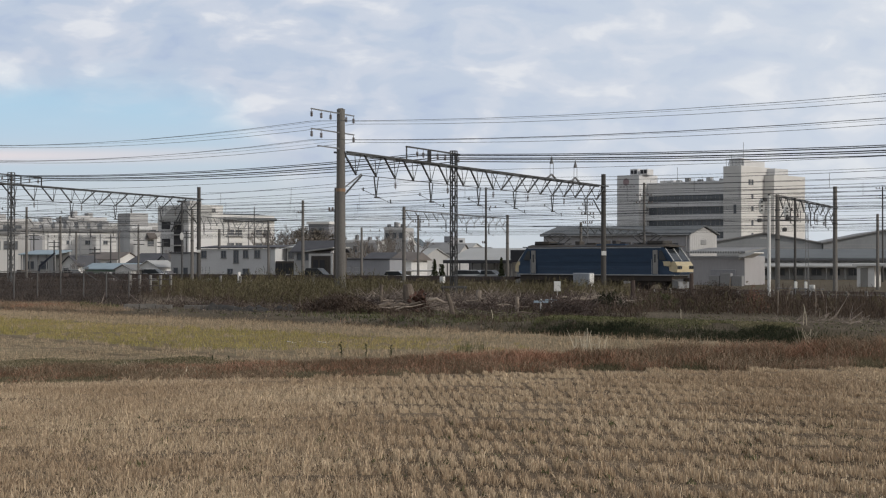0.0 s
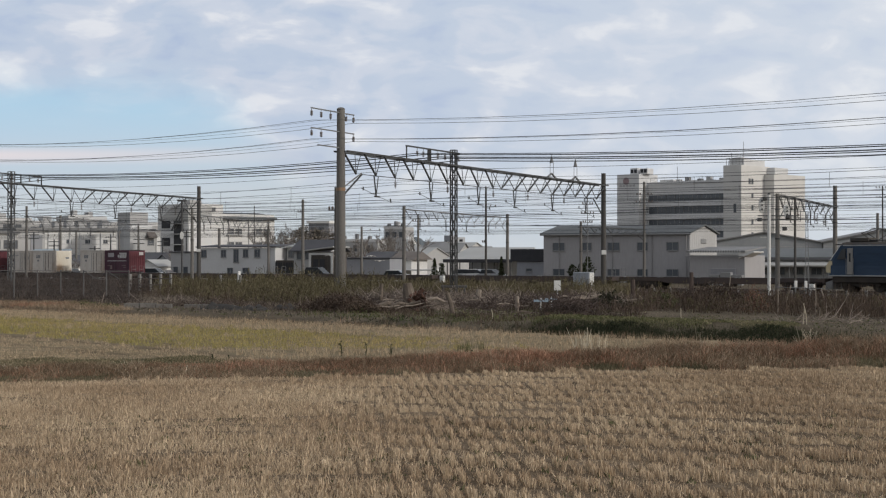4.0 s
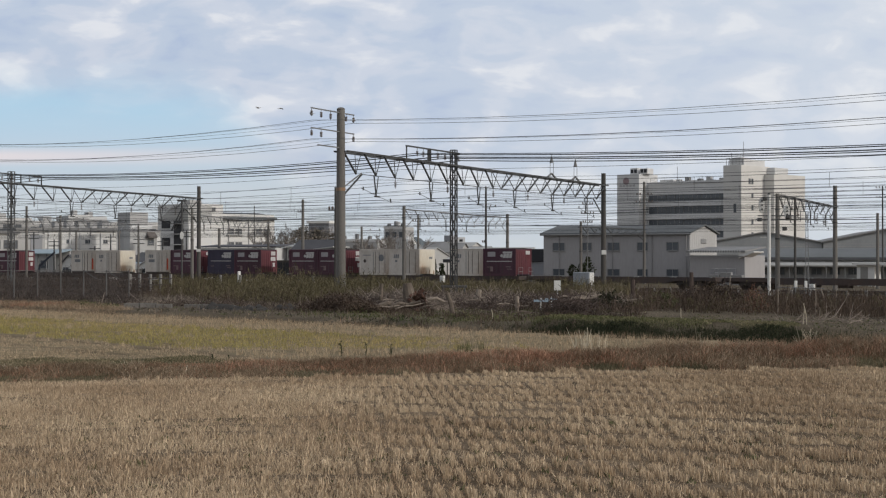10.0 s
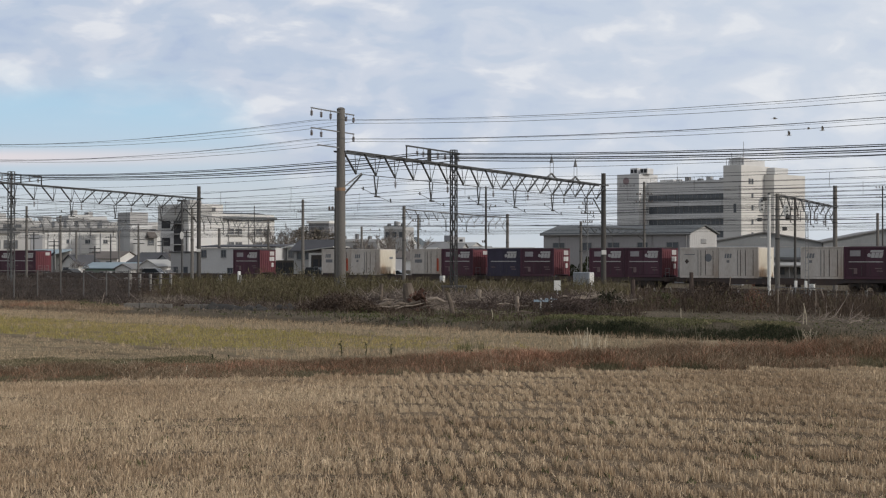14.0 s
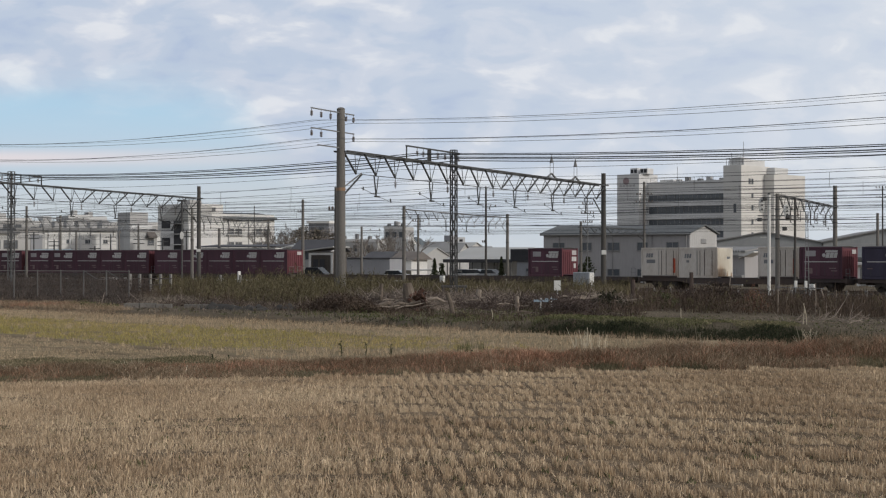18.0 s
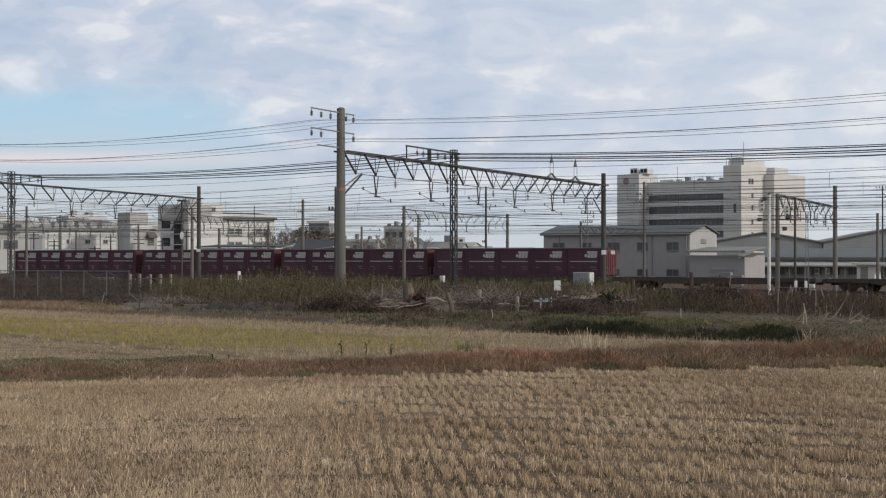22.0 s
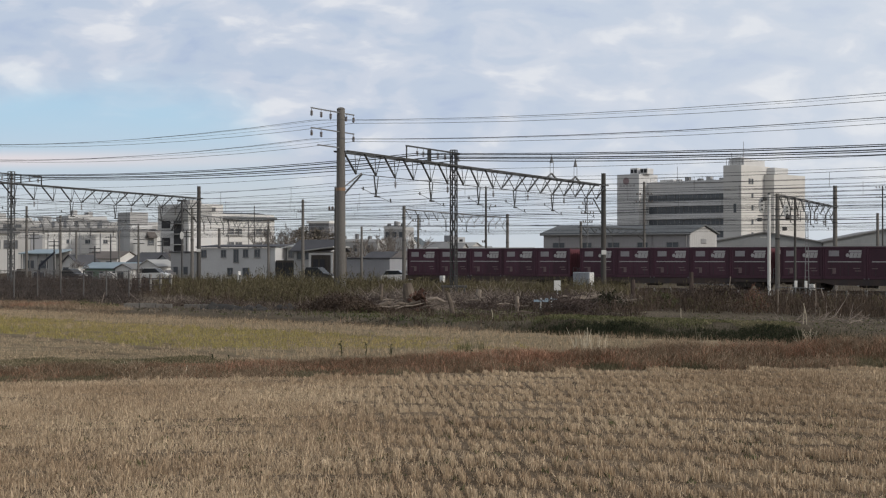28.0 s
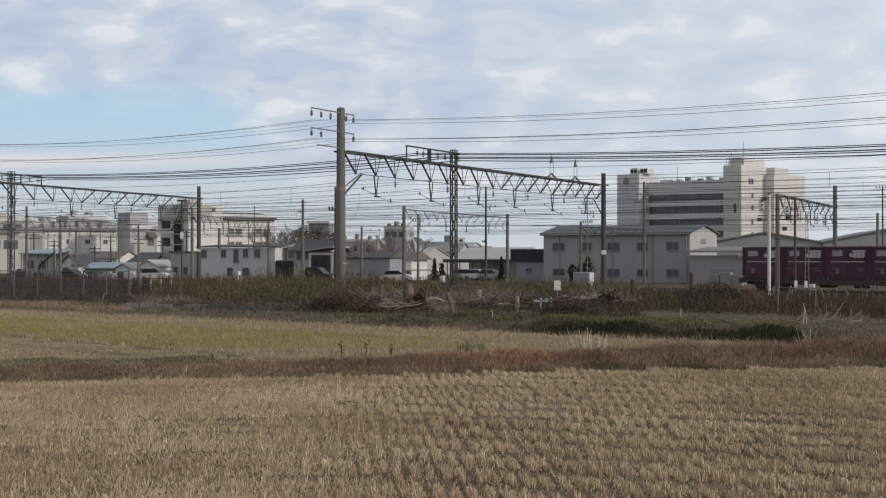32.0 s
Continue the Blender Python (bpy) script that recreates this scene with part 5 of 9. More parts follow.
def office_block():
    T = 42
    r = house("office_building", 48.40, 440.00, T, "tall pale concrete office building with ribbon windows")
    l1, l2, l3 = 7.42, 34.29, 39.77
    box_part(r, "stair_tower", 0, l1, 0, 9, BASE, 24.81, wall_pale, "pale stair tower")
    box_part(r, "wall", l1, l2, 4, 17, BASE, 21.79, wall_pale)
    box_part(r, "tower", l2, l3, 0, 14.6, BASE, 26.04, wall_cream, "cream lift tower")
    box_part(r, "wing", l3 - 1, l3 + 3.0, 11.5, 28, BASE, 24.01, wall_cream, "cream rear wing")
    box_part(r, "parapet", l1 - 0.1, l2, 3.85, 4.2, 21.79, 22.55, wall_pale)
    for (a, b) in ((17.25, 18.90), (13.80, 15.75), (10.50, 12.15), (7.20, 8.85), (3.90, 5.55)):
        x = l1 + 0.6
        while x < l2 - 2:
            win(r, x, x + 2.7, a, b, 4.0, "f", 2, 0.05)
            x += 2.85
        box_part(r, "spandrel", l1, l2 - 0.05, 3.45, 4.0, a - 1.55, a - 0.12, wall_pale, "", 0.03)
    d = 3.93
    for z0, z1, ds in ((21.22, 22.54, (3.6, 5.0)), (17.54, 18.57, (5.0,)), (14.30, 15.48, (5.0,)), (10.62, 11.80, (5.0,)), (7.09, 8.42, (5.0,))):
        for q in ds:
            win(r, q, q + 0.9, z0, z1, l3, "r", 1)
    win(r, l2 + 3.2, l2 + 3.9, 13.62, 15.84, 0.0, "f", 1)
    # plant on the roofs
    box_part(r, "penthouse", l2 + 0.8, l3 - 0.4, 2.0, 12.5, 26.04, 27.67, wall_pale, "pale rooftop plant room")
    rail = Geo()
    for x in np.linspace(l2 + 0.3, l3 - 0.2, 6):
        rail.tube([(x, 1.0, 26.04), (x, 1.0, 27.97)], 0.07, 4)
    rail.tube([(l2 + 0.3, 1.0, 27.97), (l3 - 0.3, 1.0, 27.97)], 0.07, 4)
    part("roof_rail", rail, steel_grey, r)
    for x0, x1, y0, y1, z0, z1 in ((l3 - 5, l3 - 2.2, 3.5, 8, 27.67, 28.26), (l3 - 0.2, l3 + 2.4, 13, 20, 24.01, 25.78), (3, 5.5, 2, 5, 24.81, 26.6), (6.3, 8.8, 2, 5, 24.81, 26.4),
                                   (16, 17.8, 8, 11, 21.79, 22.85), (19, 21.5, 8, 11, 21.79, 23.00), (9.5, 14, 7, 12, 21.79, 23.31)):
        box_part(r, "rooftop_unit", x0, x1, y0, y1, z0, z1, wall_pale, "", 0.1)
    for x in (3.25, 4.4, 6.55, 7.7):
        box_part(r, "louvre", x, x + 0.9, 1.9, 2.0, 25.2, 26.2, wall_dark, "dark louvre", 0.02)
    for i in range(9):
        x = 12.5 + i * 2.3
        box_part(r, "cooling_unit", x, x + 1.3, 6.0 + (i % 3), 7.2 + (i % 3), 21.79, 21.79 + 1.0 + 0.5 * ((i * 7) % 3), wall_mid if i % 2 else steel_grey, "", 0.06)
    for i in range(12):
        x = l1 + 1 + i * (l2 - l1 - 2) / 11
        part("rail_post", Geo().tube([(x, 4.05, 22.55), (x, 4.05, 22.55 + 1.0)], 0.04, 4), steel_grey, r)
    part("roof_rail", Geo().tube([(l1 + 1, 4.05, 22.55 + 1.0), (l2 - 1, 4.05, 22.55 + 1.0)], 0.04, 4), steel_grey, r)
    for x, y, z0, z1 in ((4, 3, 25.75, 26.68), (8, 3, 25.75, 26.68), (14, 9, 21.79, 26.94), (22, 9, 21.79, 24.21), (l3 - 6, 5, 27.67, 29.59), (l3 - 3, 6, 28.11, 32.55), (l2 + 1, 1, 26.04, 27.23)):
        part("antenna", Geo().tube([(x, y, z0), (x, y, z1)], 0.06, 4), steel_grey, r)
    part("round_sign", Geo().tube([(l1 * 0.42, -0.12, 22.93), (l1 * 0.42, 0.0, 22.93)], 1.0, 20), mat("sign_mauve", (0.36, 0.27, 0.28), rough=0.7), r, "faded round emblem")
    for k in range(5):
        part("sign_bar", Geo().box(l1 * 0.12 + k * 1.1, l1 * 0.12 + k * 1.1 + 0.8, -0.08, 0.0, 21.37, 21.84), wall_grey, r)


def grey_warehouse():
    T = 30
    r = house("warehouse", 12.59, 198.00, T, "grey corrugated warehouse with a paler gable end")
    L, W = 19.33, 9.2
    e, k = 4.55, 5.5
    gable_wall(r, L, W, e, k, "x", wall_grey)
    gable_roof(r, L, W, e + 0.02, k + 0.02, "x", 0.35, roof_slate)
    part("gable_cladding", Geo().prismx([(0.05, BASE), (W - 0.05, BASE), (W - 0.05, e - 0.05), (W / 2, k - 0.05), (0.05, e - 0.05)], L, L + 0.05), wall_mid, r, "pale gable cladding")
    for q in range(14):
        part("cladding_strip", Geo().box(L + 0.05, L + 0.062, 0.3 + q * 0.62, 0.33 + q * 0.62, BASE, e - 0.1), wall_mid, r)
    win(r, 3.0, 4.2, 0.2, 1.3, L + 0.05, "r", 2)
    part("gutter", Geo().tube([(-0.3, -0.4, e - 0.12), (L + 0.3, -0.4, e - 0.12)], 0.08, 6), frame_alu, r)
    for a, b in ((1.33, 2.89), (5.36, 6.51), (8.78, 10.28), (12.66, 13.98), (16.46, 17.90)):
        win(r, a, b, 2.53, 3.43, 0.0, "f", 2)
        win(r, a, b, -0.57, 0.19, 0.0, "f", 2)
    n = int(L / 0.9)
    for i in range(n):
        x = 0.45 + i * 0.9
        part("cladding_rib", Geo().box(x - 0.02, x + 0.02, -0.014, 0.01, BASE, e - 0.25), wall_grey, r)
    for x in (2.2, 9.4, 14.6, 19.0):
        part("downpipe", Geo().tube([(x, -0.12, BASE), (x, -0.12, e - 0.15)], 0.05, 6), frame_alu, r)
    box_part(r, "dark_vent", L + 0.04, L + 0.12, 3.6, 5.4, 3.3, 3.9, frame_alu)


def side_sheds():
    r = house("shed", 8.76, 206.00, 30, "low grey shed with a deep black upper wall")
    L = 4.83
    box_part(r, "wall", 0.8, L, 0.3, 6, BASE, 1.21, wall_slate)
    box_part(r, "fascia", 0, L, 0, 6.5, 1.14, 2.74, wall_dark, "black deep fascia")
    win(r, 2.2, 3.0, -0.10, 0.19, 0.3, "f", 1)
    r = house("lean_to", 28.41, 182.00, 30, "low grey lean-to with a ribbed metal fascia")
    L = 6.56
    box_part(r, "wall", 0, L, 0, 7, BASE, 1.88, wall_grey)
    part("roof", Geo().prismx([(-0.5, 2.20), (7, 2.77), (7, 2.90), (-0.5, 2.42)], -0.3, L + 0.2), roof_grey, r)
    for i in range(int(L / 0.3)):
        x = 0.1 + i * 0.3
        part("fascia_rib", Geo().box(x, x + 0.12, -0.58, -0.5, 2.20, 2.42), roof_pale, r)
    part("gutter", Geo().tube([(-0.3, -0.56, 1.75), (L, -0.56, 1.75)], 0.06, 6), frame_alu, r)
    box_part(r, "shutter", 2.53, 5.49, -0.06, 0.0, -0.60, 0.36, wall_grey, "grey roller shutter", 0.02)
    for q in range(6):
        part("slat", Geo().box(2.53, 5.49, -0.09, -0.06, -0.60 + 0.16 * q, -0.60 + 0.09 + 0.16 * q), wall_slate, r)
    part("end_canopy", Geo().prism([(L - 0.6, 1.50), (L + 1.2, 2.19), (L + 1.2, 2.32), (L - 0.6, 2.32)], -0.4, 3), wall_white, r, "white canopy end")


def long_halls():
    for (x, y), L, e, k in (((43.79, 262.00), 18.56, 4.10, 5.77), ((62.25, 259.00), 19.93, 4.15, 6.16)):
        r = house("factory_hall", x, y, 8, "wide grey factory hall with a shallow gable roof")
        gable_wall(r, L, 40, e, k, "y", wall_hall)
        gable_roof(r, L, 40, e + 0.02, k + 0.02, "y", 0.4, roof_grey, 0.2)
        for i in range(9):
            z = 0.5 + i * 0.42
            part("cladding_line", Geo().box(0.1, L - 0.1, -0.03, 0.01, z, z + 0.06), wall_grey, r)
    r = house("factory_annex", 44.58, 232.00, 12, "long low grey factory annex with dark eaves")
    L = 25.29
    box_part(r, "wall", 0, L, 0, 10, BASE, 1.50, wall_mid)
    part("roof", Geo().prismx([(-0.7, 1.58), (10, 2.88), (10, 3.05), (-0.7, 1.74)], -0.3, L), roof_slate, r, "dark slate-grey roof")
    part("eave_band", Geo().box(-0.3, L, -0.75, -0.6, 1.34, 1.58), roof_dark, r)
    part("canopy", Geo().prismx([(-3.2, 0.38), (-0.02, 0.85), (-0.02, 1.05), (-3.2, 0.62)], 0.5, L), roof_pale, r, "pale canopy roof")
    for i in range(12):
        x = 0.8 + i * 2.6
        part("canopy_post", Geo().tube([(x, -3.0, BASE), (x, -3.0, 0.46)], 0.06, 6), steel_grey, r)
        win(r, x + 0.6, x + 2.0, -0.78, 0.12, 0.0, "f", 2)
    r = house("white_hut", 43.92, 168.00, 30, "small white hut with a flat roof", "hut")
    L = 1.92
    box_part(r, "wall", 0, L, 0, 2.4, BASE, 0.79, wall_white)
    box_part(r, "roof", -0.4, L + 2.2, -0.5, 2.8, 0.79, 1.08, wall_white, "white flat roof slab")
    box_part(r, "door", 0.4, 1.2, -0.05, 0.0, BASE, 0.61, door_grey, "grey door", 0.02)
    part("roof_post", Geo().tube([(L + 2.0, -0.3, BASE), (L + 2.0, -0.3, 0.79)], 0.06, 6), steel_grey, r)


def parking_roof():
    r = house("carport", 0.32, 222.00, 22, "long pale-roofed carport on thin posts", "carport")
    L = 10.08
    part("roof", Geo().prismx([(-0.2, 1.27), (9.5, 2.97), (9.5, 3.13), (-0.2, 1.42)], 0, L), roof_pale, r, "pale sheet roof")
    part("fascia", Geo().box(-0.2, L, -0.4, -0.2, 0.95, 1.42), wall_dark, r, "dark fascia")
    for i in range(6):
        x = 0.3 + i * (L - 0.6) / 5
        for y in (0.0, 8.8):
            part("post", Geo().tube([(x, y, BASE), (x, y, 1.27 + 0.18 * y)], 0.08, 6), steel_dark, r)
    part("back_wall", Geo().box(0, L, 9.2, 9.35, BASE, 1.99), wall_mid, r)
    sm = mat("car_silver", (0.42, 0.43, 0.44), rough=0.35, metal=0.3, amount=0.15)
    wm = mat("car_white", (0.72, 0.72, 0.71), rough=0.35, amount=0.15)
    dm = mat("car_dark", (0.05, 0.05, 0.055), rough=0.3, amount=0.15)
    for i, (x, y, m, lab) in enumerate(((3.21, 214.00, sm, "silver parked car under the carport"), (4.69, 212.00, wm, "white parked car under the carport"), (6.60, 210.00, sm, "silver parked car at the carport"),
                                        (-5.53, 196.00, wm, "white parked car beside a house"), (-14.17, 182.00, dm, "dark parked car before a brown shed"), (-49.98, 214.00, dm, "dark parked car beside small houses"), (-37.01, 204.00, wm, "white parked van beside small houses"))):
        car(x, y, 18 + 9 * (i % 3), m, lab, tall=1.15 if i == 6 else 1.0)


def car(x, y, turn, paint, label, tall=1.0):
    r = thing("parked_car", pose(x, y, -1.42, 0, 0, -turn), label, "car", "parked cars")
    body = [(-2.0, 0.3), (-2.05, 0.75), (-1.75, 0.92), (1.0, 0.98), (1.95, 0.8), (2.05, 0.55), (2.0, 0.3)]
    part("body", Geo().prism([(a, b * tall) for a, b in body], -0.8, 0.8), paint, r)
    part("cabin", Geo().prism([(-1.7, 0.9 * tall), (-1.35, 1.45 * tall), (0.15, 1.48 * tall), (0.95, 0.96 * tall)], -0.7, 0.7), window_glass, r, "dark glazed cabin")
    part("roof", Geo().cbox(-1.35, 0.15, -0.71, 0.71, 1.42 * tall, 1.5 * tall, 0.03), paint, r)
    for a in (-1.25, 1.3):
        for b in (-0.78, 0.78):
            w = part("wheel", Geo().tube([(a, b - 0.1, 0.31), (a, b + 0.1, 0.31)], 0.31, 14), bogie_black, r)
            part("rim", Geo().tube([(a, b - 0.11 if b < 0 else b + 0.09, 0.31), (a, b - 0.09 if b < 0 else b + 0.11, 0.31)], 0.19, 10), steel_grey, w)
    for b in (-0.55, 0.55):
        part("headlight", Geo().cbox(1.96, 2.05, b - 0.17, b + 0.17, 0.58 * tall, 0.72 * tall, 0.02), white_paint, r)


def middle_houses():
    # two storey house by the yard
    T = 28
    r = house("house", -31.78, 206.00, T, "pale grey two-storey house with small dark windows", "house")
    L = 11.92
    W = 4.2
    box_part(r, "wall", 0, L, 0, W, BASE, 2.86, wall_pale)
    part("roof", Geo().prismx([(-0.3, 2.93), (W + 0.2, 3.21), (W + 0.2, 3.36), (-0.3, 3.07)], -0.3, L + 0.3), roof_dark, r, "thin dark mono-pitch roof")
    for a, b, z0, z1 in ((0.45, 1.18, 1.72, 2.58), (3.60, 4.31, 1.72, 2.58), (5.56, 6.26, 1.07, 2.65),
                         (7.06, 7.76, 1.71, 2.64), (8.81, 9.59, 1.71, 2.64), (4.58, 5.38, -0.74, 0.27), (6.97, 7.93, -0.71, 0.29)):
        win(r, a, b, z0, z1, 0.0, "f", 1 if b - a < 0.55 else 2, 0.05)
    part("downpipe", Geo().tube([(11.15, -0.1, BASE), (11.15, -0.1, 2.84)], 0.05, 6), frame_alu, r)
    # annex with an open garage
    r = house("garage", -21.07, 200.00, T, "white annex with a dark open garage", "garage")
    L = 2.81
    box_part(r, "wall", 0, L, 2.4, 5, BASE, 3.04, wall_white)
    box_part(r, "garage_box", -0.1, L - 0.1, 0, 2.4, BASE, 1.29, wall_brown, "dark brown garage front")
    for k in range(7):
        part("door_slat", Geo().box(-0.08 + k * (L - 0.1) / 7, -0.08 + (k + 0.8) * (L - 0.1) / 7, -0.06, 0.0, BASE, 1.01), wall_dark, r)
    part("roof", Geo().prismx([(1.9, 2.91), (5.2, 3.25), (5.2, 3.39), (1.9, 3.05)], -1.2, L + 0.3), roof_pale, r, "pale eave")
    for k in range(3):
        win(r, 0.3 + k * 0.75, 0.85 + k * 0.75, 1.64, 2.48, 2.4, "f", 1, 0.05)
    # dark-roofed house
    r = house("house", -18.29, 194.00, T, "old house with dark tiled roof and white walls", "house")
    L = 5.22
    gable_wall(r, L, 3.6, 2.57, 3.67, "x", wall_mid)
    gable_roof(r, L, 3.6, 2.57 + 0.02, 3.67 + 0.02, "x", 0.4, roof_dark)
    for k in range(2):
        win(r, 0.5 + 1.2 * k, 1.2 + 1.2 * k, 1.43, 2.25, 0.0, "f", 1)
    car(-13.92, 178.00, 24, mat("van_dark", (0.04, 0.04, 0.042), rough=0.4, amount=0.2), "dark van parked beside a board shed", 1.3)
    r = house("brown_shed", -15.74, 186.00, T, "brown board shed with a pale tin roof", "shed")
    L = 3.36
    box_part(r, "wall", 0, L, 0, 3, BASE, 2.29, wall_brown)
    part("roof", Geo().prism([(-0.4, 2.35), (L + 0.3, 2.80), (L + 0.3, 2.93), (-0.4, 2.49)], -0.6, 3.2), roof_pale, r, "tilted pale tin roof")
    for k in range(9):
        part("board", Geo().box(0.05 + k * L / 9, 0.05 + (k + 0.85) * L / 9, -0.05, 0.0, BASE, 2.16), wall_brown, r)
    for x in (0.0, L - 0.32):
        box_part(r, "corner_board", x, x + 0.32, -0.1, -0.055, BASE, 2.2, wall_white)
    box_part(r, "eave_board", 0.32, L - 0.32, -0.1, -0.055, 1.92, 2.2, wall_white)
    for k in range(2):
        part("door_panel", Geo().cbox(0.6 + k * 0.9, 1.3 + k * 0.9, -0.08, -0.04, BASE, 1.43, 0.01), wall_dark, r)
    # slate shed and the house behind it
    r = house("slate_shed", -12.90, 204.00, 22, "plain blue-grey metal shed with a flat dark roof", "shed")
    L = 6.61
    box_part(r, "wall", 0, L, 0, 5, BASE, 1.50, wall_slate)
    box_part(r, "roof", -0.15, L + 0.15, -0.2, 5.2, 1.49, 1.64, roof_dark)
    r = house("house", -11.03, 216.00, 22, "white house with dark and brown hipped roofs", "house")
    L = 7.55
    m = 3.97
    box_part(r, "wall", 0, L - 0.4, 0.4, 6, BASE, 1.42, wall_white)
    for x0, x1, mm in ((-0.3, m, roof_dark), (m, L + 0.2, roof_brown)):
        part("roof", Geo().add([(x0, -0.2, 1.35), (x1, -0.2, 1.35), (x1 - 0.2, 3.2, 2.48), (x0 + 0.2, 3.2, 2.48), (x0, 6.6, 1.35), (x1, 6.6, 1.35)],
                               [(0, 1, 2, 3), (3, 2, 5, 4), (0, 3, 4), (1, 5, 2), (0, 4, 5, 1)]), mm, r)
    win(r, m + 0.5, m + 1.5, -0.09, 0.59, 0.4, "f", 2)
    box_part(r, "porch_roof", m - 0.2, L + 4.2, -2.2, 0.3, -0.13, 0.09, wall_white, "white porch roof")
    # grey block beside the signal
    r = house("grey_house", -36.84, 214.00, 25, "plain grey rendered house", "house")
    L = 4.36
    box_part(r, "wall", 0, L, 0, 4, BASE, 2.33, wall_mid)
    box_part(r, "roof", -0.15, L + 0.15, -0.2, 4.2, 2.33, 2.48, roof_dark)
    for k in range(2):
        win(r, 0.5 + 1.6 * k, 1.2 + 1.6 * k, -0.62, 0.36, 0.0, "f", 1)


def far_left():
    # white school-like building
    T = -38
    r = house("school_building", -55.57, 345.00, T, "large white school building with strip windows")
    a, b = 8.75, 22.39
    box_part(r, "wall", 0, a, 0, 14, BASE, 13.50, wall_white)
    box_part(r, "wall", a, b, 0.5, 14, BASE, 11.40, wall_white)
    part("roof", Geo().prismx([(-0.3, 10.22), (-0.3, 10.69), (3, 11.40), (8, 11.99), (14, 12.11), (14, 10.22)], a + 0.2, b + 0.2), roof_slate, r, "curved grey roof")
    for x0, x1, z0, z1 in ((3.35, 4.76, 12.00, 12.73), (5.04, 6.75, 12.00, 12.73)):
        win(r, x0, x1, z0, z1, 0.0, "f", 3)
    for x0, x1 in ((10.18, 11.77), (12.20, 13.80), (17.47, 19.10), (19.55, 21.19)):
        for z0, z1 in ((7.04, 8.10), (4.45, 5.15)):
            win(r, x0, x1, z0, z1, 0.5, "f", 2)
        part("ledge", Geo().box(x0 - 0.3, x1 + 0.3, -0.1, 0.5, 6.69, 6.86), wall_pale, r)
    for q in range(9):
        part("wall_joint", Geo().box(a + 0.1, b - 0.1, 0.44, 0.51, BASE + 1.6 + q * 1.05, BASE + 1.68 + q * 1.05), wall_mid, r)
    for q in range(3):
        part("downpipe", Geo().tube([(a + (b - a) * (0.12 + 0.38 * q), 0.4, BASE), (a + (b - a) * (0.12 + 0.38 * q), 0.4, 10.22)], 0.12, 6), wall_grey, r)
    # stair and duct block
    r = house("plant_block", -56.79, 318.00, 22, "pale plant block with dark bays and outside stair")
    L = 6.55
    box_part(r, "wall", 0, L, 0, 9, BASE, 9.30, wall_pale)
    part("roof", Geo().prism([(-0.4, 9.08), (L * 0.45, 11.97), (L, 12.20), (L, 9.08)], -0.2, 9), roof_pale, r)
    box_part(r, "dark_bay", 0.3, 2.3, -0.1, 0.0, 7.6, 9.1, wall_dark)
    box_part(r, "dark_bay", 0.3, 2.3, -0.1, 0.0, 4.0, 5.7, wall_dark)
    box_part(r, "stair_bay", L - 3.4, L - 1.2, -0.12, 0.0, 3.0, 10.6, wall_dark, "dark open stair bay")
    for k in range(3):
        part("landing", Geo().box(L - 3.5, L - 1.1, -1.2, 0.0, 4.2 + 2.1 * k, 4.4 + 2.1 * k), wall_mid, r)
    st = Geo()
    for k in range(2):
        st.tube([(L - 3.0, -0.6 - k, 7.04), (L - 0.6, -0.6 - k, 11.46)], 0.14, 4)
    part("stair", st, steel_dark, r, "steep dark outside stair")
    for k in range(12):
        q = k / 11
        part("step", Geo().box(L - 3.0 + 2.4 * q - 0.12, L - 3.0 + 2.4 * q + 0.12, -1.6, -0.6, 1.5 + 5.6 + 4.3 * q - 0.03, 1.5 + 5.6 + 4.3 * q + 0.03), steel_dark, r)
    box_part(r, "lift_house", L - 1.6, L, 0.5, 5, 12.20, 13.87 - 0.6, wall_mid)
    # two-tone block
    r = house("concrete_block", -66.28, 335.00, -38, "two-tone concrete rooftop block on a white building")
    L, W = 4.24, 5.80
    box_part(r, "tower", 0, L, 0, W, BASE, 11.31, wall_mid)
    box_part(r, "ledge", -0.3, L + 0.6, -0.8, 0.0, 7.84, 8.44, wall_pale)
    box_part(r, "wall", -1.5, L + 1.5, -3.0, -0.01, BASE, 7.57, wall_soft)
    win(r, L - 1.6, L - 0.2, 4.35, 5.54, -3.0, "f", 2)
    part("awning", Geo().prismx([(-3.0, 7.09), (-4.1, 6.14), (-4.1, 5.90), (-3.0, 5.90)], L - 1.9, L + 0.1), roof_brown, r, "brown window awning")
    box_part(r, "pilaster", L + 0.3, L + 1.1, -3.25, -3.0, BASE, 6.26, wall_white)
    box_part(r, "cornice", -1.6, L + 1.6, -3.2, -2.9, 7.09, 7.45, wall_grey)
    for q in range(5):
        box_part(r, "joint_strip", -1.45, L + 0.2, -3.06, -3.0, BASE + 2.2 + q * 1.3, BASE + 2.26 + q * 1.3, wall_mid)
    # long white building
    r = house("white_hall", -86.21, 340.00, -34, "long white low building with grey roof")
    L = 16.97
    box_part(r, "wall", 0, L, 0, 10, BASE, 7.38, wall_white)
    box_part(r, "roof", -0.3, L + 0.3, -0.4, 10.4, 7.38, 8.22, roof_grey)
    for q in range(8):
        part("cladding_joint", Geo().box(0.05, L - 0.05, -0.05, 0.01, BASE + 1.0 + q * 1.02, BASE + 1.1 + q * 1.02), wall_mid, r)
    for q in range(7):
        part("buttress", Geo().box(L * (0.08 + 0.14 * q), L * (0.08 + 0.14 * q) + 0.3, -0.25, 0.0, BASE, 7.14), wall_pale, r)
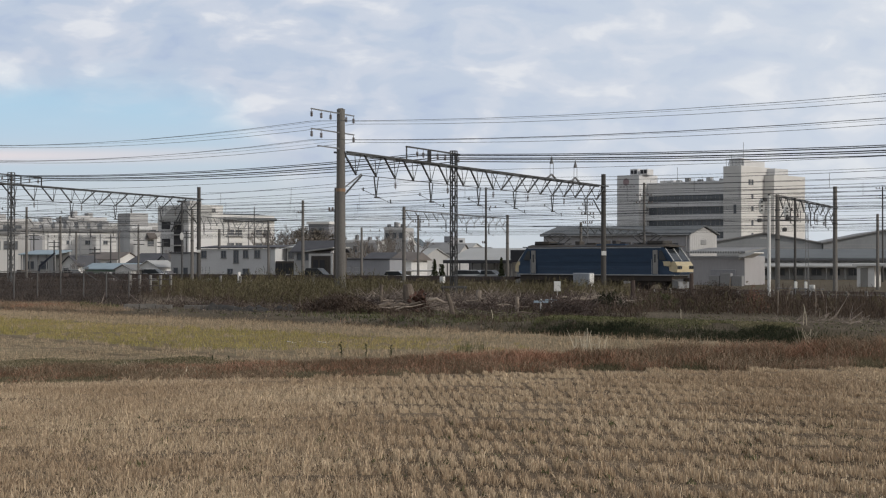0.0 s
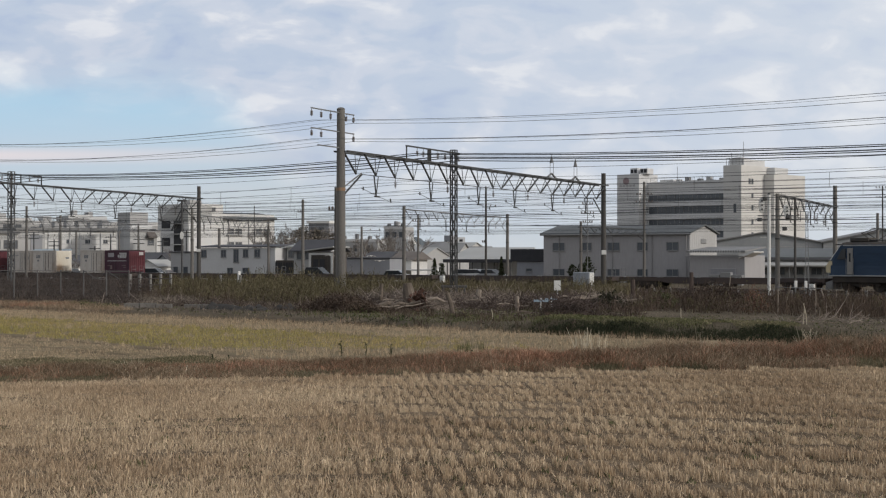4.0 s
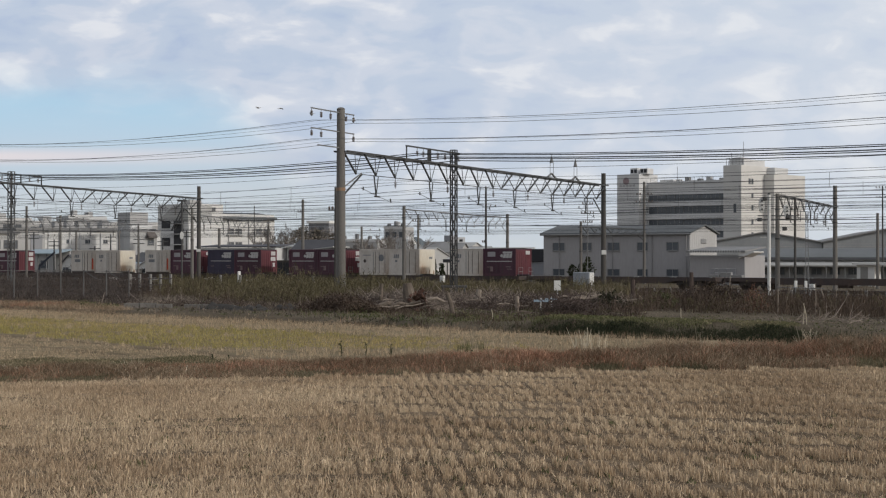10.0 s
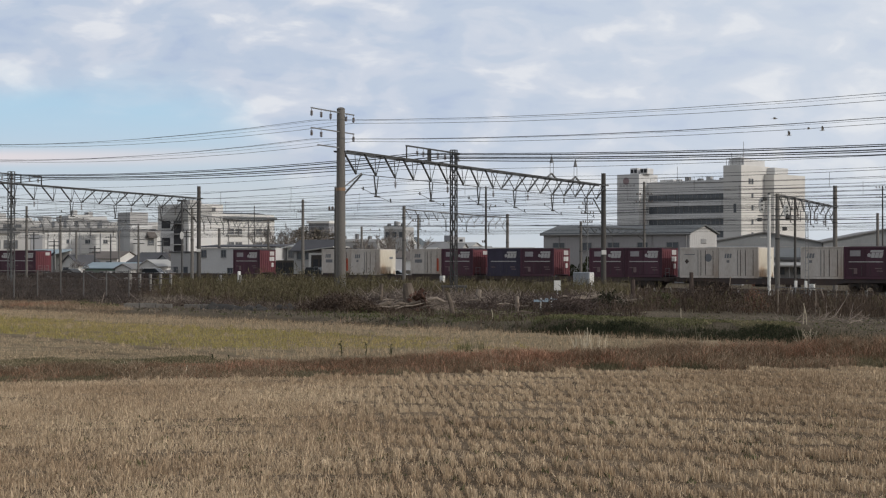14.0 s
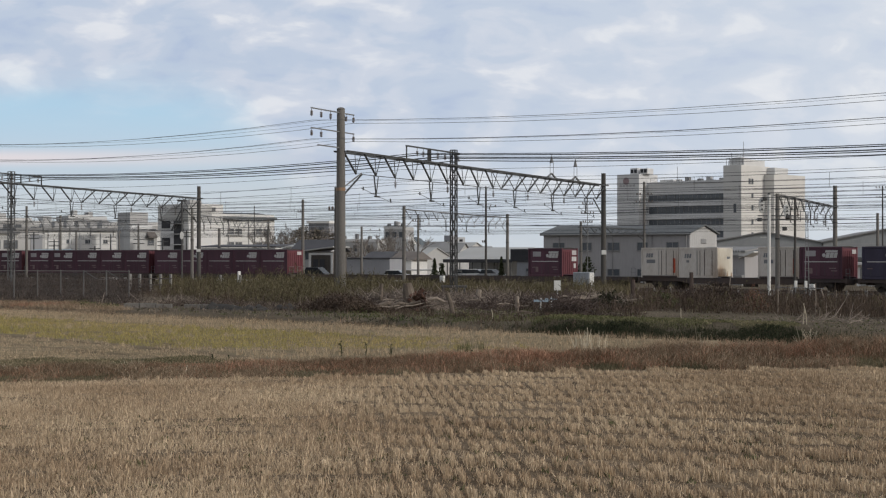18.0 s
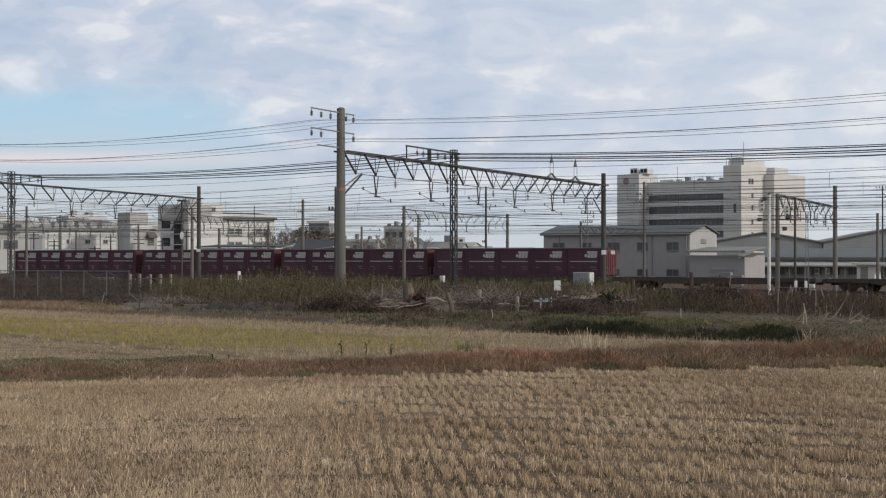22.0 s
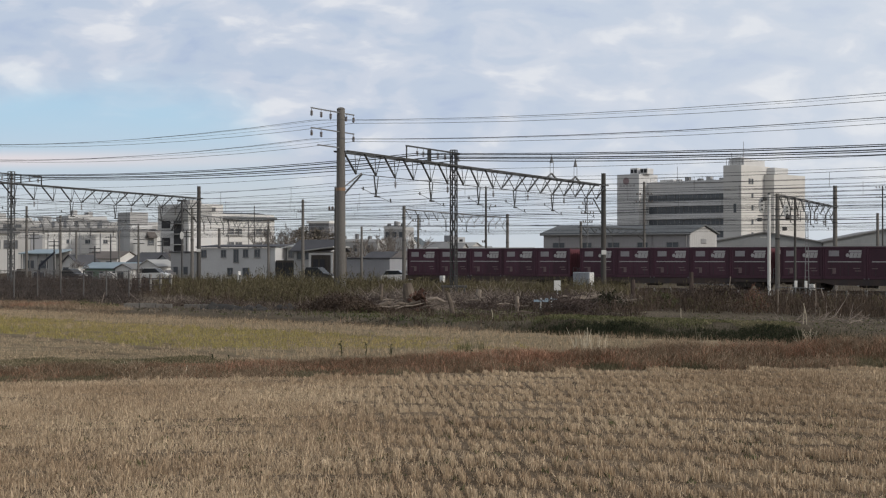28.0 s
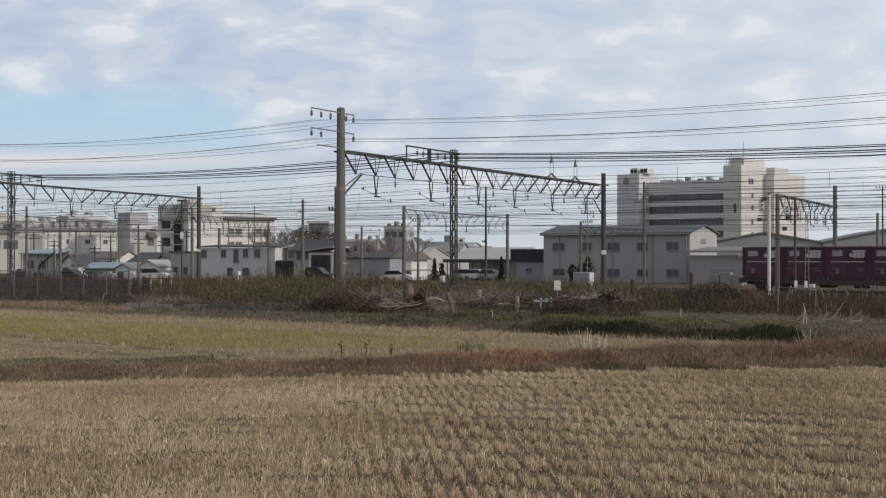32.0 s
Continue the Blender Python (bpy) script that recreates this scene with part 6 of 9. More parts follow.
    for q in range(6):
        box_part(r, "rooftop_unit", L * (0.05 + 0.16 * q), L * (0.05 + 0.16 * q) + 1.6, 2, 4, 8.22, 8.22 + 0.8 + 0.5 * (q % 3), wall_mid, "", 0.06)
    for px0, px1 in ((9.79, 11.21), (13.95, 14.86), (5.55, 6.57)):
        win(r, px0, px1, 4.86, 5.58, 0.0, "f", 2)
    r = house("grey_hall", -83.48, 310.00, -34, "pale grey hall with a large shutter door")
    L = 5.71
    box_part(r, "wall", 0, L, 0, 12, BASE, 7.00, wall_mid)
    box_part(r, "shutter", 2.73, 5.13, -0.1, 0.0, BASE, 6.09, wall_slate, "blue-grey shutter", 0.02)
    box_part(r, "roof", -0.3, L + 0.3, -0.3, 12.3, 7.00, 7.55, roof_grey)
    r = house("white_house", -87.21, 300.00, -34, "white house with dark windows", "house")
    L = 6.78
    box_part(r, "wall", 0, L, 0, 8, BASE, 6.18, wall_soft)
    box_part(r, "roof", -0.3, L + 0.3, -0.4, 8.4, 6.18, 6.82, roof_grey)
    for k in range(4):
        win(r, 0.6 + 1.7 * k, 1.6 + 1.7 * k, 3.42, 5.01, 0.0, "f", 1)
    # hazy roofs behind
    for (x, y), L, z in (((-138.31, 470.00), 16.01, 13.46), ((-125.83, 480.00), 13.95, 12.70), ((-118.21, 500.00), 6.57, 15.11), ((-115.07, 505.00), 7.79, 14.71), ((-102.86, 480.00), 19.04, 12.36)):
        r = house("far_building", x, y, -30, "distant grey building with flat roof")
        box_part(r, "wall", 0, L, 0, 14, BASE, z, wall_mid)
        box_part(r, "parapet", -0.2, L + 0.2, -0.2, 0.3, z - 0.9, z + 0.3, wall_pale)
        for i in range(int(L / 3.4)):
            win(r, 0.8 + 3.4 * i, 2.9 + 3.4 * i, z - 3.2, z - 1.7, 0.0, "f", 2)
        box_part(r, "rooftop_unit", L * 0.4, L * 0.6, 4, 8, z, z + 1.8, wall_mid)
    # blue-framed yard shed with a crane arm
    r = house("blue_shed", -63.5, 238.00, 14, "grey yard shed with a blue-grey roof", "shed")
    L = 5.7
    box_part(r, "front_wall", 0.2, L - 0.1, 0.15, 0.3, BASE, 2.2, wall_mid)
    win(r, 0.9, 2.1, 0.1, 1.2, 0.15, "f", 2)
    win(r, 3.2, 4.4, 0.1, 1.2, 0.15, "f", 2)
    part("roof", Geo().prismx([(-0.4, 2.17), (5, 2.76), (5, 2.93), (-0.4, 2.34)], -0.2, L + 0.2), roof_teal, r)
    box_part(r, "back_wall", 0, L, 4.6, 4.9, BASE, 2.68, wall_mid)
    for k in range(5):
        part("post", Geo().tube([(0.1 + k * (L - 0.2) / 4, 0, BASE), (0.1 + k * (L - 0.2) / 4, 0, 2.26)], 0.09, 6), steel_grey, r)
    r = thing("crane_arm", pose(-57.63, 226.00, -1.45), "dark blue crane arm on a low base", "crane")
    navy = mat("navy_steel", (0.022, 0.027, 0.04), rough=0.6, amount=0.3)
    part("boom", Geo().tube([(0, 0, 1.9), (2.2, 0, 2.45 + 1.45)], 0.22, 4, 0.14), navy, r)
    part("base", Geo().cbox(-0.7, 0.5, -0.7, 0.7, 0.02, 1.0, 0.08), navy, r)
    part("mast", Geo().tube([(-0.1, 0, 0.9), (0.05, 0, 2.1)], 0.16, 6), navy, r)
    # thin posts and their cross arms round the yard
    for (x, y), z in (((-63.47, 232.00), 3.99), ((-56.51, 230.00), 4.29), ((-50.16, 228.00), 3.29), ((-50.40, 240.00), 5.10), ((-44.58, 232.00), 4.65), ((-41.81, 236.00), 4.37), ((-63.61, 246.00), 5.54), ((-38.91, 240.00), 5.79)):
        r = thing("yard_pole", pose(x, y, -1.5), "thin dark post with cross arms in the yard", "pole", "yard poles")
        part("post", Geo().tube([(0, 0, 0), (0, 0, z + 1.5)], 0.13, 8, 0.1), steel_dark, r)
        for k in range(2):
            part("cross_arm", Geo().cbox(-0.8, 0.8, -0.06, 0.06, z + 1.1 - 0.6 * k, z + 1.22 - 0.6 * k, 0.01), steel_dark, r)
    # stacked crates and a white lorry box in the yard
    for (x, y), w, h, m, lab in (((-46.55, 214.00), 2.2, 1.3, wall_mid, "stack of grey crates in the yard"), ((-36.99, 208.00), 1.6, 1.5, wall_grey, "stack of grey crates in the yard"), ((-58.39, 214.00), 2.6, 1.6, wall_brown, "brown covered stack in the yard"), ((29.2, 174.0), 3.8, 1.5, roof_grey, "stack of dull grey cages by the lean-to")):
        r = thing("crate_stack", pose(x, y, -1.5, 0, 0, -24), lab, "crates", "yard stacks")
        for k in range(3):
            part("crate", Geo().cbox(k * w / 3, (k + 0.92) * w / 3, 0, 1.1, 0.0, h * (0.8 + 0.2 * (k % 2)), 0.03), m, r)
    # small houses along the yard
    def cottage(x, y, L, W, e, k, along, wm, rm, lab):
        r = house("cottage", x, y, 20, lab, "house")
        gable_wall(r, L, W, e, k, along, wm)
        gable_roof(r, L, W, e + 0.02, k + 0.02, along, 0.3, rm, 0.1)
        n = max(1, int(L / 2.2))
        for i in range(n):
            win(r, 0.4 + i * 2.1, 1.3 + i * 2.1, e - 1.5, e - 0.5, 0.0, "f", 2)
    cottage(-50.27, 222.00, 7.45, 5, 0.16, 0.87, "x", wall_green, roof_teal, "low green-walled shed with a blue-green tin roof")
    cottage(-56.01, 232.00, 2.89, 6, 0.68, 1.99, "y", wall_white, roof_dark, "white cottage with a front gable")
    cottage(-44.74, 216.00, 2.48, 5, 0.12, 0.73, "y", wall_white, roof_grey, "small white cottage with a front gable")
    cottage(-41.89, 218.00, 2.84, 5, 0.50, 1.27, "y", wall_white, roof_pale, "small white cottage with pale gable roof")
    cottage(-46.47, 234.00, 6.08, 8, 1.01, 2.33, "x", wall_pale, roof_dark, "cottage with a broad dark roof")
    cottage(-41.33, 226.00, 2.93, 6, 0.70, 1.98, "y", wall_mid, roof_dark, "grey cottage with a dark gable roof")
    cottage(-59.70, 262.00, 6.67, 7, 1.50, 2.61, "x", wall_white, roof_brown, "white cottage with a brown roof")


def distance():
    # wooded hill and scattered town far behind
    hill = mat("hill_wood", (0.13, 0.15, 0.165), (0.10, 0.12, 0.13), 0.95, grain=0.05, blot=0.008, amount=0.5)
    n = 90
    for x0, x1, D, peak, base, seed, name in ((-118.29, 37.79, 2300, 34.36, -5, 1, "hill"), (-1054.29, -90.00, 3000, 31.50, -5, 2, "hill"), (-4.43, 1235.57, 3100, 21.43, -5, 5, "hill")):
        g = Geo()
        v, f = [], []
        for i in range(n + 1):
            q = i / n
            h = base + (peak - base) * (math.sin(math.pi * q) ** 0.8) * (0.82 + 0.3 * noise.noise(Vector((q * 5, seed, 0))) + 0.06 * noise.noise(Vector((q * 25, seed, 2))))
            x = x0 + (x1 - x0) * q
            v += [(x, D - 60, base), (x, D, h), (x, D + 90, base)]
            if i:
                k = 3 * i
                f += [(k - 3, k, k + 1, k - 2), (k - 2, k + 1, k + 2, k - 1)]
        g.add(v, f)
        tagged(part(name, g, hill), "low wooded hill on the hazy skyline", "hill", "", "structure")
    k = 0
    for (x, y), w, z, m in (((-7.80, 520.00), 6, 5.59, wall_pale), ((-6.00, 600.00), 8, 6.64, wall_white), ((-2.74, 640.00), 7, 6.07, wall_pale), ((0.50, 700.00), 3.2, 11.75, wall_slate), ((-10.40, 560.00), 8, 4.70, wall_white),
                            ((3.77, 660.00), 9, 5.74, wall_pale), ((10.50, 700.00), 10, 6.75, wall_white), ((17.44, 740.00), 12, 6.52, wall_pale), ((27.43, 800.00), 14, 6.36, wall_white), ((-14.40, 420.00), 5, 7.20, wall_pale), ((-23.43, 400.00), 12, 5.21, wall_pale), ((-11.70, 420.00), 4, 5.25, wall_white),
                            ((-20.51, 330.00), 9, 3.62, wall_mid), ((-13.03, 320.00), 8, 3.90, wall_pale), ((-5.2, 300.0), 4.4, 4.6, wall_soft), ((-3.2, 312.0), 4.6, 3.9, wall_white), ((-1.2, 292.0), 4.2, 4.3, wall_mid), ((0.4, 322.0), 5.0, 4.7, wall_soft), ((2.2, 302.0), 4.4, 3.7, wall_white), ((-7.0, 286.0), 4.2, 3.4, wall_mid)):
        r = house("town_house", x, y, 15 + (k * 17) % 30, "distant pale town house", "house")
        k += 1
        if w < 4:
            box_part(r, "wall", 0, w, 0, 5, BASE, z, m)
        else:
            gable_wall(r, w, 8, z - 1.6, z, "x", m)
            gable_roof(r, w, 8, z - 1.58, z + 0.02, "x", 0.3, roof_grey if k % 2 else roof_pale, 0.12)
        for i in range(max(1, int(w / 2.5))):
            win(r, 0.5 + 2.4 * i, 1.7 + 2.4 * i, z - 3.6, z - 2.3, 0.0, "f", 2)
    # white-roofed hall, tank and chimney behind the houses
    r = house("far_hall", -28.05, 330.00, 20, "pale hall with a bright white roof edge")
    L = 4.64
    box_part(r, "wall", 0, L, 0, 8, BASE, 8.81, wall_slate)
    box_part(r, "roof", -0.3, L + 0.3, -0.4, 8.4, 8.81, 9.40, wall_white, "white roof edge")
    for i in range(2):
        win(r, 0.6 + 1.8 * i, 1.8 + 1.8 * i, 6.92, 7.98, 0.0, "f", 2)
    r = thing("storage_tank", pose(-6.54, 300.00, -1.5), "pale grey upright storage tank", "tank")
    part("shell", Geo().tube([(0, 0, 0), (0, 0, 5.14 + 1.5)], 0.75, 18), wall_pale, r)
    part("dome", Geo().tube([(0, 0, 5.14 + 1.5), (0, 0, 5.68 + 1.5)], 0.75, 18, 0.2), wall_pale, r)
    r = thing("chimney", pose(-8.64, 310.00, -1.5), "pale grey metal chimney", "chimney")
    part("stack", Geo().tube([(0, 0, 0), (0, 0, 8.59 + 1.5)], 0.3, 12), wall_pale, r)
    part("rim", Geo().tube([(0, 0, 8.59 + 1.5), (0, 0, 8.70 + 1.5)], 0.36, 12), wall_mid, r)
    for (x, y), L, z0, lab in (((-11.33, 305.00), 4.2, 7.60, "grey rooftop plant house with ducts"), ((-18.73, 285.00), 7.5, 4.86, "grey plant house behind the sheds")):
        r = house("plant_house", x, y, 20, lab)
        box_part(r, "wall", 0, L, 0, 5, BASE, z0, wall_mid)
        box_part(r, "parapet", -0.1, L + 0.1, -0.1, 0.15, z0 - 0.4, z0 + 0.15, wall_pale)
        for i in range(3):
            box_part(r, "duct", 0.3 + i * L / 3, 0.8 + i * L / 3, 0.8, 1.6, z0, z0 + 0.7 + 0.4 * (i % 2), steel_grey)
            win(r, 0.3 + i * L / 3, 1.1 + i * L / 3, z0 - 2.0, z0 - 1.0, 0.0, "f", 1)
    # cube on a stalk behind the carport
    r = thing("sign_box", pose(3.77, 330.00, -1.5), "pale box sign on a post", "sign")
    part("post", Geo().tube([(0, 0, 0), (0, 0, 4.68 + 1.5)], 0.12, 8), steel_grey, r)
    part("box", Geo().cbox(-0.85, 0.85, -0.3, 0.3, 4.68 + 1.5, 5.98 + 1.5, 0.05), wall_pale, r)
    part("panel", Geo().cbox(-0.35, 0.35, -0.34, -0.3, 5.04 + 1.5, 5.51 + 1.5, 0.01), wall_dark, r)


office_block()
grey_warehouse()
side_sheds()
long_halls()
parking_roof()
middle_houses()
far_left()
distance()


# ---- fields, weeds and brush ----
straw_mat = grass_mat("rice_straw", ((0.39, 0.288, 0.192), (0.525, 0.404, 0.277), (0.62, 0.497, 0.35)), 0.9, 0.4, (0.78, 1.18))
regrow_mat = grass_mat("regrowth", ((0.43, 0.335, 0.17), (0.385, 0.315, 0.125), (0.34, 0.29, 0.105), (0.30, 0.267, 0.088)), 0.9, 0.2)
stub2_mat = grass_mat("pale_stubble", ((0.36, 0.275, 0.18), (0.49, 0.385, 0.262), (0.41, 0.32, 0.22)), 0.8, 0.4)
red_grass = grass_mat("red_grass", ((0.17, 0.11, 0.074), (0.29, 0.155, 0.10), (0.40, 0.215, 0.143), (0.48, 0.315, 0.222)), 0.7, 0.6, (0.78, 1.18))
tan_grass = grass_mat("tan_grass", ((0.17, 0.118, 0.08), (0.27, 0.2, 0.137), (0.39, 0.305, 0.215)), 0.8, 0.4)
# tones lowered so that the ditch bank's growth looks shaded
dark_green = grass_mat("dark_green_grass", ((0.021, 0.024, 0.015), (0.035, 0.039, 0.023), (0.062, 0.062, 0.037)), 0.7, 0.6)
green_grass = grass_mat("green_grass", ((0.075, 0.085, 0.042), (0.105, 0.115, 0.052), (0.17, 0.15, 0.085)), 0.8, 0.5)
weed_mat = grass_mat("tall_weeds", ((0.074, 0.064, 0.041), (0.11, 0.096, 0.057), (0.136, 0.118, 0.067), (0.168, 0.138, 0.094)), 0.55, 0.25, (0.8, 1.16))
brown_weed = grass_mat("brown_weeds", ((0.044, 0.035, 0.029), (0.078, 0.058, 0.047), (0.118, 0.087, 0.068), (0.10, 0.08, 0.057)), 0.55, 0.35, (0.8, 1.16))
# bank slope and its rim: shade and sunlight painted into two grass tones
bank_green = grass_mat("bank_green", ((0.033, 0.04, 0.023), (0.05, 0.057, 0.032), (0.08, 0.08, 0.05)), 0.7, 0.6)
rim_green = grass_mat("rim_green", ((0.115, 0.122, 0.058), (0.165, 0.16, 0.082), (0.24, 0.21, 0.13)), 0.8, 0.7)
ridge_brown = grass_mat("ridge_brown", ((0.13, 0.098, 0.063), (0.20, 0.15, 0.097), (0.27, 0.205, 0.14)), 0.8, 0.6, (0.78, 1.18))
verge_green = grass_mat("verge_green", ((0.11, 0.10, 0.06), (0.15, 0.136, 0.082), (0.21, 0.18, 0.115)), 0.8, 0.6)
pale_brush = grass_mat("pale_brush", ((0.14, 0.117, 0.094), (0.20, 0.168, 0.135), (0.27, 0.225, 0.18)), 0.8, 0.7)
grey_brush = grass_mat("grey_brush", ((0.085, 0.07, 0.057), (0.145, 0.119, 0.097), (0.215, 0.178, 0.146)), 0.8, 0.7)
pale_reed = grass_mat("pale_reed", ((0.5, 0.43, 0.32), (0.6, 0.54, 0.43)), 0.8, 0.7)
fence_weed = grass_mat("fence_weed", ((0.05, 0.041, 0.038), (0.077, 0.063, 0.057), (0.112, 0.09, 0.079)), 0.6, 0.35, (0.8, 1.16))
rust_bush = grass_mat("rust_bush", ((0.10, 0.056, 0.043), (0.155, 0.078, 0.056), (0.21, 0.115, 0.085)), 0.6, 0.7, (0.8, 1.16))
dark_leaf = grass_mat("dark_leaf", ((0.03, 0.038, 0.02), (0.055, 0.06, 0.03)), 0.8, 0.7)


def scatter(n, x0, x1, y0, y1, keep):
    xy = np.stack([rng.uniform(x0, x1, n), rng.uniform(y0, y1, n)], 1)
    return xy[keep(xy[:, 0], xy[:, 1])]


def bearing(xy):
    return xy[:, 0] / xy[:, 1]


def clumped(n, x0, x1, y0, y1, keep, per, spread):
    c = scatter(n, x0, x1, y0, y1, keep)
    xy = np.repeat(c, per, 0)
    return xy + rng.normal(0, spread, xy.shape)


def bushes(name, xy, h, leaf, spread, per, m, label, category="weeds", slim=False):
    """Leafy plants: many small upright leaves in a column over each root, in one mesh."""
    n = len(xy) * per
    q = rng.uniform(0.04, 1, n)
    base, hh = np.repeat(xy, per, 0), np.repeat(h, per)
    c = np.empty((n, 3))
    c[:, :2] = base + rng.normal(0, 1, (n, 2)) * (spread * (1.15 - 0.75 * q))[:, None]
    c[:, 2] = land(c[:, 0], c[:, 1]) + q * hh
    d1 = rng.normal(size=(n, 3)) * (np.array([0.3, 0.3, 1.0]) if slim else np.array([0.6, 0.6, 1.0]))
    d2 = rng.normal(size=(n, 3))
    d1 /= np.linalg.norm(d1, axis=1, keepdims=True)
    d2 /= np.linalg.norm(d2, axis=1, keepdims=True)
    s = (leaf * rng.uniform(0.5, 1.4, n))[:, None]
    w = s * (0.14 if slim else 0.35)
    v = np.stack([c - d1 * s, c + d2 * w, c + d1 * s, c - d2 * w], 1).reshape(-1, 3)
    ob = new(name, sheet_np(name, v, np.arange(4 * n).reshape(-1, 4), m))
    return tagged(ob, label, category, "", "stuff")


def fan(name, c, per, spread, height, size, width, m, label, category):
    """Clumps of stiff straws that lean outwards from the middle of each clump."""
    n = len(c) * per
    o = rng.normal(0, 1, (n, 2))
    q = np.repeat(size, per)
    h = np.repeat(height * size, per) * rng.uniform(0.55, 1.3, n)
    root = np.empty((n, 3))
    spread = np.repeat(np.broadcast_to(spread, (len(c),)), per)[:, None]
    root[:, :2] = np.repeat(c, per, 0) + o * spread * q[:, None]
    root[:, 2] = land(root[:, 0], root[:, 1]) - 0.005
    tip = root.copy()
    tip[:, :2] += (o * 0.13 + rng.normal(0, 0.13, (n, 2))) * h[:, None]
    tip[:, 2] += h
    a = rng.uniform(0, np.pi, n)
    w = np.stack([np.cos(a), np.sin(a), np.zeros(n)], 1) * (width * rng.uniform(0.6, 1.4, n))[:, None] / 2
    v = np.stack([root - w, root + w, tip + w * 0.6, tip - w * 0.6], 1).reshape(-1, 3)
    ob = new(name, sheet_np(name, v, np.arange(4 * n).reshape(-1, 4), m))
    return tagged(ob, label, category, "", "stuff")


def field_end(x):
    """How close to the ridge the stubble comes."""
    return -1.35 + 0.3 * np.exp(-((x - 1.2) / 2.5) ** 2)


def stubble():
    """Cut rice straw in broad domed clumps on a slanting grid of rows."""
    a, b = np.array([0.110, -0.06]), np.array([-0.06, 0.93])
    base = np.array([0, 14.5])
    i, j = np.meshgrid(np.arange(-200, 201), np.arange(-45, 46), indexing="ij")
    c = i.reshape(-1, 1) * a + j.reshape(-1, 1) * b + base
    # the rows are clear towards the east and trodden to an even cover in the west
    loose = np.clip((-0.02 - c[:, 0] / np.maximum(c[:, 1], 1)) / 0.12, 0, 1)[:, None]
    c += rng.normal(0, 1, c.shape) * (np.array([0.011, 0.05]) + np.array([0.03, 0.2]) * loose)
    ok = (c[:, 1] > 6.5) & (ridge_of(c[:, 0], c[:, 1]) < field_end(c[:, 0])) & (abs(c[:, 0]) < 0.31 * c[:, 1] + 1.0)
    c, loose = c[ok], loose[ok, 0]
    per = 140
    n = len(c) * per
    size = np.repeat(rng.uniform(0.82, 1.18, len(c)), per)
    ox, oy = rng.normal(0, 0.022, n) * (1 + 1.9 * np.repeat(loose, per)), rng.uniform(-0.25, 0.25, n) * (1 + 0.8 * np.repeat(loose, per))
    root = np.empty((n, 3))
    root[:, 0], root[:, 1] = np.repeat(c[:, 0], per) + ox - 0.06 * oy, np.repeat(c[:, 1], per) + oy
    # in the trodden part small scattered gaps break the cover
    x, y = root[:, 0] + rng.normal(0, 0.012, n), root[:, 1] + rng.normal(0, 0.05, n)
    gap = np.sin(31 * x + 2.3 * np.sin(2.9 * y)) + np.sin(47 * x - 3.1 * y + 1.0) + 1.3 * np.sin(7.7 * y + 5.3 * np.sin(3.7 * x)) + np.sin(17 * x + 4.3 * y + 2.0)
    stay = (gap < 1.75) | (rng.uniform(size=n) > 1.15 * np.repeat(loose, per))
    root, ox, size, lo = root[stay], ox[stay], size[stay], np.repeat(loose, per)[stay]
    n = len(root)
    root[:, 2] = land(root[:, 0], root[:, 1]) - 0.004
    h = 0.062 * size * np.clip(1 - 0.9 * (ox / 0.05) ** 2, 0.18 + 0.45 * lo, 1) * rng.uniform(0.6, 1.12, n)
    tip = root.copy()
    tip[:, 0] += (ox * 5 + rng.normal(0, 0.16, n)) * h
    tip[:, 1] += rng.normal(0, 0.2, n) * h
    tip[:, 2] += h
    q = rng.uniform(0, np.pi, n)
    w = np.stack([np.cos(q), np.sin(q), np.zeros(n)], 1) * (0.0062 * rng.uniform(0.6, 1.4, n))[:, None] / 2
    v = np.stack([root - w, root + w, tip + w * 0.7, tip - w * 0.7], 1).reshape(-1, 3)
    ob = new("rice_stubble", sheet_np("rice_stubble", v, np.arange(4 * n).reshape(-1, 4), straw_mat))
    tagged(ob, "rows of cut dry rice stubble in a paddy", "stubble", "", "stuff")
    # chopped straw covers the ground but for bare gaps between the clumps
    xy = scatter(240000, -9.5, 9.5, 6.5, 23.5, lambda x, y: (ridge_of(x, y) < field_end(x)) & (abs(x) < 0.30 * y + 0.6))
    uv = (xy - base) @ np.linalg.inv(np.stack([a, b], 1)).T
    uv -= np.floor(uv)
    keep = (abs(uv[:, 0] - 0.5) > 0.15) | (rng.uniform(size=len(xy)) < 0.15 + 0.85 * np.clip((-0.01 - xy[:, 0] / xy[:, 1]) / 0.06, 0, 1))
    xy = xy[keep]
    blades("short_straw", xy, land(xy[:, 0], xy[:, 1]) - 0.003, rng.uniform(0.012, 0.036, len(xy)) * (1 + 0.3 * np.clip((-0.02 - xy[:, 0] / xy[:, 1]) / 0.12, 0, 1)), 0.006, 0.9, straw_mat, "short chopped straw between the clumps", "straw")
    # trodden straw fills the gaps in the west
    xy = scatter(160000, -9.5, 1.0, 6.5, 23.5, lambda x, y: (ridge_of(x, y) < field_end(x)) & (abs(x) < 0.30 * y + 0.6) & (rng.uniform(size=len(x)) < np.clip((0.01 - x / y) / 0.07, 0, 1)))
    blades("short_straw", xy, land(xy[:, 0], xy[:, 1]) - 0.003, rng.uniform(0.02, 0.05, len(xy)), 0.0062, 0.7, straw_mat, "trodden straw between the clumps", "straw")
